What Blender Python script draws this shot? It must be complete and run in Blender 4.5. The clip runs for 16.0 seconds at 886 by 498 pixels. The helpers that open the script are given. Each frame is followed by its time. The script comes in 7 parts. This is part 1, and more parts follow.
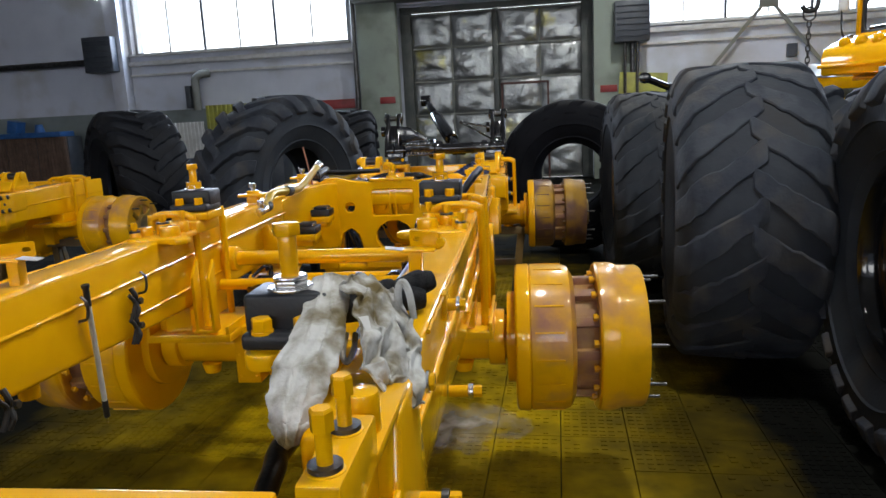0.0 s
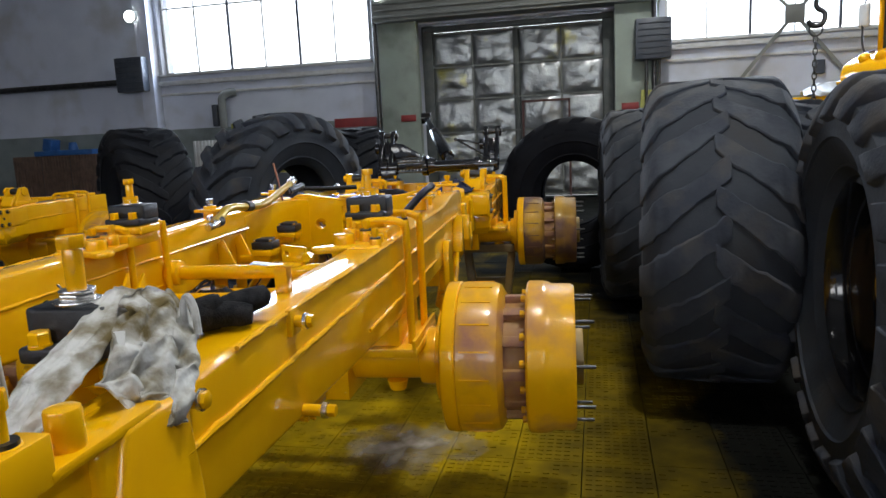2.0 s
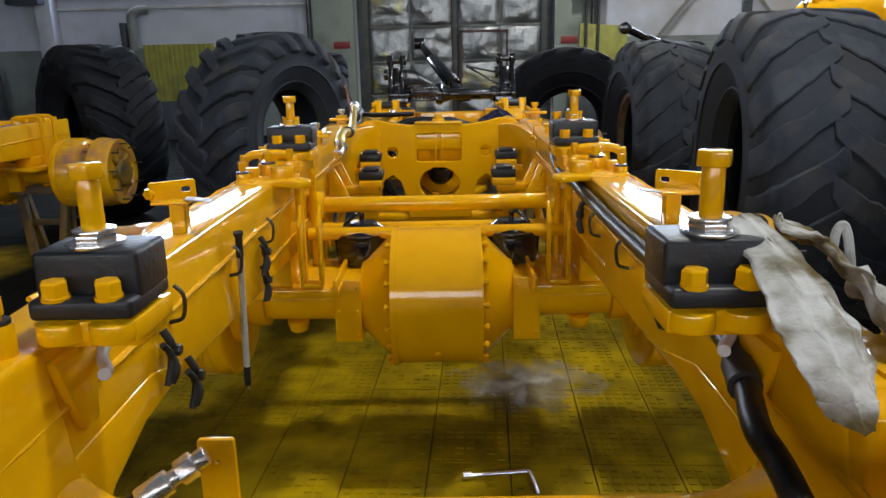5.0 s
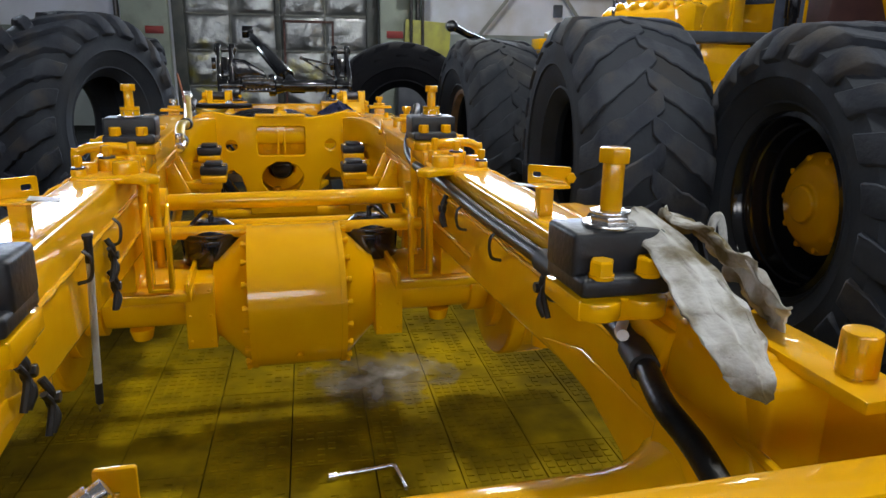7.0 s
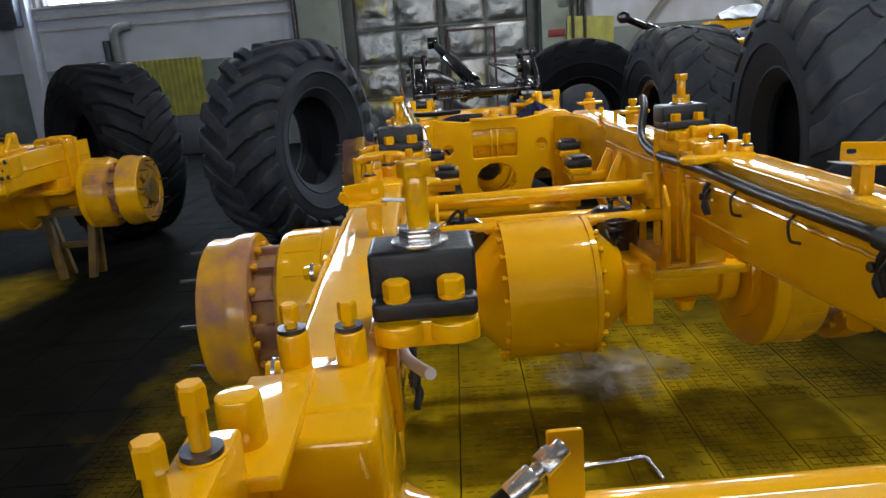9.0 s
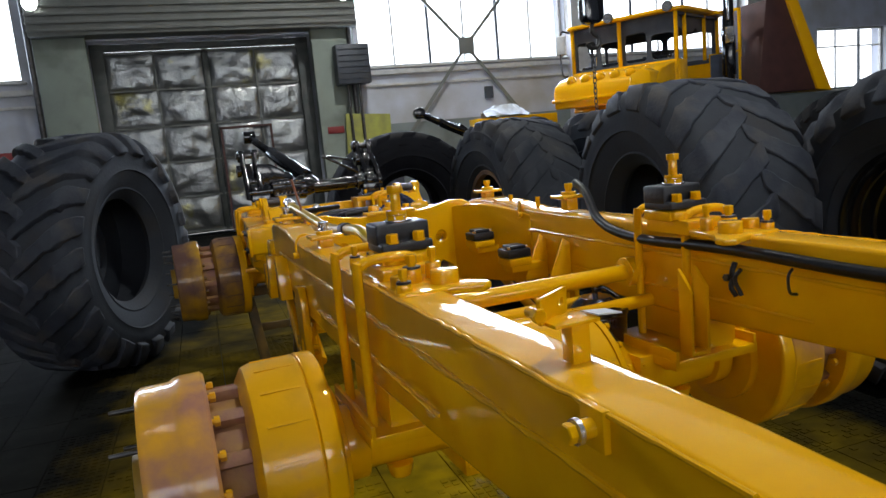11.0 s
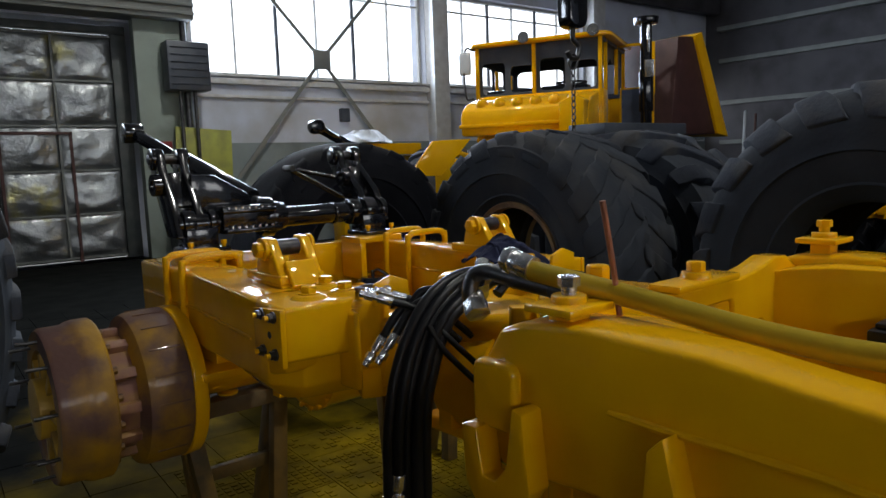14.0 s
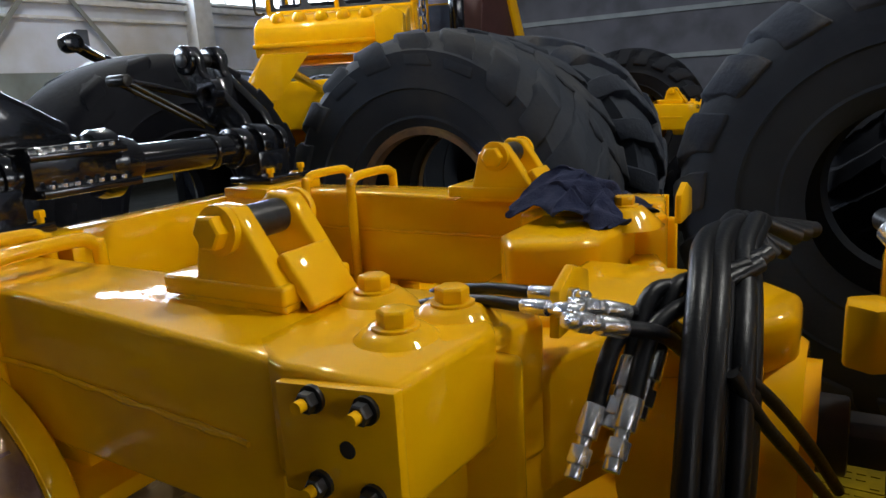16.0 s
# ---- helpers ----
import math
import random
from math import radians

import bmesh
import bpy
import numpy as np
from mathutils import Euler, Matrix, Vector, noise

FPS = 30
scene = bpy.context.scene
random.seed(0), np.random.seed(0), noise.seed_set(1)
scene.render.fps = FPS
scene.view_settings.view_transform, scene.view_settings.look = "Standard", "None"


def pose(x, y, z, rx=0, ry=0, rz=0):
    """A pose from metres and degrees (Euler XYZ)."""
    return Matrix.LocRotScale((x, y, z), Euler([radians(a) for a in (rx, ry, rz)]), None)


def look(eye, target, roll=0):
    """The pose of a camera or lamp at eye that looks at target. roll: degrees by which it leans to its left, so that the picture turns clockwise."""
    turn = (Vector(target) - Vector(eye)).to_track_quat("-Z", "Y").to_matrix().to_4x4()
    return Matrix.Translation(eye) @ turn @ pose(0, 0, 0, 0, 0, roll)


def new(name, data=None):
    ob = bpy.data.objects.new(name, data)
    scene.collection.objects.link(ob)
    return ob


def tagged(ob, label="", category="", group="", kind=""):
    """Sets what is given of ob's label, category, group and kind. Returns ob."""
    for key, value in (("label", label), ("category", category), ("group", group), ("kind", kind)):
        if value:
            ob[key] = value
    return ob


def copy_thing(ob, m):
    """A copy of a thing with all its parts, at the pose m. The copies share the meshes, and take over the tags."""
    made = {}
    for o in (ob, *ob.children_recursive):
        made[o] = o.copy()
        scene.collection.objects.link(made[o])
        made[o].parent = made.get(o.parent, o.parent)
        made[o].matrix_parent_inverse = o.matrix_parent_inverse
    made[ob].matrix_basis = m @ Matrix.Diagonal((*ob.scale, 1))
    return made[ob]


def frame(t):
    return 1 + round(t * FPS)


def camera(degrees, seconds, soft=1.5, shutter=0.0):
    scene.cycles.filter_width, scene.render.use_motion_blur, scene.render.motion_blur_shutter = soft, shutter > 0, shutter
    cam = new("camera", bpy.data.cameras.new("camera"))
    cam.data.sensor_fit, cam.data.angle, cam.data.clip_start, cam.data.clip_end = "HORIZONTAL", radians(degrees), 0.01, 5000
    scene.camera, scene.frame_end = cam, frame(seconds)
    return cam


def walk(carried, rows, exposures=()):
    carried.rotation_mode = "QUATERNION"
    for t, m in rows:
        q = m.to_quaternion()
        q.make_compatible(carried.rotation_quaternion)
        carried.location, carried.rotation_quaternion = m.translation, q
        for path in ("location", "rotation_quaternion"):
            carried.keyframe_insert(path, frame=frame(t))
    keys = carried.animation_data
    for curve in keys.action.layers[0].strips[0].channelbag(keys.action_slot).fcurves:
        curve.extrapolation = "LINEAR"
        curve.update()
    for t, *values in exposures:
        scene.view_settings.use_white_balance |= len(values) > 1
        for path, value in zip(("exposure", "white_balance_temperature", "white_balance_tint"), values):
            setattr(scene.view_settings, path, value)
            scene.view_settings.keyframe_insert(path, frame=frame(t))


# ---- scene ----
cam = camera(64.9, 16.0)
PATH = [
    (0, (0.113, 0.174, 1.468), (-0.22, 2.11, 1.093), -2.8),
    (0.5, (0.105, 0.157, 1.466), (-0.046, 2.107, 1.051), -0.3),
    (1, (0.222, 0.209, 1.455), (-0.178, 2.117, 1.009), -2.6),
    (1.5, (0.387, 0.27, 1.434), (-0.04, 2.191, 1.074), 0.4),
    (2, (0.481, 0.277, 1.44), (0.045, 2.203, 1.12), -2.8),
    (2.5, (0.498, 0.281, 1.44), (0.008, 2.195, 1.127), -5.3),
    (3, (0.419, 0.277, 1.448), (-0.11, 2.184, 1.16), -5.4),
    (3.5, (0.19, 0.219, 1.45), (-0.25, 2.145, 1.138), -2.6),
    (3.7, (0.07, 0.203, 1.447), (-0.357, 2.125, 1.096), -2.5),
    (5.8, (-0.753, 0.352, 1.414), (-0.659, 2.264, 0.833), -0.5),
    (6, (-0.756, 0.349, 1.411), (-0.627, 2.253, 0.811), -0.4),
    (6.5, (-0.731, 0.332, 1.422), (-0.472, 2.235, 0.864), 1.5),
    (7, (-0.698, 0.326, 1.429), (-0.328, 2.218, 0.898), 0.9),
    (7.5, (-0.639, 0.345, 1.427), (-0.238, 2.24, 0.931), 1.2),
    (8, (-0.625, 0.403, 1.407), (-0.812, 2.333, 0.915), -2.3),
    (8.5, (-0.761, 0.369, 1.41), (-1.06, 2.284, 0.917), -2.5),
    (9, (-1.026, 0.29, 1.429), (-1.091, 2.222, 0.916), -4.5),
    (9.5, (-1.2, 0.371, 1.443), (-1.032, 2.341, 1.144), -3.7),
    (9.7, (-1.258, 0.4, 1.45), (-1.017, 2.361, 1.139), -3.7),
    (11.8, (-1.979, 1.222, 1.441), (-1.08, 2.984, 1.153), -3.4),
    (12, (-2.045, 1.362, 1.459), (-1.069, 3.084, 1.171), -2.5),
    (12.5, (-2.101, 1.803, 1.421), (-0.989, 3.454, 1.223), -4.0),
    (13, (-2.176, 2.273, 1.424), (-0.997, 3.883, 1.294), -1.4),
    (13.5, (-2.232, 2.712, 1.42), (-1.002, 4.275, 1.213), -2.3),
    (14, (-2.177, 3.188, 1.403), (-0.988, 4.777, 1.16), -2.0),
    (14.5, (-2.184, 3.565, 1.389), (-0.709, 4.875, 1.06), -2.2),
    (15, (-2.078, 3.875, 1.332), (-0.454, 4.966, 0.915), -2.4),
    (15.5, (-1.964, 4.142, 1.305), (-0.34, 5.141, 0.7), -1.6),
    (16, (-1.963, 4.455, 1.334), (-0.336, 5.526, 0.88), -3.5),
]
walk(cam, [(t, look(eye, target, roll)) for t, eye, target, roll in PATH],
     [(0, 0.0), (5, -0.05), (9.5, -0.15), (12, -0.37), (13, -0.5), (14, -0.68), (14.6, -0.57), (15.2, -0.25), (16, -0.03)])

# ---- light ----
world = bpy.data.worlds.new("world")
scene.world = world
world.use_nodes = True
_wn, _wl = world.node_tree.nodes, world.node_tree.links
sky = _wn.new("ShaderNodeTexSky")
sky.sky_type = "NISHITA"
sky.sun_disc = False
sky.sun_elevation, sky.sun_rotation = radians(35), radians(20)
_wl.new(sky.outputs[0], _wn["Background"].inputs[0])
_wn["Background"].inputs[1].default_value = 0.1


def window_light(name, x, y, z, w, h, power, rx, rz=0.0, colour=(0.68, 0.81, 1.0)):
    la = bpy.data.lights.new(name, "AREA")
    la.shape, la.size, la.size_y, la.energy, la.color = "RECTANGLE", w, h, power, colour
    ob = new(name, la)
    ob.matrix_basis = pose(x, y, z, rx, 0, rz)
    return ob


# overcast sky light in the window openings of the gate wall and of the wall behind the camera
window_light("window_light", -7.02, 15.42, 4.12, 4.9, 1.8, 470, -90)
window_light("window_light", 4.27, 15.42, 4.08, 4.5, 1.8, 560, -90)
window_light("window_light", 9.3, 15.42, 4.08, 4.3, 1.8, 420, -90)
for _x, _p in ((-9.0, 135), (-2.0, 90), (5.0, 85)):
    window_light("window_light", _x, -8.8, 4.2, 5.0, 2.2, _p, 90, 0.0, (1.0, 0.95, 0.87))
# unseen fill lamps added under the ceiling to brighten frames, gate and tractor
for _x, _y, _p in ((-5.2, 2.6, 8), (1.0, 2.3, 255), (4.5, 1.5, 120), (1.8, 10.6, 320)):
    la = bpy.data.lights.new("ceiling_fill_light", "AREA")
    la.shape, la.size, la.energy, la.color = "DISK", 0.5, _p, (0.97, 0.97, 0.92)
    new("ceiling_fill_light", la).matrix_basis = pose(_x, _y, 7.1)


# ---- materials ----
def mat(name, base, rough=0.5, metal=0.0, var=None, scale=6.0, bump=0.0, bscale=60.0, coat=0.0, spec=0.5, rvar=0.0,
        detail=5.0, lo=0.35, hi=0.7, second=None, sscale=1.5, slo=0.5, shi=0.75, island=0.0, bdist=0.004):
    """Principled material: base colour mixed with var by noise, then with second by a larger noise; bump from fine noise."""
    m = bpy.data.materials.new(name)
    m.use_nodes = True
    n, l = m.node_tree.nodes, m.node_tree.links
    p = n["Principled BSDF"]
    tc = n.new("ShaderNodeTexCoord")
    p.inputs["Roughness"].default_value, p.inputs["Metallic"].default_value = rough, metal
    p.inputs["Coat Weight"].default_value, p.inputs["Coat Roughness"].default_value = coat, 0.04
    p.inputs["Coat IOR"].default_value = 1.5
    p.inputs["Specular IOR Level"].default_value = spec

    def ramp(sc, a, b, det):
        t = n.new("ShaderNodeTexNoise")
        t.inputs["Scale"].default_value, t.inputs["Detail"].default_value = sc, det
        l.new(tc.outputs["Object"], t.inputs["Vector"])
        r = n.new("ShaderNodeMapRange")
        r.inputs["From Min"].default_value, r.inputs["From Max"].default_value = a, b
        l.new(t.outputs["Fac"], r.inputs["Value"])
        return r.outputs["Result"]

    def mix(fac, a, b):
        x = n.new("ShaderNodeMix")
        x.data_type = "RGBA"
        l.new(fac, x.inputs[0])
        for k, v in ((6, a), (7, b)):
            if isinstance(v, tuple):
                x.inputs[k].default_value = (*v, 1)
            else:
                l.new(v, x.inputs[k])
        return x.outputs[2]

    col = base
    if var:
        f = ramp(scale, lo, hi, detail)
        col = mix(f, col, var)
        if rvar:
            q = n.new("ShaderNodeMath")
            q.operation = "MULTIPLY_ADD"
            l.new(f, q.inputs[0])
            q.inputs[1].default_value, q.inputs[2].default_value = rvar, rough
            l.new(q.outputs[0], p.inputs["Roughness"])
    if second:
        col = mix(ramp(sscale, slo, shi, 6.0), col, second)
    if island:
        g = n.new("ShaderNodeObjectInfo")
        h = n.new("ShaderNodeHueSaturation")
        q = n.new("ShaderNodeMapRange")
        q.inputs["To Min"].default_value, q.inputs["To Max"].default_value = 1 - island, 1 + island
        l.new(g.outputs["Random"], q.inputs["Value"])
        l.new(q.outputs["Result"], h.inputs["Value"])
        if isinstance(col, tuple):
            h.inputs["Color"].default_value = (*col, 1)
        else:
            l.new(col, h.inputs["Color"])
        col = h.outputs["Color"]
    if isinstance(col, tuple):
        p.inputs["Base Color"].default_value = (*col, 1)
    else:
        l.new(col, p.inputs["Base Color"])
    if bump:
        t = n.new("ShaderNodeTexNoise")
        t.inputs["Scale"].default_value, t.inputs["Detail"].default_value = bscale, 4.0
        l.new(tc.outputs["Object"], t.inputs["Vector"])
        b = n.new("ShaderNodeBump")
        b.inputs["Strength"].default_value, b.inputs["Distance"].default_value = bump, bdist
        l.new(t.outputs["Fac"], b.inputs["Height"])
        l.new(b.outputs["Normal"], p.inputs["Normal"])
        if coat:
            l.new(b.outputs["Normal"], p.inputs["Coat Normal"])
    return m


def glow(name, colour, strength):
    m = bpy.data.materials.new(name)
    m.use_nodes = True
    p = m.node_tree.nodes["Principled BSDF"]
    p.inputs["Base Color"].default_value = (*colour, 1)
    p.inputs["Emission Color"].default_value = (*colour, 1)
    p.inputs["Emission Strength"].default_value = strength
    return m


YELLOW = mat("yellow_enamel", (0.87, 0.455, 0.001), 0.40, var=(0.83, 0.415, 0.001), scale=9, bump=0.10, bscale=30, coat=1.0, spec=0.04, rvar=0.10,
             second=(0.76, 0.34, 0.001), sscale=2.6, slo=0.56, shi=0.8)
YELLOW_DUST = mat("yellow_overspray_on_primer", (0.78, 0.40, 0.002), 0.34, var=(0.36, 0.17, 0.12), scale=4.2, lo=0.50, hi=0.70, bump=0.2, bscale=50, coat=0.5, spec=0.2,
                  second=(0.60, 0.32, 0.006), sscale=9, slo=0.5, shi=0.8)
PRIMER_DUST = mat("dark_primer_with_yellow_overspray", (0.115, 0.060, 0.050), 0.5, var=(0.30, 0.16, 0.012), scale=3.6, lo=0.46, hi=0.62, bump=0.3, bscale=50, coat=0.3, spec=0.25,
                  second=(0.48, 0.26, 0.004), sscale=2.2, slo=0.52, shi=0.64)
PRIMER = mat("brown_primer", (0.22, 0.10, 0.075), 0.6, var=(0.36, 0.20, 0.05), scale=12, bump=0.4, bscale=60)
OLD_YELLOW = mat("old_yellow_paint", (0.42, 0.25, 0.02), 0.5, var=(0.30, 0.18, 0.02), scale=9, bump=0.3, second=(0.12, 0.09, 0.05), sscale=5)
PAD = mat("black_rubber_pad", (0.007, 0.009, 0.014), 0.45, var=(0.016, 0.020, 0.028), scale=14, bump=0.3, bscale=90)
TYRE = mat("tyre_rubber", (0.021, 0.026, 0.037), 0.7, var=(0.035, 0.042, 0.054), scale=4, bump=0.5, bscale=45, spec=0.25, rvar=0.1,
           second=(0.032, 0.027, 0.022), sscale=2.3, slo=0.54, shi=0.8)
TREAD = mat("dusty_tread_rubber", (0.026, 0.032, 0.047), 0.75, var=(0.042, 0.049, 0.064), scale=7, bump=0.5, bscale=55, bdist=0.006, spec=0.25, second=(0.070, 0.064, 0.060), sscale=5.0, slo=0.50, shi=0.74, lo=0.4, hi=0.62)
TYRE_DUSTY = mat("dusty_grey_tyre_rubber", (0.022, 0.027, 0.037), 0.75, var=(0.035, 0.040, 0.051), scale=4, bump=0.5, bscale=45, spec=0.2, second=(0.060, 0.058, 0.056), sscale=2.6, slo=0.5, shi=0.78)
# darker copy of the rubber: shade on the dim tyres put into the colour
TYRE_SHADED = mat("shaded_tyre_rubber", (0.0065, 0.008, 0.0125), 0.7, var=(0.011, 0.013, 0.018), scale=4, bump=0.4, bscale=45, spec=0.2, second=(0.016, 0.015, 0.015), sscale=2.3, slo=0.55, shi=0.8)
TYRE_NEW = mat("clean_black_tyre_rubber", (0.0035, 0.004, 0.007), 0.75, var=(0.007, 0.008, 0.012), scale=5, bump=0.4, bscale=45, spec=0.15)
BLACK = mat("gloss_black_paint", (0.006, 0.007, 0.010), 0.16, var=(0.009, 0.009, 0.011), scale=8, coat=0.8, spec=0.4, bump=0.12, bscale=30)
HOSE = mat("black_hose_rubber", (0.004, 0.0046, 0.006), 0.38, var=(0.009, 0.0095, 0.012), scale=20, bump=0.2, bscale=150, spec=0.3)
ZINC = mat("zinc_plated_steel", (0.86, 0.87, 0.88), 0.24, 0.9, var=(0.62, 0.61, 0.60), scale=30, bump=0.15, bscale=120)
DARK_STEEL = mat("dark_oily_steel", (0.10, 0.10, 0.105), 0.35, 0.8, var=(0.05, 0.048, 0.045), scale=16, bump=0.3)
RUST = mat("rusty_rim_steel", (0.24, 0.13, 0.06), 0.6, 0.2, var=(0.12, 0.08, 0.05), scale=14, bump=0.4, second=(0.38, 0.27, 0.08), sscale=3)
CLOTH = mat("dirty_canvas_cloth", (0.54, 0.55, 0.55), 0.92, var=(0.33, 0.32, 0.28), scale=22, bump=0.55, bscale=55, bdist=0.008, spec=0.12, lo=0.42, hi=0.66,
            second=(0.13, 0.10, 0.045), sscale=11, slo=0.45, shi=0.62)
GLOVE = mat("black_knit_glove", (0.012, 0.013, 0.016), 0.95, var=(0.03, 0.03, 0.033), scale=60, bump=0.7, bscale=320, spec=0.15)
NAVY = mat("navy_rag_cloth", (0.014, 0.018, 0.045), 0.95, var=(0.03, 0.035, 0.07), scale=30, bump=0.6, bscale=260, spec=0.15)
COPPER = mat("copper_rod", (0.42, 0.17, 0.10), 0.45, 0.5, var=(0.28, 0.13, 0.09), scale=25)
CLEAR_TUBE = mat("milky_plastic_tube", (0.62, 0.63, 0.60), 0.3, var=(0.5, 0.5, 0.46), scale=30)
TRESTLE_PAINT = mat("dark_stained_trestle_paint", (0.16, 0.09, 0.01), 0.6, var=(0.06, 0.04, 0.012), scale=9, bump=0.3)
GOLD_PIPE = mat("yellow_chromated_pipe", (0.50, 0.33, 0.015), 0.3, 0.2, var=(0.40, 0.29, 0.02), scale=9, bump=0.1)


def floor_material():
    """Oily dark slabs; yellow overspray lies round the two chassis that were painted there."""
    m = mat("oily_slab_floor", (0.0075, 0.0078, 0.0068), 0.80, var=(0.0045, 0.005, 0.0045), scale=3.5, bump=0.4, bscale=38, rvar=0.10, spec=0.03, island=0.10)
    n, l = m.node_tree.nodes, m.node_tree.links
    p = n["Principled BSDF"]
    geo = n.new("ShaderNodeNewGeometry")

    def math_node(op, a, b=0.0, c=0.0):
        q = n.new("ShaderNodeMath")
        q.operation = op
        for k, v in enumerate((a, b, c)):
            if isinstance(v, (int, float)):
                q.inputs[k].default_value = v
            else:
                l.new(v, q.inputs[k])
        return q.outputs[0]

    def noise_at(scale, detail):
        t = n.new("ShaderNodeTexNoise")
        t.inputs["Scale"].default_value, t.inputs["Detail"].default_value = scale, detail
        l.new(geo.outputs["Position"], t.inputs["Vector"])
        return t.outputs["Fac"]

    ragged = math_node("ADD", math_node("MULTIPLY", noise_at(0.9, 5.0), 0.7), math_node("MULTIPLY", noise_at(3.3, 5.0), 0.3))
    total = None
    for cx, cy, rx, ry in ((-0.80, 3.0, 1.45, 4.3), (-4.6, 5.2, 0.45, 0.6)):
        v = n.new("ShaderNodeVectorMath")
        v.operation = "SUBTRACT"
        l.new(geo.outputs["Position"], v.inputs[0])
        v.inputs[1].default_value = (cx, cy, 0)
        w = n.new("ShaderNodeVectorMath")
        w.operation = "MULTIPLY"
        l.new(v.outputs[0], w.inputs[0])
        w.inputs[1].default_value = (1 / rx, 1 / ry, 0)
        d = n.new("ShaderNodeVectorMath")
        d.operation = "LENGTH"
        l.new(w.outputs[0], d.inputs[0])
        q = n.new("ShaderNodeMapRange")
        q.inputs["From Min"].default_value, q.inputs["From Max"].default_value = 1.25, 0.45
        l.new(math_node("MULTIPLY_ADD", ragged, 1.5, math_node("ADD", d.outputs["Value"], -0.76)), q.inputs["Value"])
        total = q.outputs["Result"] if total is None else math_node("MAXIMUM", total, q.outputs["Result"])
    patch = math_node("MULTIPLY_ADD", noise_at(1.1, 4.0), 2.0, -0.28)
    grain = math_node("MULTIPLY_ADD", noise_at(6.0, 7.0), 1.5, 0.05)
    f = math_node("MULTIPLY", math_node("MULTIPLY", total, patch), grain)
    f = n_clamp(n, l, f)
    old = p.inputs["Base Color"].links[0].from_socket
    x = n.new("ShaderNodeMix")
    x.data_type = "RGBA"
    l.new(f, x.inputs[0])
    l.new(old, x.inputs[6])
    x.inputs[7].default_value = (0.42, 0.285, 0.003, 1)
    l.new(x.outputs[2], p.inputs["Base Color"])
    return m


def n_clamp(n, l, value):
    c = n.new("ShaderNodeClamp")
    l.new(value, c.inputs["Value"])
    return c.outputs["Result"]


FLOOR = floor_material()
GROUT = mat("dark_floor_dirt", (0.022, 0.018, 0.006), 0.6, var=(0.018, 0.014, 0.006), scale=8, bump=0.4)
POWDER = mat("spilled_white_powder", (0.36, 0.33, 0.29), 0.9, var=(0.16, 0.13, 0.08), scale=11, lo=0.38, hi=0.62, bump=0.6, bscale=90)


def thin_out(m, rx, ry):
    """Let a sheet fade raggedly towards its rim."""
    n, l = m.node_tree.nodes, m.node_tree.links
    tc = n.new("ShaderNodeTexCoord")
    v = n.new("ShaderNodeVectorMath")
    v.operation = "MULTIPLY"
    l.new(tc.outputs["Object"], v.inputs[0])
    v.inputs[1].default_value = (1 / rx, 1 / ry, 0)
    d = n.new("ShaderNodeVectorMath")
    d.operation = "LENGTH"
    l.new(v.outputs[0], d.inputs[0])
    t = n.new("ShaderNodeTexNoise")
    t.inputs["Scale"].default_value, t.inputs["Detail"].default_value = 7.0, 7.0
    l.new(tc.outputs["Object"], t.inputs["Vector"])
    q = n.new("ShaderNodeMath")
    q.operation = "MULTIPLY_ADD"
    l.new(t.outputs["Fac"], q.inputs[0])
    q.inputs[1].default_value = 1.7
    l.new(d.outputs["Value"], q.inputs[2])
    r = n.new("ShaderNodeMapRange")
    r.inputs["From Min"].default_value, r.inputs["From Max"].default_value = 1.75, 1.0
    r.inputs["To Max"].default_value = 0.85
    l.new(q.outputs[0], r.inputs["Value"])
    l.new(r.outputs["Result"], n["Principled BSDF"].inputs["Alpha"])


thin_out(POWDER, 0.40, 0.30)
WALL = mat("painted_wall", (0.60, 0.64, 0.75), 0.75, var=(0.52, 0.56, 0.67), scale=1.6, bump=0.25, bscale=22, second=(0.42, 0.42, 0.42), sscale=0.8)
WALL_LOW = mat("grey_green_dado_paint", (0.24, 0.28, 0.29), 0.6, var=(0.19, 0.225, 0.23), scale=2, bump=0.25, bscale=22, second=(0.10, 0.11, 0.10), sscale=0.9)
WALL_GREEN = mat("pale_green_wall_paint", (0.29, 0.34, 0.30), 0.7, var=(0.24, 0.28, 0.25), scale=2, bump=0.2, second=(0.13, 0.15, 0.12), sscale=1)
# much darker than the back wall's paint; side walls and crane beam
DARK_WALL = mat("dark_grey_wall", (0.088, 0.086, 0.096), 0.8, var=(0.066, 0.063, 0.072), scale=1.4, bump=0.3, bscale=20, second=(0.034, 0.032, 0.036), sscale=0.7)
CEILING = mat("dusty_ceiling", (0.22, 0.22, 0.22), 0.85, var=(0.16, 0.16, 0.16), scale=1.2, bump=0.2)
WHITE_FRAME = mat("white_window_frame", (0.60, 0.61, 0.62), 0.5, var=(0.48, 0.48, 0.48), scale=7, bump=0.2)
# the yellow second colour paints reflections of yellow paintwork into the foil
FOIL = mat("crumpled_foil_insulation", (0.36, 0.38, 0.39), 0.36, 0.9, var=(0.26, 0.28, 0.29), scale=3, bump=0.7, bscale=7.0, bdist=0.03,
           second=(0.52, 0.46, 0.06), sscale=1.1, slo=0.60, shi=0.72)
GATE_STEEL = mat("dark_gate_steel", (0.045, 0.055, 0.055), 0.5, 0.2, var=(0.08, 0.085, 0.08), scale=5, bump=0.3)
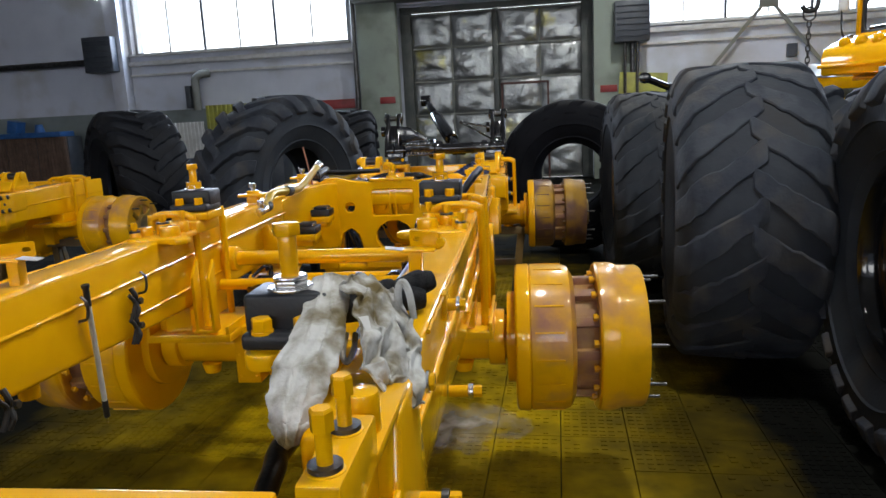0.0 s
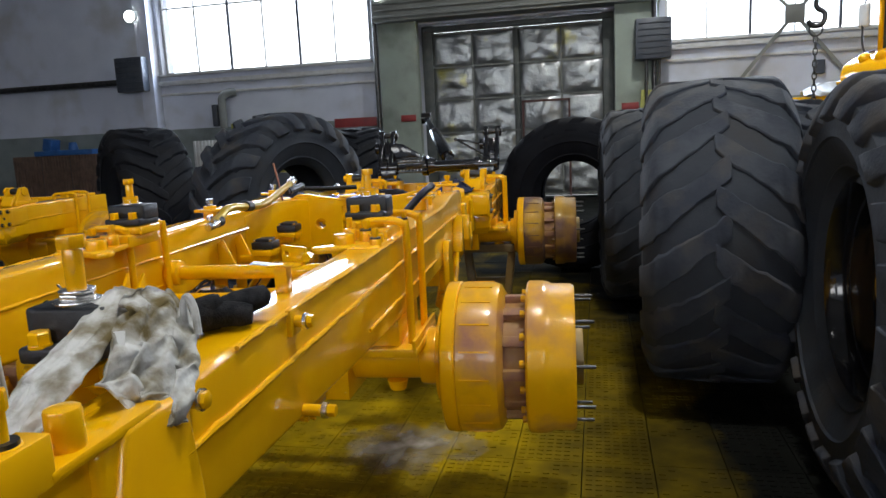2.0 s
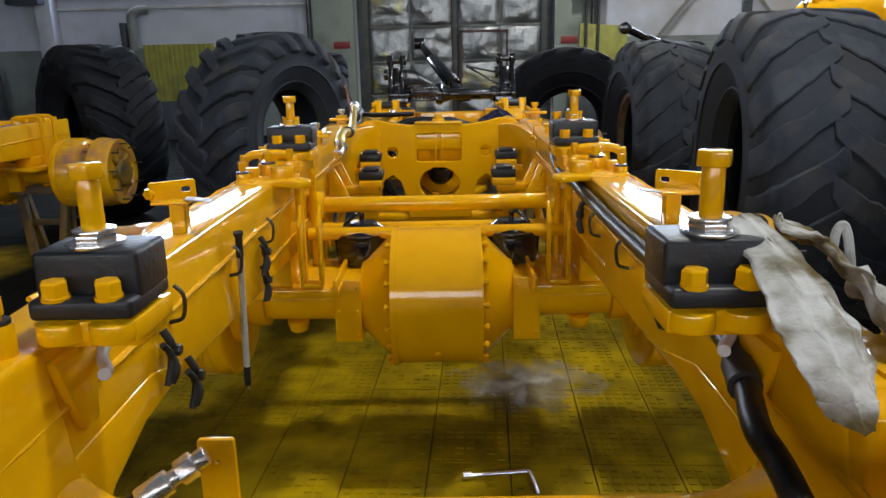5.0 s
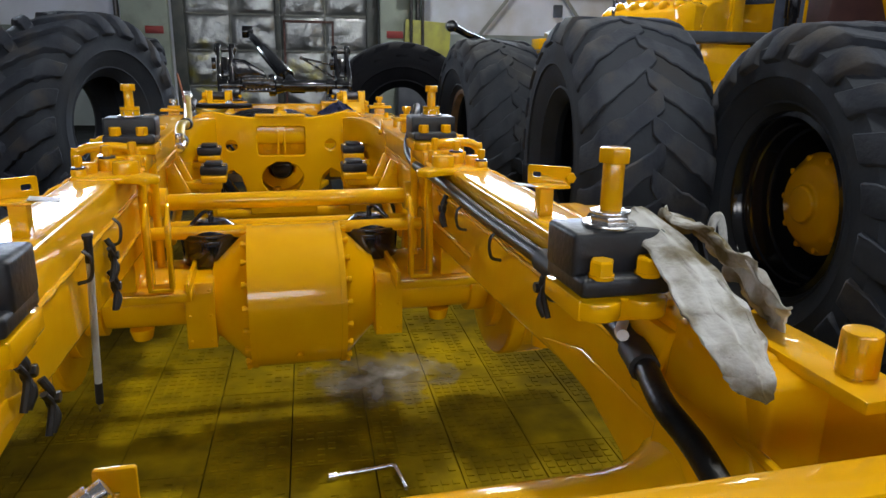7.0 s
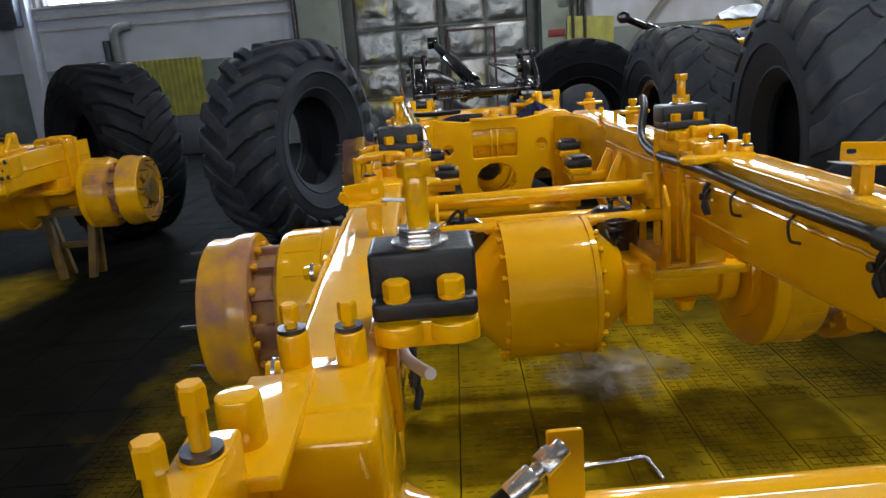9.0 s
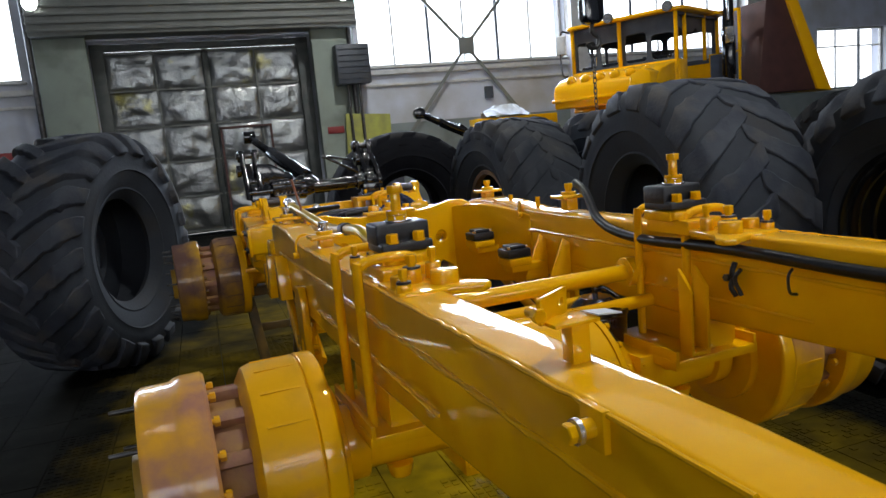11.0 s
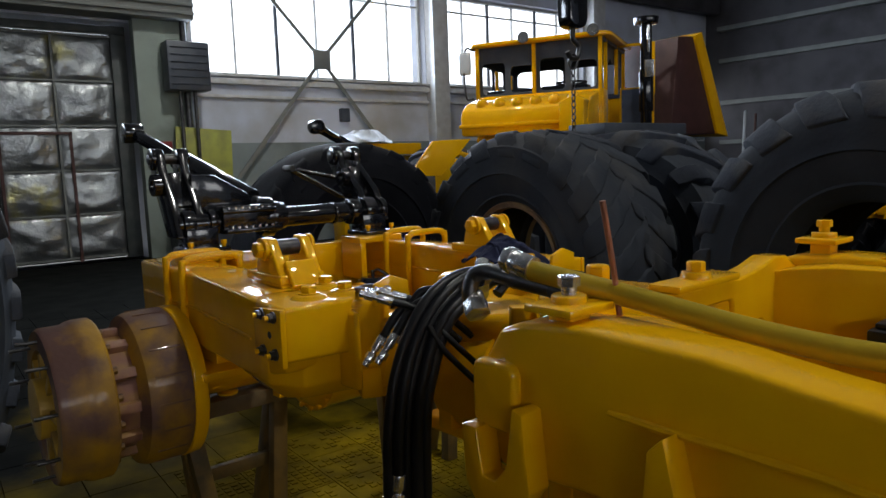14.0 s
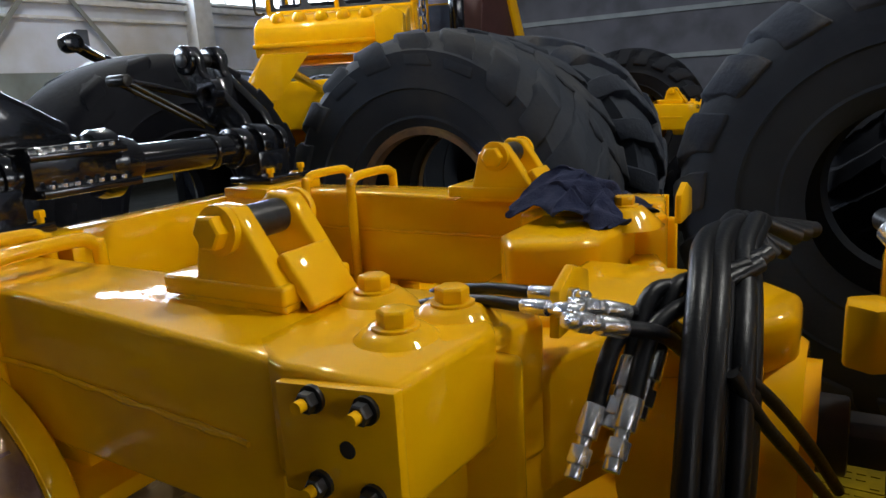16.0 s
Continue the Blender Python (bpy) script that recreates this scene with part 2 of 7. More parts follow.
LINTEL = mat("grey_gate_housing", (0.20, 0.21, 0.20), 0.6, var=(0.15, 0.16, 0.155), scale=3, bump=0.2)
BOX_DARK = mat("dark_blue_grey_metal", (0.045, 0.055, 0.075), 0.45, 0.1, var=(0.07, 0.08, 0.1), scale=6, bump=0.2)
STEEL_BLUE = mat("grey_blue_lining", (0.10, 0.13, 0.20), 0.5, var=(0.07, 0.09, 0.14), scale=8, bump=0.2)
BLUE = mat("blue_paint", (0.03, 0.13, 0.38), 0.4, var=(0.02, 0.09, 0.26), scale=7, bump=0.2)
BROWN = mat("brown_ribbed_panel", (0.16, 0.10, 0.075), 0.6, var=(0.10, 0.065, 0.05), scale=8, bump=0.3)
LIME = mat("faded_yellow_green_board", (0.36, 0.36, 0.06), 0.6, var=(0.28, 0.28, 0.06), scale=4, bump=0.2, second=(0.2, 0.2, 0.06), sscale=2)
RED = mat("red_sign_paint", (0.28, 0.03, 0.03), 0.5, var=(0.2, 0.025, 0.03), scale=7)
MAROON = mat("maroon_hood_primer", (0.055, 0.020, 0.018), 0.55, var=(0.08, 0.03, 0.026), scale=5, bump=0.2)
WHITE_BAG = mat("white_plastic_bag", (0.62, 0.64, 0.66), 0.35, var=(0.5, 0.52, 0.55), scale=12, bump=0.6, bscale=30)
WOOD = mat("oil_stained_wood", (0.17, 0.115, 0.045), 0.7, var=(0.09, 0.06, 0.03), scale=9, bump=0.4, bscale=40)
RUBBER_TAPE = mat("black_cable_tape", (0.01, 0.01, 0.012), 0.6, var=(0.02, 0.02, 0.022), scale=40)
SKY_GLOW = glow("bright_overcast_sky", (0.93, 0.97, 1.0), 3.2)
LAMP_GLOW = glow("lamp_face", (0.95, 1.0, 0.92), 30.0)
GLASS = bpy.data.materials.new("cab_glass")
GLASS.use_nodes = True
_g = GLASS.node_tree.nodes["Principled BSDF"]
_g.inputs["Base Color"].default_value = (0.75, 0.85, 0.88, 1)
_g.inputs["Roughness"].default_value, _g.inputs["Transmission Weight"].default_value, _g.inputs["IOR"].default_value = 0.03, 1.0, 1.02


# ---- mesh building ----
def frame_of(d):
    """A rotation whose z runs along d."""
    return Vector(d).to_track_quat("Z", "Y").to_matrix()


class Shape:
    """Collects simple solids and turns them into one mesh."""

    def __init__(self):
        self.v, self.f = [], []

    def add(self, verts, faces):
        k = len(self.v)
        self.v += [tuple(p) for p in verts]
        self.f += [tuple(i + k for i in q) for q in faces]
        return self

    def box(self, c, s, r=(0, 0, 0)):
        m = Euler([radians(a) for a in r]).to_matrix()
        pts = [Vector(c) + m @ Vector((s[0] / 2 * a, s[1] / 2 * b, s[2] / 2 * d)) for d in (-1, 1) for b in (-1, 1) for a in (-1, 1)]
        return self.add(pts, [(0, 2, 3, 1), (4, 5, 7, 6), (0, 1, 5, 4), (2, 6, 7, 3), (0, 4, 6, 2), (1, 3, 7, 5)])

    def cyl(self, p0, p1, r, r1=None, seg=20, hole=0.0, turn=0.0):
        r1 = r if r1 is None else r1
        p0, p1 = Vector(p0), Vector(p1)
        m = frame_of(p1 - p0)
        ring = [(math.cos(2 * math.pi * i / seg + turn), math.sin(2 * math.pi * i / seg + turn)) for i in range(seg)]
        a = [p0 + m @ Vector((x * r, y * r, 0)) for x, y in ring]
        b = [p1 + m @ Vector((x * r1, y * r1, 0)) for x, y in ring]
        side = [(i, (i + 1) % seg, seg + (i + 1) % seg, seg + i) for i in range(seg)]
        if not hole:
            return self.add(a + b, side + [tuple(reversed(range(seg))), tuple(range(seg, 2 * seg))])
        c = [p0 + m @ Vector((x * hole, y * hole, 0)) for x, y in ring]
        d = [p1 + m @ Vector((x * hole, y * hole, 0)) for x, y in ring]
        n = seg
        fs = list(side)
        for i in range(n):
            j = (i + 1) % n
            fs += [(2 * n + j, 2 * n + i, 3 * n + i, 3 * n + j), (i, 2 * n + i, 2 * n + j, j), (n + j, 3 * n + j, 3 * n + i, n + i)]
        return self.add(a + b + c + d, fs)

    def lathe(self, o, d, prof, seg=48):
        """prof: (distance along d, radius) pairs, turned round the axis through o along d."""
        o, m = Vector(o), frame_of(d)
        n, pts, fs = len(prof), [], []
        for i in range(seg):
            a = 2 * math.pi * i / seg
            pts += [o + m @ Vector((r * math.cos(a), r * math.sin(a), h)) for h, r in prof]
        for i in range(seg):
            j = (i + 1) % seg
            fs += [(i * n + k, j * n + k, j * n + k + 1, i * n + k + 1) for k in range(n - 1)]
        return self.add(pts, fs)

    def tube(self, path, r, seg=12, steps=6, smooth=True):
        """A round bar along a smooth path through the points."""
        p = [Vector(q) for q in path]
        if smooth and len(p) > 2:
            q = [p[0] * 2 - p[1]] + p + [p[-1] * 2 - p[-2]]
            out = []
            for i in range(1, len(q) - 2):
                for s in range(steps):
                    t = s / steps
                    out.append(0.5 * (2 * q[i] + (q[i + 1] - q[i - 1]) * t + (2 * q[i - 1] - 5 * q[i] + 4 * q[i + 1] - q[i + 2]) * t * t
                                      + (3 * q[i] - q[i - 1] - 3 * q[i + 1] + q[i + 2]) * t ** 3))
            p = out + [p[-1]]
        rs = r if isinstance(r, (list, tuple)) else [r] * len(p)
        up, pts, fs = None, [], []
        for i, c in enumerate(p):
            d = (p[min(i + 1, len(p) - 1)] - p[max(i - 1, 0)]).normalized()
            if up is None:
                up = d.orthogonal().normalized()
            up = (up - d * up.dot(d)).normalized()
            s = d.cross(up)
            rr = rs[min(i, len(rs) - 1)]
            pts += [c + (up * math.cos(2 * math.pi * k / seg) + s * math.sin(2 * math.pi * k / seg)) * rr for k in range(seg)]
        for i in range(len(p) - 1):
            fs += [(i * seg + k, i * seg + (k + 1) % seg, (i + 1) * seg + (k + 1) % seg, (i + 1) * seg + k) for k in range(seg)]
        n = len(pts)
        return self.add(pts, fs + [tuple(reversed(range(seg))), tuple(range(n - seg, n))])

    def prism(self, poly, m, depth):
        """A polygon in the xy plane of m, extruded by depth along its z, from -depth/2."""
        n = len(poly)
        a = [m @ Vector((x, y, -depth / 2)) for x, y in poly]
        b = [m @ Vector((x, y, depth / 2)) for x, y in poly]
        return self.add(a + b, [(i, (i + 1) % n, n + (i + 1) % n, n + i) for i in range(n)] + [tuple(reversed(range(n))), tuple(range(n, 2 * n))])

    def hexbolt(self, base, d, r, shank, head, rs=None):
        """A bolt standing on base along d: shank and hexagon head."""
        d = Vector(d).normalized()
        b = Vector(base)
        if shank:
            self.cyl(b, b + d * shank, rs or r * 0.6, seg=14)
        e = b + d * shank
        self.cyl(e, e + d * head * 0.85, r, seg=6)
        return self.cyl(e + d * head * 0.85, e + d * head, r, r * 0.85, seg=6)

    def mesh(self, name, material, bevel=0.0, angle=35, segs=2):
        bm = bmesh.new()
        vs = [bm.verts.new(p) for p in self.v]
        for q in self.f:
            try:
                bm.faces.new([vs[i] for i in q])
            except ValueError:
                pass
        bmesh.ops.recalc_face_normals(bm, faces=bm.faces)
        if bevel:
            es = [e for e in bm.edges if len(e.link_faces) == 2 and e.calc_face_angle(0) > radians(angle)]
            bmesh.ops.bevel(bm, geom=es, offset=bevel, segments=segs, profile=0.5, affect="EDGES", clamp_overlap=True)
        for f in bm.faces:
            f.smooth = True
        me = bpy.data.meshes.new(name)
        bm.to_mesh(me)
        bm.free()
        me.set_sharp_from_angle(angle=radians(40))
        me.materials.append(material)
        return me


def part(name, shape, material, parent=None, label="", bevel=0.0, segs=2, angle=35):
    ob = new(name, shape.mesh(name, material, bevel, angle, segs))
    if parent:
        ob.parent = parent
    return tagged(ob, label)


def thing(name, m, label, category, group="", kind=""):
    ob = new(name)
    ob.matrix_basis = m
    ob.empty_display_size = 0.1
    return tagged(ob, label, category, group, kind)


def solo(name, shape, material, label, category, m=None, group="", kind="", bevel=0.0, segs=2):
    ob = new(name, shape.mesh(name, material, bevel, segs=segs))
    if m:
        ob.matrix_basis = m
    return tagged(ob, label, category, group, kind)


def holed(name, outer, holes, thick, m, material, parent=None, label="", bevel=0.003):
    """A plate with holes: closed outlines in the xy plane of m."""
    cu = bpy.data.curves.new(name, "CURVE")
    cu.dimensions, cu.fill_mode, cu.extrude, cu.bevel_depth, cu.bevel_resolution = "2D", "BOTH", thick / 2, bevel, 1
    for ring in (outer, *holes):
        s = cu.splines.new("POLY")
        s.points.add(len(ring) - 1)
        for q, (x, y) in zip(s.points, ring):
            q.co = (x, y, 0, 1)
        s.use_cyclic_u = True
    tmp = new("tmp", cu)
    me = bpy.data.meshes.new_from_object(tmp.evaluated_get(bpy.context.evaluated_depsgraph_get()))
    bpy.data.objects.remove(tmp)
    bpy.data.curves.remove(cu)
    me.name = name
    me.transform(m)
    me.materials.clear()
    me.materials.append(material)
    ob = new(name, me)
    if parent:
        ob.parent = parent
    return tagged(ob, label)


def circle(x, y, r, n=24, ry=None):
    return [(x + r * math.cos(2 * math.pi * i / n), y + (ry or r) * math.sin(2 * math.pi * i / n)) for i in range(n)]


def rounded(x0, y0, x1, y1, r, n=4):
    out = []
    for cx, cy, a in ((x1 - r, y1 - r, 0), (x0 + r, y1 - r, 90), (x0 + r, y0 + r, 180), (x1 - r, y0 + r, 270)):
        out += [(cx + r * math.cos(radians(a + 90 * k / n)), cy + r * math.sin(radians(a + 90 * k / n))) for k in range(n + 1)]
    return out


UZ = Matrix(((1, 0, 0, 0), (0, 0, -1, 0), (0, 1, 0, 0), (0, 0, 0, 1)))      # xy plane -> x, z; depth along -y
VZ = Matrix(((0, 0, 1, 0), (1, 0, 0, 0), (0, 1, 0, 0), (0, 0, 0, 1)))       # xy plane -> y, z; depth along x

# ---- the hall ----
BACK, LEFT, RIGHT, FRONT, TOP = 15.55, -17.0, 17.2, -9.0, 7.6


def wall_with_openings(name, x0, x1, z0, z1, holes, thick, y, material):
    outer = [(x0, z0), (x1, z0), (x1, z1), (x0, z1)]
    rings = [[(a, c), (b, c), (b, d), (a, d)] for a, b, c, d in holes]
    ob = holed(name, outer, rings, thick, Matrix.Translation((0, y, 0)) @ UZ, material, bevel=0.0)
    return tagged(ob, kind="structure")


WINDOWS = ((-9.62, -4.42, 3.18, 5.05), (1.85, 6.78, 3.1, 5.05), (7.2, 11.75, 3.1, 5.05), (14.4, 16.95, 1.85, 3.5))
tagged(wall_with_openings("wall_back", LEFT, RIGHT, 0, TOP, (*WINDOWS, (-3.3, 0.85, 0, 3.85)), 0.5, BACK + 0.25, WALL), "grey painted hall wall with high windows")
tagged(wall_with_openings("wall_front", LEFT, RIGHT, 0, TOP, ((-11.6, -6.4, 3, 5.4), (-4.6, 0.6, 3, 5.4), (2.4, 7.6, 3, 5.4)), 0.3, FRONT - 0.15, WALL), "plain hall wall with high windows")
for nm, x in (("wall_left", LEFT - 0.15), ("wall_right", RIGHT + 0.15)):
    solo(nm, Shape().box((x, (BACK + FRONT) / 2, TOP / 2), (0.3, BACK - FRONT + 0.6, TOP)), DARK_WALL, "dark grey side wall of the hall", "wall", kind="structure")
solo("ceiling", Shape().box((0, 3.2, TOP + 0.1), (35.6, 26, 0.2)), CEILING, "dusty grey hall ceiling", "ceiling", kind="structure")
solo("backdrop", Shape().box((1, BACK + 4, 6), (60, 0.1, 14)).box((1, FRONT - 4, 6), (60, 0.1, 14)), SKY_GLOW, "bright overcast sky outside the windows", "sky", kind="structure")
solo("ground", Shape().box((0, 3, -0.21), (80, 60, 0.3)), GROUT, "dark dirt under and round the hall", "ground", kind="structure")

# dado paint and ledges on the gate wall
for x0, x1, m in ((LEFT, -4.15, WALL_LOW), (1.72, RIGHT, WALL_LOW)):
    s = Shape().box(((x0 + x1) / 2, BACK - 0.004, 0.95), (x1 - x0, 0.012, 1.9))
    solo("dado", s, m, "grey-green painted lower band of the wall", "wall paint", kind="structure")
s = Shape()
for x0, x1 in ((-9.7, -4.15), (1.72, 12.4)):
    s.box(((x0 + x1) / 2, BACK - 0.05, 2.98), (x1 - x0, 0.12, 0.10)).box(((x0 + x1) / 2, BACK - 0.03, 2.72), (x1 - x0, 0.07, 0.05))
solo("trim", s, WHITE_FRAME, "pale painted sill ledge under the windows", "ledge", kind="structure", bevel=0.006)


def column(x, w, d, h, material):
    s = Shape().box((x, BACK - d / 2, h / 2), (w, d, h))
    return solo("pilaster", s, material, "painted wall pilaster beside the gate", "pilaster", kind="structure", bevel=0.01)


for x, w, m in ((-3.72, 0.86, WALL_GREEN), (1.28, 0.86, WALL_GREEN)):
    column(x, w, 0.22, 4.0, m)
for x, w in ((-9.86, 0.34), (6.99, 0.40), (12.05, 0.45)):
    column(x, w, 0.3, TOP, WHITE_FRAME if x > 0 else WALL)
# dark pipes that run up beside the gate
for x in (-4.2, 1.62):
    solo("pipe", Shape().cyl((x, BACK - 0.28, 0), (x, BACK - 0.28, 5.4), 0.05), DARK_STEEL, "dark steel pipe on the wall", "pipe", kind="structure")

# housing of the gate above the leaves
s = Shape().box((-1.2, BACK - 0.25, 4.25), (5.9, 0.5, 0.72))
housing = solo("gate_housing", s, LINTEL, "grey ribbed metal housing over the gate", "gate housing", kind="structure", bevel=0.008)
for k in range(5):
    part("rib", Shape().box((-1.2, BACK - 0.525, 3.98 + 0.14 * k), (5.9, 0.05, 0.05)), LINTEL, housing, bevel=0.008)


def gate():
    g = thing("gate", Matrix(), "double gate lined with crumpled silver foil insulation, closed", "gate", kind="structure")
    y = BACK + 0.41
    s = Shape()
    for x in (-3.22, 0.77):
        s.box((x, y, 1.92), (0.30, 0.17, 3.84))
    s.box((-1.22, y, 3.77), (4.1, 0.18, 0.12))
    part("gate_frame", s, GATE_STEEL, g, "dark steel gate frame", bevel=0.006)
    for x0, x1 in ((-3.12, -1.25), (-1.19, 0.68)):
        leaf = part("gate_leaf", Shape().box(((x0 + x1) / 2, y + 0.06, 1.86), (x1 - x0, 0.06, 3.68)), GATE_STEEL, g, bevel=0.004)
        cols, rows = 2, 5
        for i in range(cols):
            for j in range(rows):
                a, b = x0 + 0.04 + (x1 - x0 - 0.08) * i / cols, x0 + 0.04 + (x1 - x0 - 0.08) * (i + 1) / cols
                c, d = 0.06 + 3.6 * j / rows, 0.06 + 3.6 * (j + 1) / rows
                n = 14
                pts, fs = [], []
                for q in range(n + 1):
                    for p in range(n + 1):
                        u, v = p / n, q / n
                        px, pz = a + (b - a) * u, c + (d - c) * v
                        puff = (16 * u * (1 - u) * v * (1 - v)) ** 0.4
                        w = noise.noise(Vector((px * 2.3, pz * 2.7, 3.1))) * 0.05 + noise.noise(Vector((px * 6, pz * 5, 9.1))) * 0.012 \
                            + abs(noise.noise(Vector((px * 3.1 + pz * 2, pz * 4, 1.7)))) * 0.04
                        pts.append((px, y + 0.02 - puff * (0.05 + w), pz))
                for q in range(n):
                    for p in range(n):
                        k = q * (n + 1) + p
                        fs.append((k, k + 1, k + n + 2, k + n + 1))
                part("foil_panel", Shape().add(pts, fs), FOIL, leaf)
        s = Shape()
        for k in range(1, cols):
            s.box((x0 + 0.04 + (x1 - x0 - 0.08) * k / cols, y - 0.02, 1.86), (0.035, 0.03, 3.66))
        for k in range(rows + 1):
            s.box(((x0 + x1) / 2, y - 0.018, 0.06 + 3.6 * k / rows), (x1 - x0, 0.03, 0.03))
        part("batten", s, LINTEL, leaf, "grey steel battens over the foil")
    part("centre_post", Shape().box((-1.22, y + 0.03, 1.86), (0.10, 0.10, 3.68)), GATE_STEEL, g, bevel=0.004)
    # wicket outline in the right-hand leaf
    s = Shape()
    for x in (-1.1, -0.1):
        s.box((x, y - 0.05, 1.05), (0.045, 0.04, 2.1))
    s.box((-0.6, y - 0.05, 2.1), (1.05, 0.04, 0.045))
    part("wicket_frame", s, MAROON, g, "dark red wicket door frame")


gate()


def window(name, x0, x1, z0, z1, panes, transom, deep=BACK + 0.2):
    w = thing(name, Matrix(), "tall steel-framed hall window, white sky behind", "window", kind="structure")
    s = Shape()
    for x in (x0 + 0.03, x1 - 0.03):
        s.box((x, deep, (z0 + z1) / 2), (0.06, 0.08, z1 - z0))
    for z in (z0 + 0.03, z1 - 0.03):
        s.box(((x0 + x1) / 2, deep, z), (x1 - x0, 0.08, 0.06))
    part("window_frame", s, WHITE_FRAME, w, bevel=0.004)
    for k in range(1, panes):
        x = x0 + (x1 - x0) * k / panes
        t = 0.05 if k % 2 == 0 else 0.028
        part("mullion", Shape().box((x, deep, (z0 + z1) / 2), (t, 0.06, z1 - z0 - 0.12)), BOX_DARK if k % 2 == 0 else WHITE_FRAME, w)
    if transom:
        part("transom", Shape().box(((x0 + x1) / 2, deep + 0.002, transom), (x1 - x0 - 0.12, 0.05, 0.035)), WHITE_FRAME, w)
    part("window_sill", Shape().box(((x0 + x1) / 2, BACK + 0.03, z0 - 0.02), (x1 - x0 + 0.1, 0.3, 0.04)), WHITE_FRAME, w, bevel=0.005)


for k, (a, b, c, d) in enumerate(WINDOWS):
    window("window_%d" % (k + 1), a, b, c, d, 6 if k < 3 else 3, 4.72 if k < 3 else 3.0)

# right-hand wall: ledges and beams
s = Shape()
for z, d in ((1.75, 0.10), (2.9, 0.10), (4.1, 0.18), (5.0, 0.3)):
    s.box((RIGHT - d / 2, 6, z), (d, 18, 0.12))
solo("trim", s, LINTEL, "grey horizontal rails along the side wall", "wall rail", kind="structure")
solo("crane_rail", Shape().box((3, BACK - 0.3, 5.7), (30, 0.3, 0.45)), DARK_WALL, "dark crane beam above the windows", "beam", kind="structure", bevel=0.01)


# ---- the floor: worn perforated slabs ----
def slab_mesh(kind, size=0.3):
    """Cast slab with a raised grid of small studs, partly worn away."""
    s = Shape().box((0, 0, -0.03), (size - 0.005, size - 0.005, 0.058))
    n = 7
    rnd = random.Random(40 + kind)
    for i in range(n):
        for j in range(n):
            if kind == 4 or rnd.random() < (0.06, 0.10, 0.35, 0.6)[kind]:
                continue
            s.box(((i - n / 2 + 0.5) * 0.040, (j - n / 2 + 0.5) * 0.040, 0.0005), (0.027, 0.027, 0.006))
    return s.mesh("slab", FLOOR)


def floor():
    f = thing("floor", Matrix(), "oily floor of studded cast slabs dusted with yellow overspray", "floor", kind="structure")
    size, x0, y0 = 0.3, -2.6, 0.5
    me = [slab_mesh(k) for k in range(5)]
    rnd = random.Random(12)
    for i in range(15):
        for j in range(20):
            ob = new("slab", me[rnd.choice((0, 0, 1, 2, 2, 3, 4))])
            ob.matrix_basis = pose(x0 + size * (i + 0.5), y0 + size * (j + 0.5), -0.003 + rnd.uniform(-0.0012, 0.0012), rnd.uniform(-0.2, 0.2), rnd.uniform(-0.2, 0.2), rnd.choice((0, 90, 180, 270)))
            ob.parent = f
    # the slabs beyond, joined
    far = Shape()
    for i in range(-14, 30):
        for j in range(-3, 36):
            if 0 <= i < 15 and 0 <= j < 20:
                continue
            far.box((x0 + size * (i + 0.5), y0 + size * (j + 0.5), -0.033 + rnd.uniform(-0.0015, 0.001)), (size - 0.005, size - 0.005, 0.058), (rnd.uniform(-0.2, 0.2), rnd.uniform(-0.2, 0.2), 0))
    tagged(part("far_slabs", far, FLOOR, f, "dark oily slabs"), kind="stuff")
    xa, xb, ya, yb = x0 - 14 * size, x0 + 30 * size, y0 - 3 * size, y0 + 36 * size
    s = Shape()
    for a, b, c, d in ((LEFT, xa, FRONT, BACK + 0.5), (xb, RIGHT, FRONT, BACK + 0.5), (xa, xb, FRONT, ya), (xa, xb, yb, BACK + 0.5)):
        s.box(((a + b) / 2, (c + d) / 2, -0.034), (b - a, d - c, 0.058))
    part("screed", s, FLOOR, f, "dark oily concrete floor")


floor()

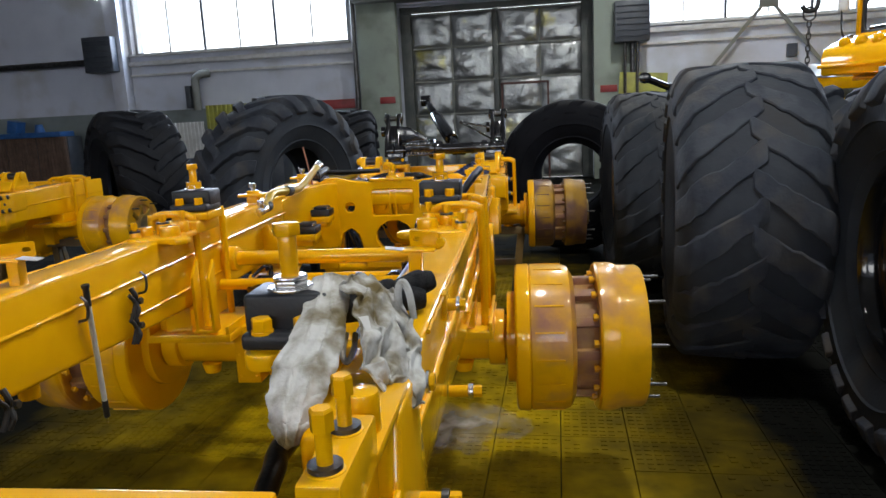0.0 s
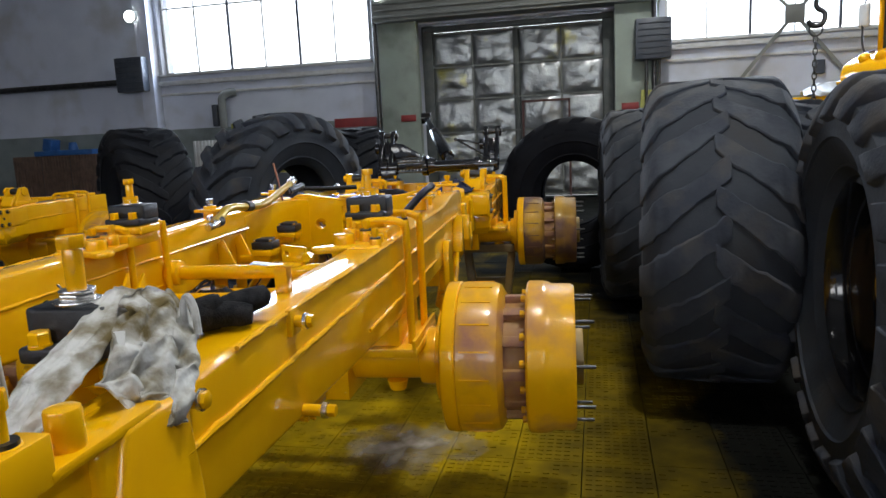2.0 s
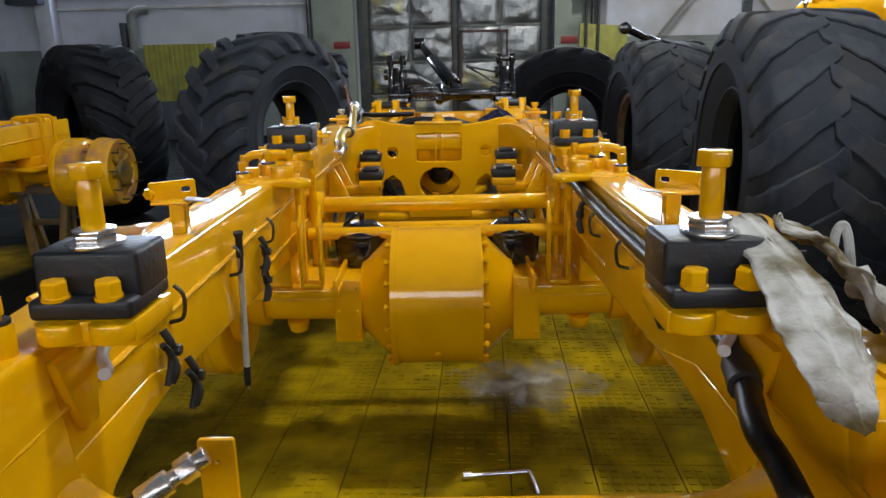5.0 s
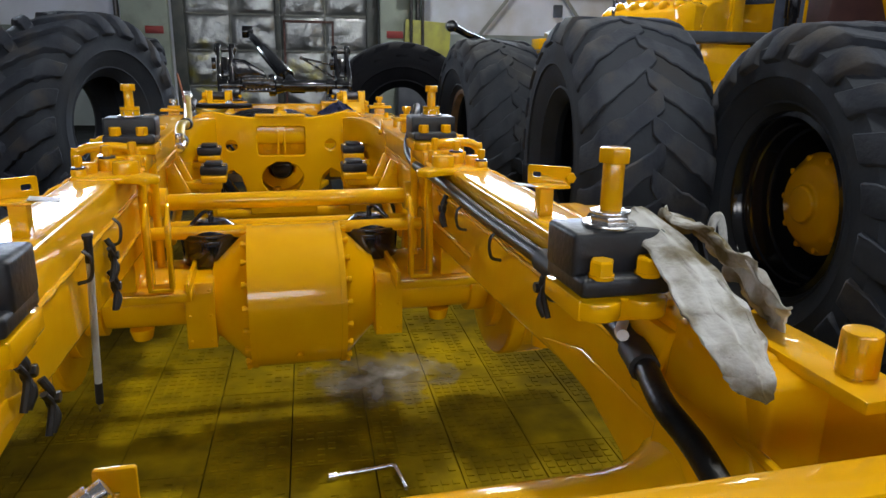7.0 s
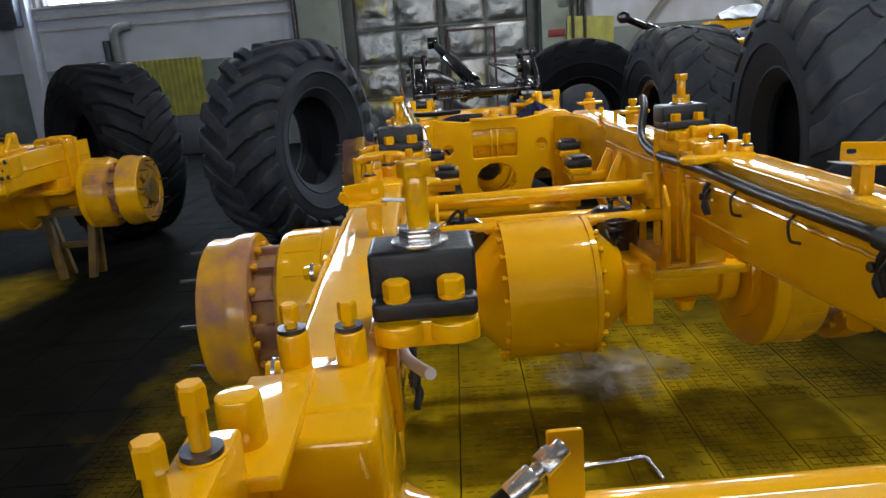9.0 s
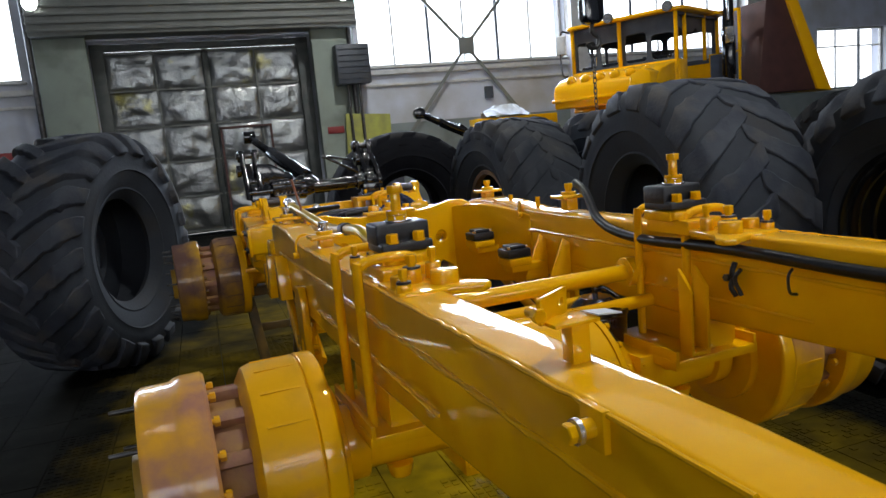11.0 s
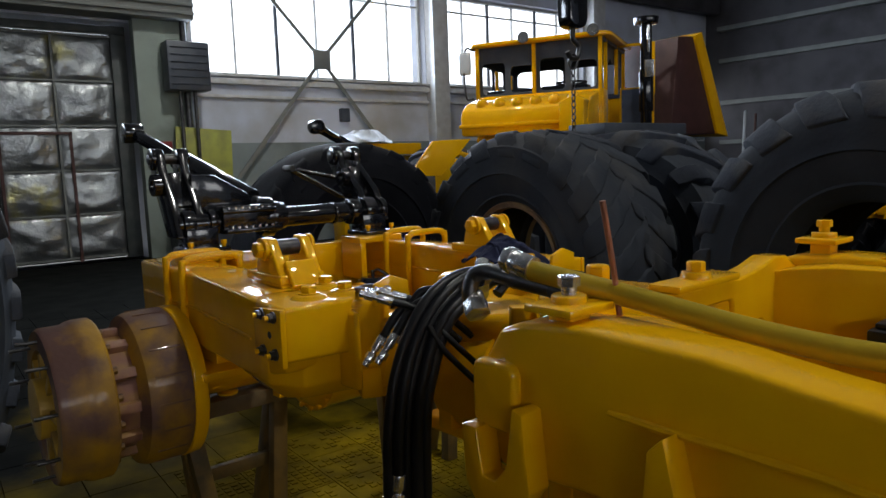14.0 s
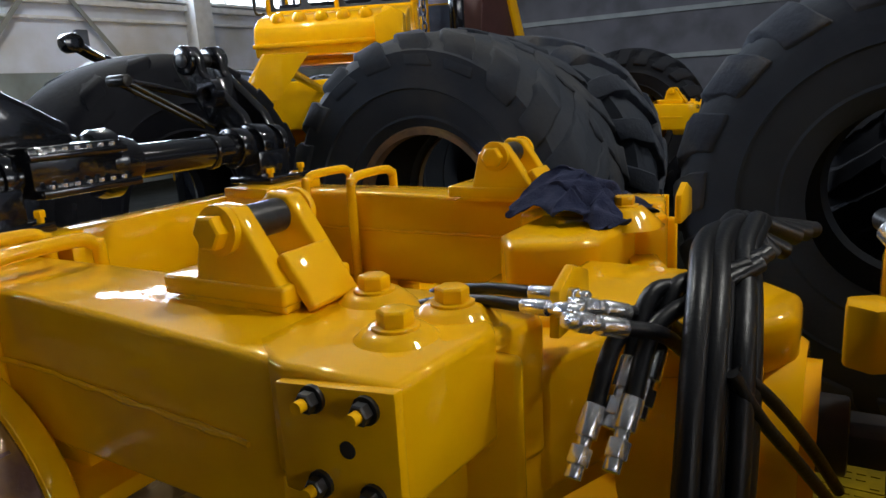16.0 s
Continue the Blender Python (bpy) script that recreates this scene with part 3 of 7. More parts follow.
# ---- tyres ----
def tyre_meshes(R, W, rb, lugs, lug_h, material, seed, wear=0.0, lead=1.0, fat=1.0):
    """Carcass and tread of a farm tyre whose axis runs along x."""
    s = Shape()
    hw = W / 2
    prof = [(-hw * 0.62, rb), (-hw * 0.72, rb + 0.02), (-hw * 0.80, rb + (R - rb) * 0.12), (-hw * 0.845, rb + (R - rb) * 0.145), (-hw * 0.835, rb + (R - rb) * 0.17), (-hw * 0.93, rb + (R - rb) * 0.30), (-hw * 0.975, rb + (R - rb) * 0.41), (-hw * 1.01, rb + (R - rb) * 0.425), (-hw * 0.995, rb + (R - rb) * 0.45), (-hw * 1.0, rb + (R - rb) * 0.52), (-hw * 0.97, rb + (R - rb) * 0.76),
            (-hw * 0.86, R - 0.075), (-hw * 0.72, R - 0.042), (-hw * 0.4, R - 0.03), (0, R - 0.026)]
    prof += [(-h, r) for h, r in reversed(prof[:-1])]
    prof += [(hw * 0.5, rb + 0.02), (hw * 0.6, rb + (R - rb) * 0.6), (0, R - 0.09), (-hw * 0.6, rb + (R - rb) * 0.6), (-hw * 0.5, rb + 0.02), prof[0]]
    s.lathe((0, 0, 0), (1, 0, 0), prof, 72)
    carcass = s.mesh("carcass", material)
    rnd = random.Random(seed)
    t = Shape()
    n = 13
    for sg in (-1, 1):
        for k in range(lugs):
            a0 = 2 * math.pi * (k + (0.5 if sg > 0 else 0.0)) / lugs + rnd.uniform(-0.006, 0.006)
            pts = []
            for i in range(n + 1):
                q = i / n
                k_out = max(0.0, (q - 0.7) / 0.3)
                w = -0.035 + (hw * 0.80 + 0.035) * min(1.0, q / 0.7) + hw * 0.17 * k_out
                r0 = R - 0.036 - 0.012 * min(1.0, q / 0.7) - 0.125 * k_out ** 1.5
                nw, nr = math.sin(1.05 * k_out), math.cos(1.05 * k_out)
                hgt = lug_h * (1 - wear * rnd.uniform(0.2, 0.8)) + 0.006
                ang = a0 + lead * 0.95 * (q ** 0.9) * hw / R + rnd.uniform(-0.006, 0.006)
                wid = fat * (0.044 + 0.026 * q) / R * (1.0 + rnd.uniform(-0.13, 0.13))
                for da, top in ((-wid * 1.2, 0), (-wid, 1), (wid, 1), (wid * 1.2, 0)):
                    rr = r0 + nr * (hgt if top else -0.03)
                    ww = sg * (w + nw * (hgt if top else -0.03))
                    pts.append((ww, rr * math.sin(ang + da), rr * math.cos(ang + da)))
            fs = []
            for i in range(n):
                for c in range(3):
                    fs.append((i * 4 + c, i * 4 + c + 1, (i + 1) * 4 + c + 1, (i + 1) * 4 + c))
            fs += [(0, 1, 2, 3), tuple(n * 4 + c for c in (3, 2, 1, 0))]
            t.add(pts, fs)
    return carcass, t.mesh("tread", TREAD if material == TYRE else material, bevel=0.006, angle=45, segs=1)


def tyre(name, x, y, R, W, yaw, rb, lugs, lug_h, material, label, seed, wear=0.3, tilt=0.0, z=None, spin=0.0, liner=None, lead=1.0, fat=1.0):
    z = R if z is None else z
    o = thing(name, pose(x, y, z, 0, 0, yaw) @ pose(0, 0, 0, spin, 0, 0) if not tilt else pose(x, y, z, 0, tilt, yaw), label, "tyre", "stored tyres")
    a, b = tyre_meshes(R, W, rb, lugs, lug_h, material, seed, wear, lead, fat)
    for nm, me in (("carcass", a), ("tread", b)):
        new(nm, me).parent = o
    if liner:
        for sg in (-1, 1):
            s = Shape().lathe((0, 0, 0), (1, 0, 0), [(sg * W * 0.30, rb - 0.012), (sg * W * 0.375, rb - 0.006), (sg * W * 0.385, rb + 0.022), (sg * W * 0.37, rb + 0.03), (sg * W * 0.33, rb + 0.012)], 56)
            part("bead_ring", s, liner, o, "rust-tinted bead ring")
    return o


def wheel(x, y, R, W, yaw, seed, rim_mat, disc_mat, label):
    o = thing("wheel", pose(x, y, R, 0, 0, yaw), label, "wheel")
    a, b = tyre_meshes(R, W, 0.40, 22, 0.045, TYRE, seed, 0.3)
    t = new("carcass", a)
    t.parent = o
    k = new("tread", b)
    k.parent = t
    s = Shape().lathe((0, 0, 0), (1, 0, 0), [(-W * 0.36, 0.43), (-W * 0.38, 0.40), (-W * 0.34, 0.375), (-W * 0.25, 0.37), (-W * 0.24, 0.36), (-W * 0.12, 0.355),
                                             (-W * 0.11, 0.34), (W * 0.1, 0.34), (W * 0.36, 0.37), (W * 0.38, 0.43)], 56)
    part("rim", s, rim_mat, o, "gloss black wheel rim")
    part("dish", Shape().cyl((0.02, 0, 0), (0.06, 0, 0), 0.345, seg=40), rim_mat, o, "black wheel dish", bevel=0.004)
    s = Shape().cyl((-0.06, 0, 0), (0.02, 0, 0), 0.235, seg=10)
    s.lathe((-0.05, 0, 0), (-1, 0, 0), [(0.0, 0.24), (0.03, 0.215), (0.05, 0.19), (0.06, 0.18), (0.07, 0.09), (0.10, 0.085), (0.105, 0.0)], 32)
    d = part("disc", s, disc_mat, o, "yellow painted wheel hub", bevel=0.012, segs=3)
    for i in range(10):
        an = 2 * math.pi * i / 10
        part("nut", Shape().hexbolt((-0.06, 0.21 * math.cos(an), 0.215 * math.sin(an)), (-1, 0, 0), 0.016, 0.01, 0.02), disc_mat, d)
    return o


tyre("tyre", 1.10, 4.36, 0.845, 0.72, -5, 0.345, 19, 0.022, TYRE, "large worn tractor tyre with dusty chevron tread, standing upright", 3, 0.25, spin=4, lead=-1.0, fat=1.35)
tyre("tyre", 0.84, 6.22, 0.80, 0.66, 2, 0.34, 20, 0.026, TYRE_DUSTY, "worn tractor tyre with rusty bead, standing upright", 5, 0.75, liner=RUST, lead=-1.0, fat=1.2)
tyre("tyre", 1.95, 6.35, 0.79, 0.70, 10, 0.40, 16, 0.05, TYRE, "deep-lugged tractor tyre behind another tyre", 7, 0.2)
tyre("tyre", 0.25, 7.60, 0.80, 0.62, 88, 0.33, 18, 0.006, TYRE_NEW, "clean black tractor tyre, hole facing the chassis", 9, 0.6)
tyre("tyre", -2.47, 6.50, 0.86, 0.68, -25, 0.38, 22, 0.048, TYRE, "dusty tractor tyre with deep chevron lugs, standing upright", 11, 0.15)
tyre("tyre", -2.75, 9.7, 0.80, 0.66, 12, 0.38, 22, 0.048, TYRE_SHADED, "tractor tyre standing behind another tyre", 13, 0.2)
tyre("tyre", -4.40, 7.1, 0.84, 0.70, 48, 0.38, 22, 0.048, TYRE_SHADED, "dark tractor tyre beside the second chassis", 15, 0.3)
tyre("tyre", 5.6, 6.9, 0.80, 0.68, 15, 0.38, 22, 0.048, TYRE_SHADED, "tractor tyre near the side wall", 17, 0.3)
tyre("tyre", 7.4, 7.4, 0.80, 0.68, 60, 0.38, 22, 0.048, TYRE_SHADED, "dark tractor tyre near the side wall", 19, 0.3)
# added tyre: hides the bright wall so the large tyre's hole stays dark
tyre("tyre", 3.2, 4.45, 0.80, 0.68, 88, 0.34, 20, 0.04, TYRE_SHADED, "dark tractor tyre added to darken the hole of the large tyre", 23, 0.3)
wheel(1.66, 3.10, 0.80, 0.66, -3, 21, BLACK, YELLOW, "tractor wheel with yellow hub and black rim")

# ---- the chassis that is being assembled: two half frames ----
AXIS = pose(-0.755, 2.57, 0, 0, 0, 3.0)
REAR = AXIS @ pose(0.07, 0.155, 0)


def drum_set(axle, sg, inset, coat):
    """Brake drum, hub and wheel flange at one end of an axle, on the side sg."""
    d = (sg, 0, 0)
    o = (-sg * inset, 0, 0.69)
    s = Shape().lathe(o, d, [(0.700, 0.0), (0.700, 0.262), (0.707, 0.272), (0.749, 0.274), (0.752, 0.266)], 64)
    s.cyl((sg * (0.67 - inset), 0, 0.69), (sg * (0.708 - inset), 0, 0.69), 0.17, seg=40)
    part("back_plate", s, YELLOW, axle, bevel=0.002)
    s = Shape().lathe(o, d, [(0.749, 0.264), (0.757, 0.271), (0.87, 0.268), (0.892, 0.260), (0.910, 0.228), (0.913, 0.0)], 72)
    drum = part("brake_drum", s, coat, axle, "yellow brake drum with pinkish dusty primer")
    rib = Shape().box((0, 0, 0), (0.10, 0.005, 0.006)).mesh("rib", coat)
    for k in range(18):
        a = 2 * math.pi * k / 18
        ob = new("rib", rib)
        ob.parent = drum
        ob.matrix_basis = pose(sg * (0.818 - inset), 0.2695 * math.cos(a), 0.69 + 0.2695 * math.sin(a), math.degrees(a), 0, 0)
    s = Shape().lathe(o, d, [(0.90, 0.0), (0.90, 0.200), (0.995, 0.200), (0.995, 0.0)], 40)
    hub = part("hub", s, PRIMER, axle, "brown primed hub with bolts", bevel=0.004)
    lug = Shape().box((0, 0, 0), (0.09, 0.03, 0.035)).mesh("hub_lug", PRIMER, bevel=0.004)
    for k in range(12):
        a = 2 * math.pi * k / 12
        ob = new("hub_lug", lug)
        ob.parent = hub
        ob.matrix_basis = pose(sg * (0.947 - inset), 0.21 * math.cos(a), 0.69 + 0.21 * math.sin(a), math.degrees(a), 0, 0)
    nut = Shape().hexbolt((0, 0, 0), (-sg, 0, 0), 0.013, 0.006, 0.014).mesh("hub_bolt", coat)
    for k in range(16):
        a = 2 * math.pi * (k + 0.5) / 16
        ob = new("hub_bolt", nut)
        ob.parent = hub
        ob.matrix_basis = pose(sg * (0.987 - inset), 0.232 * math.cos(a), 0.69 + 0.228 * math.sin(a))
    s = Shape().lathe(o, d, [(0.987, 0.15), (0.987, 0.264), (0.995, 0.272), (1.040, 0.272), (1.060, 0.268), (1.072, 0.261), (1.140, 0.260), (1.152, 0.252), (1.152, 0.19), (1.135, 0.18), (1.135, 0.0)], 72)
    part("flange_drum", s, coat, axle, "yellow wheel flange with dusty primer")
    s = Shape().cyl((sg * (1.13 - inset), 0, 0.69), (sg * (1.18 - inset), 0, 0.69), 0.10, seg=32)
    cap = part("hub_cap", s, OLD_YELLOW, axle, bevel=0.003)
    bar = Shape().box((0, 0, 0), (0.02, 0.09, 0.03)).mesh("cap_bar", OLD_YELLOW, bevel=0.003)
    for k in range(8):
        a = 2 * math.pi * k / 8
        ob = new("cap_bar", bar)
        ob.parent = cap
        ob.matrix_basis = pose(sg * (1.143 - inset), 0.135 * math.cos(a), 0.69 + 0.135 * math.sin(a), math.degrees(a), 0, 0)
    for k in range(9):
        a = 2 * math.pi * k / 9 + 0.2
        part("stud", Shape().cyl((sg * (1.14 - inset), 0.222 * math.cos(a), 0.69 + 0.222 * math.sin(a)), (sg * (1.215 - inset), 0.222 * math.cos(a), 0.69 + 0.222 * math.sin(a)), 0.006, seg=10),
             DARK_STEEL, axle, "bare steel wheel stud")


def axle(parent, v, u=0.0, inset=0.0, drop=0.04, coat=None):
    """A driving axle across the frame at the distance v along it."""
    a = new("axle")
    a.parent = parent
    a.matrix_basis = pose(u, v, -drop)
    tagged(a, "yellow driving axle with differential housing")
    for sg in (-1, 1):
        s = Shape().cyl((sg * 0.25, 0, 0.69), (sg * 0.72, 0, 0.69), 0.088, 0.082, seg=32)
        s.cyl((sg * 0.60, 0, 0.69), (sg * 0.66, 0, 0.69), 0.105, seg=32)
        s.cyl((sg * 0.50, -0.02, 0.69 - 0.085), (sg * 0.50, -0.02, 0.565), 0.04, 0.03, seg=16)
        part("axle_tube", s, YELLOW, a, bevel=0.004)
    s = Shape()
    s.lathe((0, 0, 0.685), (1, 0, 0), [(-0.262, 0.0), (-0.262, 0.125), (-0.250, 0.13), (-0.152, 0.230), (-0.152, 0.246), (-0.134, 0.246), (-0.134, 0.240), (0.134, 0.240), (0.134, 0.246),
                                      (0.152, 0.246), (0.152, 0.230), (0.250, 0.13), (0.262, 0.125), (0.262, 0.0)], 72)
    dif = part("differential_housing", s, YELLOW, a)
    for sg in (-1, 1):
        for k in range(20):
            an = 2 * math.pi * (k + 0.5) / 20
            part("bolt", Shape().hexbolt((sg * 0.151, 0.236 * math.cos(an), 0.685 + 0.236 * math.sin(an)), (sg, 0, 0), 0.011, 0.008, 0.012), YELLOW, dif)
    part("drain_plug", Shape().hexbolt((0.0, -0.197, 0.685 - 0.14), (0, -0.8, -0.6), 0.012, 0.004, 0.01), YELLOW, dif)
    for sg in (-1, 1):
        s = Shape().box((sg * 0.302, -0.02, 0.675), (0.09, 0.24, 0.22))
        for q in (-1, 1):
            for w in (-1, 0, 1):
                s.cyl((sg * 0.302 + q * 0.032, -0.138, 0.675 + w * 0.085), (sg * 0.302 + q * 0.032, -0.145, 0.675 + w * 0.085), 0.006, seg=10)
        part("flange_block", s, YELLOW, a, bevel=0.006)
    for sg in (-1, 1):
        s = Shape().cyl((sg * 0.27, 0.10, 0.79), (sg * 0.27, 0.10, 0.88), 0.098, 0.102, seg=32).cyl((sg * 0.27, 0.10, 0.88), (sg * 0.27, 0.10, 0.90), 0.107, seg=32)
        s.cyl((sg * 0.27, 0.10, 0.90), (sg * 0.27, 0.10, 0.935), 0.095, 0.05, seg=32).cyl((sg * 0.27, 0.10, 0.93), (sg * 0.27, 0.10, 0.965), 0.010, seg=10)
        s.tube([(sg * 0.27, 0.10, 0.955), (sg * 0.29, 0.08, 0.965), (sg * 0.33, 0.05, 0.93)], 0.007, seg=8)
        part("brake_chamber", s, BLACK, a, "black round brake chamber", bevel=0.004)
        drum_set(a, sg, inset, coat or YELLOW_DUST)
    return a


def u_bolt(parent, u, v, half, z0, z1, r=0.0135):
    """A round clamp over a beam: two legs and a rounded top."""
    pts = [(u - half, v, z0), (u - half, v, z1 - 0.045), (u - half + 0.012, v, z1 - 0.012), (u - half + 0.045, v, z1), (u + half - 0.045, v, z1),
           (u + half - 0.012, v, z1 - 0.012), (u + half, v, z1 - 0.045), (u + half, v, z0)]
    s = Shape().tube(pts, r, seg=14, steps=5)
    for sg in (-1, 1):
        s.hexbolt((u + sg * half, v, z0 - 0.005), (0, 0, -1), 0.028, 0.002, 0.03)
    return part("u_bolt", s, YELLOW, parent)


def mount_pad(parent, u, v, z, w, d, h, bolt, head, bolt_r):
    """Black rubber mount in a yellow seat with one tall bolt."""
    s = Shape().box((u, v, z - 0.016), (w * 0.98, d * 1.05, 0.03)).cyl((u - w * 0.25, v - d * 0.42, z - 0.028), (u - w * 0.25, v - d * 0.42, z - 0.002), 0.031, seg=24)
    s.cyl((u + w * 0.25, v - d * 0.42, z - 0.028), (u + w * 0.25, v - d * 0.42, z - 0.002), 0.031, seg=24)
    seat = part("mount_seat", s, YELLOW, parent, bevel=0.004)
    s = Shape().box((u, v - d * 0.04, z + 0.015), (w * 0.97, d * 1.10, 0.026)).box((u, v + d * 0.08, z + 0.02 + (h - 0.02) / 2), (w, d * 0.84, h - 0.02))
    pad = part("rubber_pad", s, PAD, parent, "black rubber mount block", bevel=0.007, segs=3)
    for q in (-0.25, 0.25):
        part("pad_bolt", Shape().cyl((u + q * w, v - d * 0.47, z + 0.026), (u + q * w, v - d * 0.47, z + 0.031), 0.017, seg=20).hexbolt((u + q * w, v - d * 0.47, z + 0.030), (0, 0, 1), 0.0165, 0.001, 0.02), YELLOW, pad)
    s = Shape().cyl((u, v, z + h), (u, v, z + h + 0.006), 0.036, seg=28).cyl((u, v, z + h + 0.006), (u, v, z + h + 0.016), 0.028, seg=6).cyl((u, v, z + h + 0.016), (u, v, z + h + 0.022), 0.027, seg=24)
    part("washer", s, ZINC, pad, "bright zinc washers", bevel=0.002)
    s = Shape().cyl((u, v, z + h), (u, v, z + h + bolt), bolt_r, seg=20).cyl((u, v, z + h + bolt), (u, v, z + h + bolt + head), bolt_r * 1.55, seg=6)
    part("tall_bolt", s, YELLOW, pad, "tall yellow painted bolt", bevel=0.002)


def cap_mount(parent, u, v, z, bolt_mat):
    """Small plate on a stub with one bolt, on top of a beam."""
    c = part("cab_mount", Shape().box((u, v, z + 0.05), (0.115, 0.10, 0.014)), YELLOW, parent, bevel=0.004)
    part("mount_stub", Shape().box((u, v, z + 0.018), (0.05, 0.05, 0.05)), YELLOW, c, bevel=0.004)
    part("mount_spacer", Shape().cyl((u, v, z + 0.055), (u, v, z + 0.070), 0.030, seg=24), YELLOW, c, bevel=0.003)
    part("bolt", Shape().hexbolt((u, v, z + 0.068), (0, 0, 1), 0.019, 0.016, 0.018, 0.013), bolt_mat, c)


def boss(parent, u, v, z, r, h, bolt_h=0.0, washer=False):
    s = Shape().cyl((u, v, z), (u, v, z + h), r * 1.04, r, seg=24)
    b = part("boss", s, YELLOW, parent, bevel=0.004)
    if bolt_h:
        part("bolt", Shape().hexbolt((u, v, z + h), (0, 0, 1), r * 0.62, bolt_h, 0.022, r * 0.42), YELLOW, b)
        if washer:
            part("washer", Shape().cyl((u, v, z + h), (u, v, z + h + 0.005), r * 0.9, seg=20), DARK_STEEL, b, "dark washer")


def side_stud(parent, u, v, z, sg, reach=0.07, steel=True):
    """Stub with a washer and a nut on the side of a beam."""
    s = Shape().cyl((u, v, z), (u + sg * reach * 0.6, v, z), 0.013, seg=16)
    b = part("stub", s, YELLOW, parent)
    part("washer", Shape().cyl((u + sg * reach * 0.6, v, z), (u + sg * reach * 0.75, v, z), 0.017, seg=20), DARK_STEEL if not steel else ZINC, b)
    part("nut", Shape().hexbolt((u + sg * reach * 0.75, v, z), (sg, 0, 0), 0.0135, 0.001, reach * 0.25), YELLOW, b)


def weld(parent, path, r=0.007):
    """A beaded weld along a line."""
    p = [Vector(q) for q in path]
    out = []
    for a, b in zip(p, p[1:]):
        n = max(2, int((b - a).length / 0.03))
        out += [a.lerp(b, k / n) + Vector((random.uniform(-1, 1), random.uniform(-1, 1), random.uniform(-1, 1))) * 0.0015 for k in range(n)]
    out.append(p[-1])
    part("weld_seam", Shape().tube(out, [r * random.uniform(0.75, 1.25) for _ in out], seg=8, smooth=False), YELLOW, parent)


def beam_mesh(sg, pts, name, parent):
    """Box beam from (v, inner u, outer u, bottom z, top z) sections."""
    s = Shape()
    vs, fs = [], []
    for v, ui, uo, zb, zt in pts:
        vs += [(sg * ui, v, zb), (sg * uo, v, zb), (sg * uo, v, zt), (sg * ui, v, zt)]
    n = len(pts)
    for i in range(n - 1):
        for c in range(4):
            fs.append((i * 4 + c, i * 4 + (c + 1) % 4, i * 4 + 4 + (c + 1) % 4, i * 4 + 4 + c))
    fs += [(0, 1, 2, 3), tuple((n - 1) * 4 + c for c in (3, 2, 1, 0))]
    return part(name, s.add(vs, fs), YELLOW, parent, bevel=0.012, segs=3, angle=30)


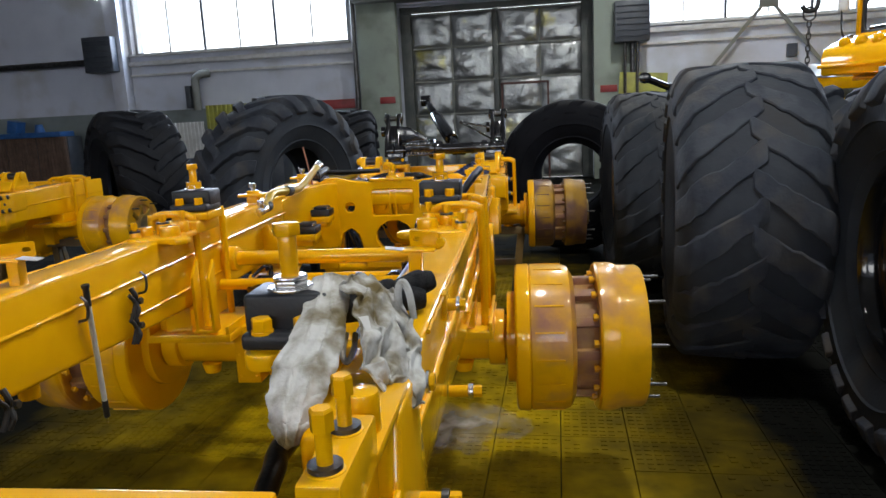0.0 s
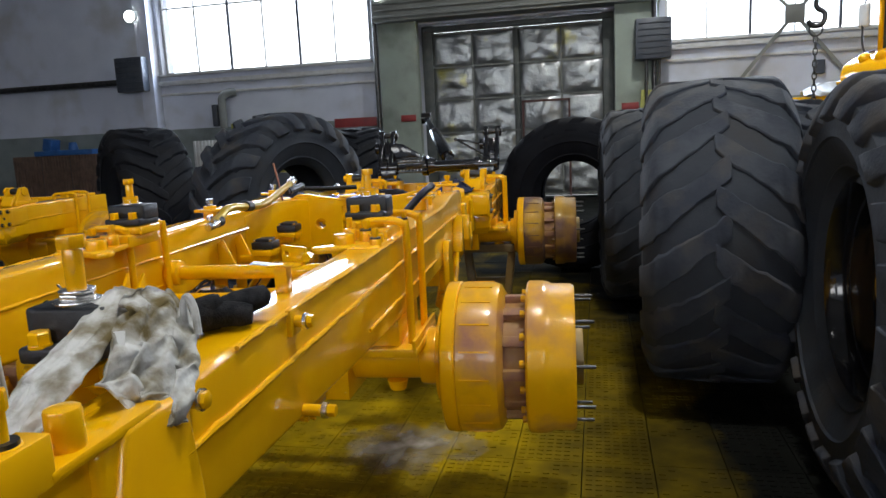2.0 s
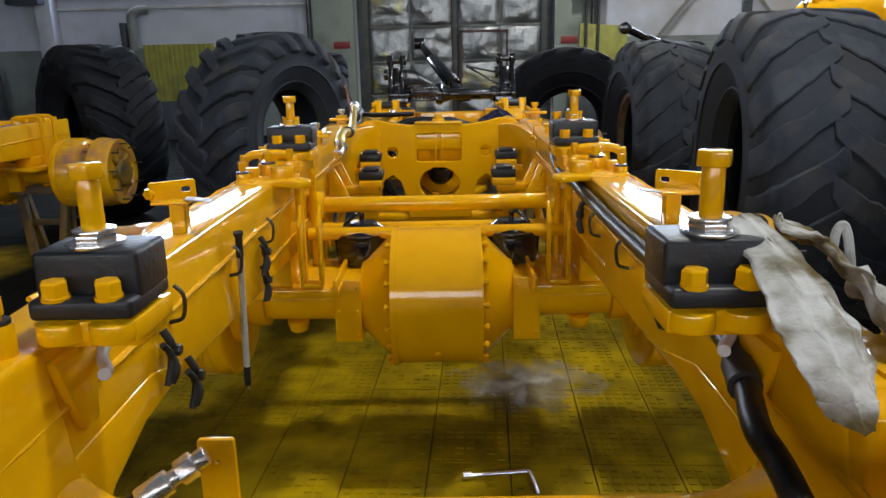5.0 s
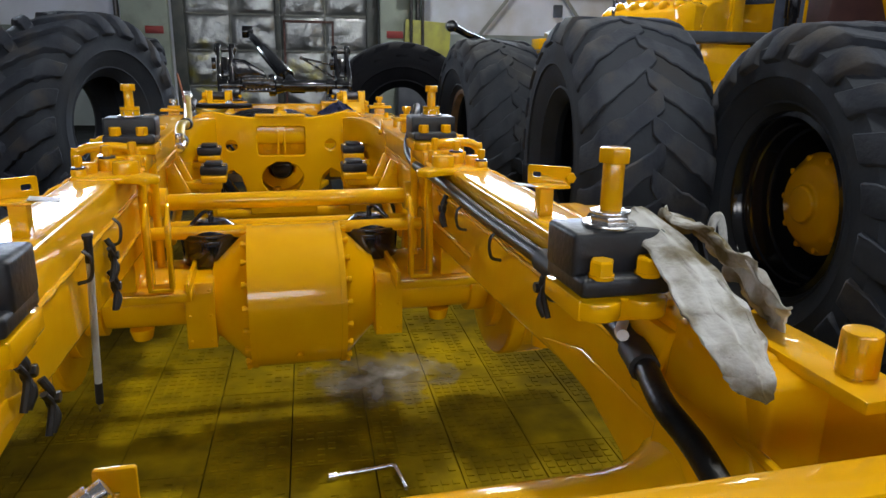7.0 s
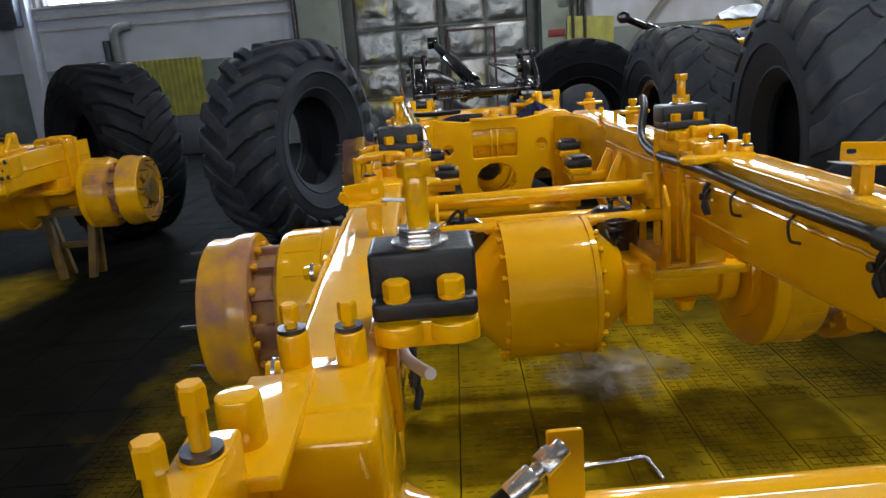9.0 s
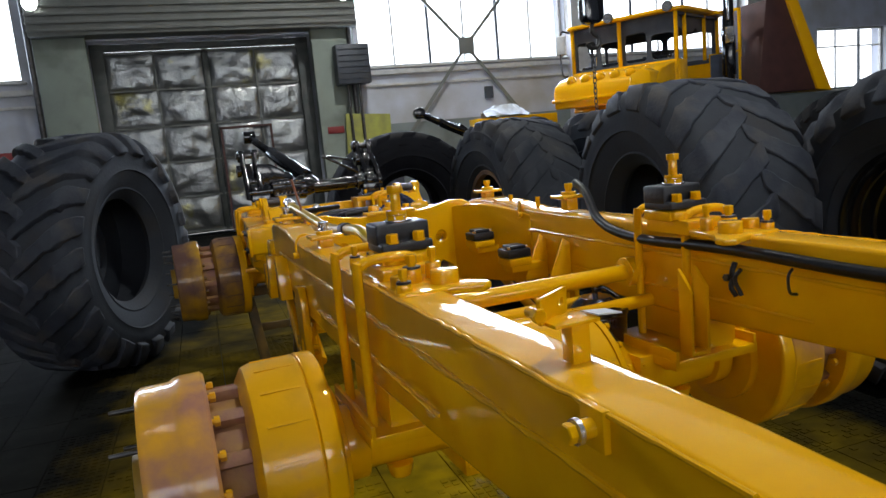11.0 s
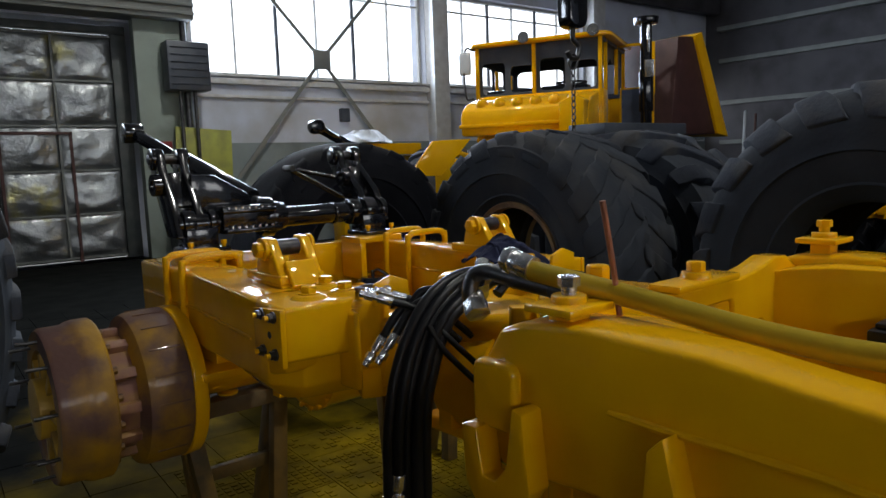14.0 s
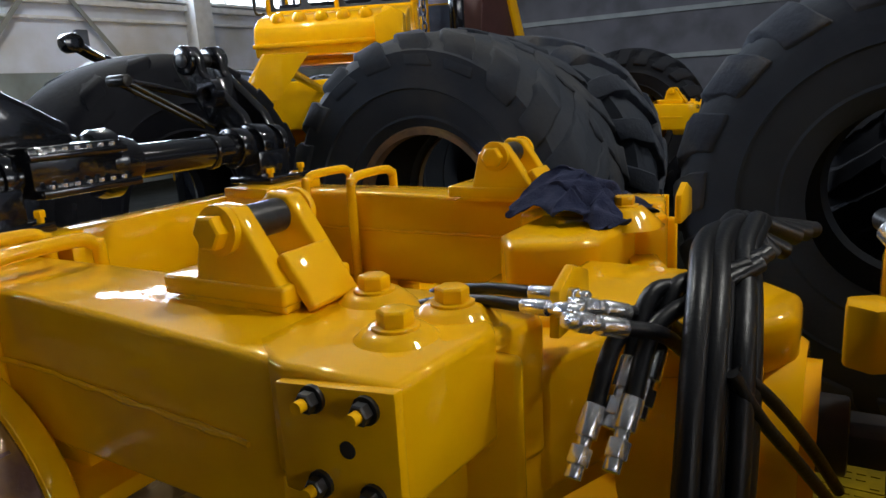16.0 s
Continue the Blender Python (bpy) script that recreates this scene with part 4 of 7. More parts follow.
def front_half():
    h = thing("chassis_half_frame", AXIS, "freshly painted yellow tractor half frame with axle and engine mounts", "chassis", "tractor half frames")
    for sg in (-1, 1):
        beam_mesh(sg, [(-1.66, 0.455, 0.57, 0.89, 1.09), (-1.62, 0.455, 0.57, 0.89, 1.095), (-1.2, 0.455, 0.572, 0.875, 1.11), (-0.6, 0.455, 0.572, 0.85, 1.11), (0.0, 0.455, 0.572, 0.83, 1.11), (0.9, 0.455, 0.57, 0.84, 1.115),
                       (1.02, 0.452, 0.568, 0.87, 1.125), (1.15, 0.448, 0.566, 0.88, 1.14), (1.36, 0.44, 0.566, 0.88, 1.146), (1.48, 0.43, 0.568, 0.87, 1.138), (1.535, 0.42, 0.566, 0.87, 1.118), (1.58, 0.42, 0.562, 0.90, 1.055)], "side_beam", h)
        for u in (sg * 0.574, sg * 0.455):
            weld(h, [(u, -1.9, 1.0), (u, -1.0, 1.01), (u, 0.0, 1.02), (u, 1.3, 1.03)], 0.006)
            weld(h, [(u, -0.5, 0.905), (u, 0.6, 0.905)], 0.005)
        weld(h, [(sg * 0.574, -1.3, 1.106), (sg * 0.572, 0.8, 1.108)], 0.004)
        # spring clamps over the axle
        part("spacer_block", Shape().box((sg * 0.515, 0.04, 0.785), (0.10, 0.32, 0.092)), YELLOW, h, bevel=0.004)
        for v in (-0.072, 0.155):
            u_bolt(h, sg * 0.515, v, 0.083, 0.735, 1.165)
        s = Shape().box((sg * 0.47, 0.04, 0.722), (0.32, 0.38, 0.03)).box((sg * 0.47, 0.05, 0.70), (0.26, 0.26, 0.03))
        for q in (-1, 1):
            s.box((sg * 0.47 + q * 0.15, 0.04, 0.742), (0.014, 0.38, 0.05))
        part("spring_plate", s, YELLOW, h, bevel=0.004)
        for u in (0.42, 0.36):
            s = Shape().prism([(0, 0), (0.0, 0.20), (0.05, 0.26), (0.05, 0.0)], Matrix.Translation((sg * u, -0.17, 0.75)) @ VZ, 0.012)
            part("gusset", s, YELLOW, h, bevel=0.003)
        part("gusset_foot", Shape().box((sg * 0.39, -0.145, 0.755), (0.07, 0.05, 0.012)), YELLOW, h, bevel=0.002)
        # rear engine mounts
        s = Shape().box((sg * 0.475, -0.02, 1.12), (0.14, 0.19, 0.045))
        plate = [(0.565, -0.13), (0.565, -0.30), (0.50, -0.315), (0.46, -0.30), (0.425, -0.31), (0.375, -0.335), (0.345, -0.315), (0.345, -0.285), (0.39, -0.235), (0.40, -0.18), (0.41, -0.10)]
        s.prism([(sg * a, b) for a, b in (plate if sg > 0 else plate[::-1])], Matrix.Translation((0, 0, 1.107)), 0.02)
        part("mount_bracket", s, YELLOW, h, bevel=0.006)
        mount_pad(h, sg * 0.455, 0.0, 1.17, 0.145, 0.115, 0.075, 0.075, 0.02, 0.0135)
        part("spacer", Shape().cyl((sg * 0.455, 0, 1.25), (sg * 0.455, 0, 1.275), 0.027, seg=24), YELLOW, h)
        boss(h, sg * 0.435, -0.25, 1.11, 0.033, 0.04)
        boss(h, sg * 0.43, -0.165, 1.11, 0.019, 0.045, 0.014)
        boss(h, sg * 0.545, 0.135, 1.10, 0.016, 0.045, 0.01, True)
        boss(h, sg * 0.495, 0.125, 1.10, 0.020, 0.05, 0.01, True)
        boss(h, sg * 0.492, -0.185, 1.11, 0.024, 0.04, 0.012, True)
        boss(h, sg * 0.535, -0.225, 1.10, 0.024, 0.045)
        boss(h, sg * 0.545, -0.275, 1.10, 0.019, 0.035, 0.012, True)
        # near engine mounts: bracket that stands inboard of the beam
        s = Shape().box((sg * 0.412, -1.395, 1.097), (0.13, 0.085, 0.03)).prism([(-0.05, 0), (0.06, 0), (0.04, -0.12), (0.0, -0.12)], Matrix.Translation((sg * 0.452, -1.43, 1.08)) @ VZ, 0.02)
        part("mount_bracket", s, YELLOW, h, bevel=0.008)
        mount_pad(h, 0.378 if sg > 0 else -0.402, -1.412, 1.132, 0.132, 0.11, 0.082, 0.085, 0.02, 0.0145)
        s = Shape().prism([(-1.0, 0.885), (-1.24, 0.868), (-1.36, 0.83), (-1.42, 0.785), (-1.46, 0.76), (-1.56, 0.76), (-1.62, 0.80), (-1.62, 0.93), (-1.2, 0.94)], Matrix.Translation((sg * 0.468, 0, 0)) @ VZ, 0.03)
        part("tube_web", s, YELLOW, h, bevel=0.008, segs=3)
        # radiator support box at the end of the beam
        s = Shape()
        vs = []
        for z, va, vb, ua, ub in ((1.10, -1.615, -1.47, 0.455, 0.578), (0.90, -1.68, -1.45, 0.445, 0.585), (0.84, -1.69, -1.45, 0.445, 0.585)):
            vs += [(sg * ua, va, z), (sg * ub, va, z), (sg * ub, vb, z), (sg * ua, vb, z)]
        s.add(vs, [(0, 1, 2, 3), (8, 11, 10, 9)] + [(k + c, k + (c + 1) % 4, k + 4 + (c + 1) % 4, k + 4 + c) for k in (0, 4) for c in range(4)])
        part("support_box", s, YELLOW, h, bevel=0.010, segs=3)
        if sg < 0:
            boss(h, sg * 0.492, -1.497, 1.095, 0.0185, 0.045, 0.012, True)
            boss(h, sg * 0.560, -1.490, 1.095, 0.0185, 0.045, 0.012, True)
        shift = 0.06 if sg > 0 else 0.03
        m = Matrix.Translation((sg * (0.605 - shift), -1.79, 1.0)) @ VZ
        holed("end_web", [(-0.24, -0.22), (0.16, -0.22), (0.17, 0.06), (0.14, 0.098), (-0.02, 0.095), (-0.24, 0.06)], [circle(-0.03, -0.02, 0.062, 28, 0.075)], 0.014, m, YELLOW, h, bevel=0.003)
        part("end_block", Shape().box((sg * (0.612 - shift), -1.808, 1.119), (0.044, 0.155, 0.06)), YELLOW, h, bevel=0.004)
        part("block_foot", Shape().cyl((sg * (0.606 - shift), -1.85, 1.0), (sg * (0.606 - shift), -1.85, 1.09), 0.017, seg=20), YELLOW, h)
        part("end_plate", Shape().box((sg * (0.598 - shift), -1.635, 1.098), (0.075, 0.21, 0.016)), YELLOW, h, bevel=0.004)
        s = Shape().prism([(-0.10, 0), (0.06, 0), (0.06, -0.16), (-0.10, -0.20)], Matrix.Translation((sg * (0.562 - shift), -1.84, 1.08)) @ VZ, 0.012)
        part("end_bracket", s, YELLOW, h, bevel=0.004)
        boss(h, sg * (0.606 - shift), -1.678, 1.10, 0.021, 0.055)
        boss(h, sg * (0.610 - shift), -1.772, 1.148, 0.019, 0.003, 0.038, True)
        boss(h, sg * (0.612 - shift), -1.855, 1.148, 0.019, 0.003, 0.038, True)
        # studs along the outer side
        part("stud_plate", Shape().box((sg * 0.576, -1.055, 1.085), (0.012, 0.05, 0.055)), YELLOW, h, bevel=0.002)
        for v, z, reach, steel in ((-1.055, 1.085, 0.045, True), (-1.03, 0.885, 0.070, True), (-1.53, 0.925, 0.070, False), (-1.46, 1.078, 0.030, True)):
            side_stud(h, sg * 0.573, v, z, sg, reach, steel)
        part("drain_stub", Shape().cyl((sg * 0.505, -0.91, 0.82), (sg * 0.505, -0.91, 0.87), 0.026, seg=20), YELLOW, h, bevel=0.003)
        # post with a small bracket on the beam
        s = Shape().box((sg * 0.495, -0.895, 1.135), (0.03, 0.03, 0.07)).box((sg * 0.505, -0.895, 1.172), (0.075, 0.05, 0.006))
        p = part("clip_post", s, YELLOW, h, bevel=0.0015)
        holed("clip_plate", rounded(-0.045, -0.019, 0.045, 0.019, 0.004), [rounded(-0.036, -0.006, -0.016, 0.007, 0.005)], 0.005,
              Matrix.Translation((sg * 0.515, -0.868, 1.19)) @ Matrix.Rotation(radians(-34 * sg), 4, "Z") @ Matrix.Scale(sg, 4, (1, 0, 0)) @ UZ, YELLOW, p, bevel=0.001)
        part("bolt", Shape().cyl((sg * 0.553, -0.885, 1.187), (sg * 0.553, -0.865, 1.187), 0.008, seg=14).hexbolt((sg * 0.553, -0.885, 1.187), (0, -1, 0), 0.012, 0.002, 0.012), YELLOW, p)
        part("tag", Shape().box((sg * 0.452, -0.90, 1.176), (0.05, 0.035, 0.002), (0, 8, 10)), WHITE_FRAME, p, "white tape flag")
        for v in (0.68, 1.43):
            cap_mount(h, sg * 0.505, v, (1.100 if sg < 0 else 1.126) if v < 1 else (1.112 if sg < 0 else 1.125), YELLOW if sg > 0 else ZINC)
        if sg < 0:
            s = Shape().tube([(-0.515, 0.855, 1.112), (-0.53, 0.855, 1.14), (-0.56, 0.855, 1.142), (-0.579, 0.855, 1.115), (-0.58, 0.855, 1.075)], 0.0055, seg=10).cyl((-0.572, 0.855, 1.07), (-0.594, 0.855, 1.07), 0.012, seg=14)
            part("hose_strap", s, YELLOW, h)
        else:
            for v in (1.25, 1.0):
                s = Shape().box((0.475, v + 0.02, 1.145), (0.05, 0.022, 0.005)).box((0.448, v, 1.118), (0.006, 0.03, 0.062), (20, 0, 0)).cyl((0.445, v - 0.015, 1.09), (0.43, v - 0.015, 1.09), 0.012, seg=14)
                part("hose_strap", s, YELLOW, h, bevel=0.002)
                part("stub", Shape().cyl((0.50, v - 0.075, 1.10), (0.50, v - 0.075, 1.165), 0.010, seg=14), YELLOW, h)
        # slotted hanger on the outer side and end stop
        m = Matrix.Translation((sg * 0.585, 0.85, 0.755)) @ VZ
        holed("hanger", [(-0.055, -0.26), (0.06, -0.26), (0.06, 0.14), (0.03, 0.195), (-0.03, 0.195), (-0.055, 0.15)], [rounded(-0.022, -0.10, 0.025, 0.0, 0.01)], 0.02, m, YELLOW, h, bevel=0.004)
        s = Shape().box((sg * 0.56, 0.90, 0.60), (0.06, 0.09, 0.16)).cyl((sg * 0.52, 0.96, 0.64), (sg * 0.60, 0.96, 0.64), 0.05, seg=20).cyl((sg * 0.54, 1.0, 0.78), (sg * 0.54, 1.0, 0.60), 0.028, seg=16)
        s.box((sg * 0.56, 1.02, 0.70), (0.05, 0.06, 0.04)).tube([(sg * 0.54, 1.42, 0.80), (sg * 0.56, 1.2, 0.70), (sg * 0.57, 0.98, 0.60)], 0.018).tube([(sg * 0.50, 1.42, 0.79), (sg * 0.50, 1.2, 0.70), (sg * 0.51, 0.98, 0.61)], 0.022)
        part("hanger_block", s, YELLOW, h, bevel=0.005)
        s = Shape().prism(rounded(-0.05, -0.06, 0.05, 0.06, 0.02), Matrix.Translation((sg * 0.572, 1.535, 1.003)) @ VZ, 0.03)
        part("end_stop", s, YELLOW, h, bevel=0.008, segs=3)
        s = Shape().prism([(1.585, 0.95), (1.578, 0.845), (1.54, 0.797), (1.475, 0.80), (1.425, 0.87), (1.44, 1.0), (1.462, 1.005), (1.478, 0.90), (1.505, 0.868), (1.535, 0.868), (1.548, 0.95)], Matrix.Translation((sg * 0.59, 0, 0)) @ VZ, 0.05)
        part("stop_hook", s, YELLOW, h, bevel=0.004)
        s = Shape().prism([(-0.05, -0.10), (0.035, -0.11), (0.02, 0.06), (-0.005, 0.085)], Matrix.Translation((sg * 0.59, 1.19, 0.95)) @ VZ, 0.05)
        part("stop_fin", s, YELLOW, h, bevel=0.004)
        beam_mesh(sg, [(0.92, 0.451, 0.462, 0.80, 1.09), (1.02, 0.444, 0.462, 0.78, 1.105), (1.12, 0.428, 0.462, 0.77, 1.115), (1.20, 0.408, 0.462, 0.765, 1.122), (1.28, 0.38, 0.462, 0.76, 1.128), (1.36, 0.352, 0.46, 0.755, 1.128), (1.44, 0.325, 0.455, 0.75, 1.12), (1.52, 0.305, 0.45, 0.78, 1.10)], "shoulder_web", h)
        # gussets and black stop pads inside, before the cross member
        for v in (0.80, 0.62):
            s = Shape().prism([(0, 0), (0.0, 0.17), (0.03, 0.19), (0.11, 0.02), (0.11, 0)], Matrix.Translation((sg * 0.455, v, 0.83)) @ Matrix.Rotation(0 if sg < 0 else math.pi, 4, "Z") @ UZ, 0.01)
            part("gusset", s, YELLOW, h, bevel=0.003)
        for k, (u, v, z) in enumerate(((0.335, 1.20, 0.955), (0.29, 0.78, 0.93))):
            s = Shape().box((sg * u, v, z), (0.10, 0.11, 0.03)).box((sg * (u + 0.05), v + 0.02, z - 0.03), (0.16, 0.10, 0.03))
            b = part("stop_bracket", s, YELLOW, h, bevel=0.004)
            s = Shape().box((sg * u, v, z + 0.035), (0.105, 0.10, 0.035)).box((sg * u, v, z + 0.06), (0.07, 0.08, 0.015))
            p = part("stop_pad", s, PAD, b, "black rubber stop pad", bevel=0.006)
            for q in (-1, 1):
                part("nut", Shape().hexbolt((sg * u + q * 0.04, v - 0.03, z + 0.052), (0, 0, 1), 0.009, 0.002, 0.01), ZINC, p)
        # cable stand-offs on the inner side
        for v, z in ((-0.45, 1.0), (-0.75, 1.0), (-1.10, 1.02)):
            s = Shape().tube([(sg * 0.455, v, z - 0.03), (sg * 0.43, v, z - 0.02), (sg * 0.425, v, z + 0.02), (sg * 0.44, v, z + 0.04)], 0.004, seg=8)
            part("cable_hook", s, DARK_STEEL, h)
    # long thin tie bar
    s = Shape().cyl((-0.40, 0.20, 0.945), (0.40, 0.20, 0.945), 0.028, seg=28)
    for sg in (-1, 1):
        s.cyl((sg * 0.40, 0.20, 0.945), (sg * 0.455, 0.20, 0.945), 0.05, seg=28)
    part("tie_bar", s, YELLOW, h, bevel=0.003)
    part("cross_tube", Shape().cyl((-0.45, 0.13, 0.855), (0.45, 0.13, 0.855), 0.022, seg=24), YELLOW, h)
    part("cross_tube", Shape().cyl((-0.45, 0.42, 0.80), (0.45, 0.42, 0.80), 0.03, seg=24), YELLOW, h)
    # big tube at the near end with flared welds and a tab
    s = Shape().lathe((0, -1.50, 0.835), (1, 0, 0), [(-0.465, 0.0), (-0.465, 0.10), (-0.44, 0.078), (-0.40, 0.058), (-0.36, 0.052), (0.36, 0.052), (0.40, 0.058), (0.44, 0.078), (0.465, 0.10), (0.465, 0.0)], 40)
    t = part("cross_tube", s, YELLOW, h)
    holed("tab", rounded(-0.022, -0.04, 0.022, 0.08, 0.003), [[(-0.004, 0.045), (0.004, 0.045), (0.004, 0.053), (-0.004, 0.053)]], 0.006, Matrix.Translation((-0.245, -1.50, 0.905)) @ UZ, YELLOW, t, bevel=0.001)
    part("near_bar", Shape().box((0, -1.845, 1.083), (0.98, 0.05, 0.05)), YELLOW, h, bevel=0.006)
    # front cross member: a thick plate with openings, ribs and a cap
    m = Matrix.Translation((0, 1.50, 0)) @ UZ
    arch = [(0.30 * k, z) for k, z in ((-1.5, 0.62), (-1.16, 0.62), (-1.12, 0.74), (-1.0, 0.83), (-0.83, 0.86), (-0.68, 0.82), (-0.58, 0.72), (-0.55, 0.62), (0.55, 0.62), (0.58, 0.72), (0.68, 0.82), (0.83, 0.86), (1.0, 0.83), (1.12, 0.74), (1.16, 0.62), (1.5, 0.62))]
    top = [(0.45, 1.10), (0.38, 1.14), (0.32, 1.142), (0.25, 1.125), (0.15, 1.112), (0.05, 1.12), (-0.05, 1.12), (-0.15, 1.112), (-0.25, 1.125), (-0.32, 1.142), (-0.38, 1.14), (-0.45, 1.10)]
    octo = [(0.115 * math.cos(radians(15 + 30 * k)), 0.80 + 0.098 * math.sin(radians(15 + 30 * k))) for k in range(12)]
    niche = rounded(-0.125, 0.917, 0.125, 1.078, 0.02)
    holed("cross_member", arch + top, [circle(-0.25, 0.975, 0.034), circle(0.25, 0.975, 0.034), octo, niche], 0.05, m, YELLOW, h, bevel=0.006)
    part("niche_back", Shape().box((0, 1.535, 0.995), (0.28, 0.012, 0.18)), YELLOW, h, bevel=0.003)
    for u in (-0.016, 0.016):
        part("rib", Shape().box((u, 1.505, 0.995), (0.012, 0.055, 0.158)), YELLOW, h, bevel=0.002)
    for u in (-0.07, 0.07):
        part("niche_boss", Shape().prism(rounded(-0.024, -0.045, 0.024, 0.045, 0.02), Matrix.Translation((u, 1.52, 0.99)) @ UZ, 0.03), YELLOW, h, bevel=0.004)
    part("top_plate", Shape().box((0, 1.545, 1.095), (0.80, 0.08, 0.02)), YELLOW, h, bevel=0.004)
    part("cap_plate", Shape().box((0, 1.495, 1.128), (0.25, 0.075, 0.016)), YELLOW, h, bevel=0.004)
    part("cap_bolt", Shape().cyl((0, 1.495, 1.136), (0, 1.495, 1.15), 0.035, 0.03, seg=24).hexbolt((0, 1.495, 1.15), (0, 0, 1), 0.02, 0.001, 0.022), YELLOW, h, bevel=0.002)
    for q in (-1, 1):
        for k in range(6):
            part("cast_ridge", Shape().box((q * (0.30 + 0.005 * k), 1.473, 0.92 + 0.022 * k), (0.07, 0.005, 0.005)), YELLOW, h)
    # pin fork towards the other half
    for z, t, w in ((1.03, 0.10, 0.165), (0.615, 0.05, 0.13)):
        half = [(0.44, -0.02), (0.40, 0.03), (w + 0.10, 0.08), (w + 0.03, 0.14), (w, 0.22), (w - 0.02, 0.32), (w - 0.07, 0.375), (0.03, 0.39)]
        s = Shape().prism(half + [(-a, b) for a, b in reversed(half)], Matrix.Translation((0, 1.50, z)), t)
        part("fork_plate", s, YELLOW, h, bevel=0.016, segs=3)
    s = Shape().box((-0.37, 1.55, 0.82), (0.10, 0.07, 0.36))
    part("fork_web", s, YELLOW, h, bevel=0.012, segs=3)
    s = Shape().box((0.37, 1.55, 0.82), (0.10, 0.07, 0.36))
    part("fork_web", s, YELLOW, h, bevel=0.012, segs=3)
    s = Shape().cyl((0, 1.76, 1.06), (0, 1.76, 1.092), 0.085, seg=40).hexbolt((0, 1.76, 1.09), (0, 0, 1), 0.03, 0.004, 0.048)
    part("hinge_cap", s, YELLOW, h, bevel=0.003)
    part("stop_block", Shape().cyl((-0.125, 1.90, 0.955), (-0.125, 1.90, 1.04), 0.038, seg=6), YELLOW, h, bevel=0.006)
    s = Shape()
    s.cyl((-0.03, 1.73, 0.64), (-0.03, 1.73, 0.652), 0.085, seg=36).cyl((-0.03, 1.73, 0.652), (-0.03, 1.73, 0.668), 0.055, seg=36).hexbolt((-0.03, 1.73, 0.666), (0, 0, 1), 0.024, 0.004, 0.042)
    s.cyl((0, 1.76, 0.45), (0, 1.76, 0.60), 0.11, seg=36)
    part("hinge_pin", s, YELLOW, h, bevel=0.004)
    s = Shape().cyl((-0.335, 1.82, 0.775), (-0.13, 1.50, 0.53), 0.028, seg=24)
    part("steering_cylinder", s, BLACK, h, "black steering cylinder")
    axle(h, 0.09, 0.003, 0.0, 0.05)
    return h


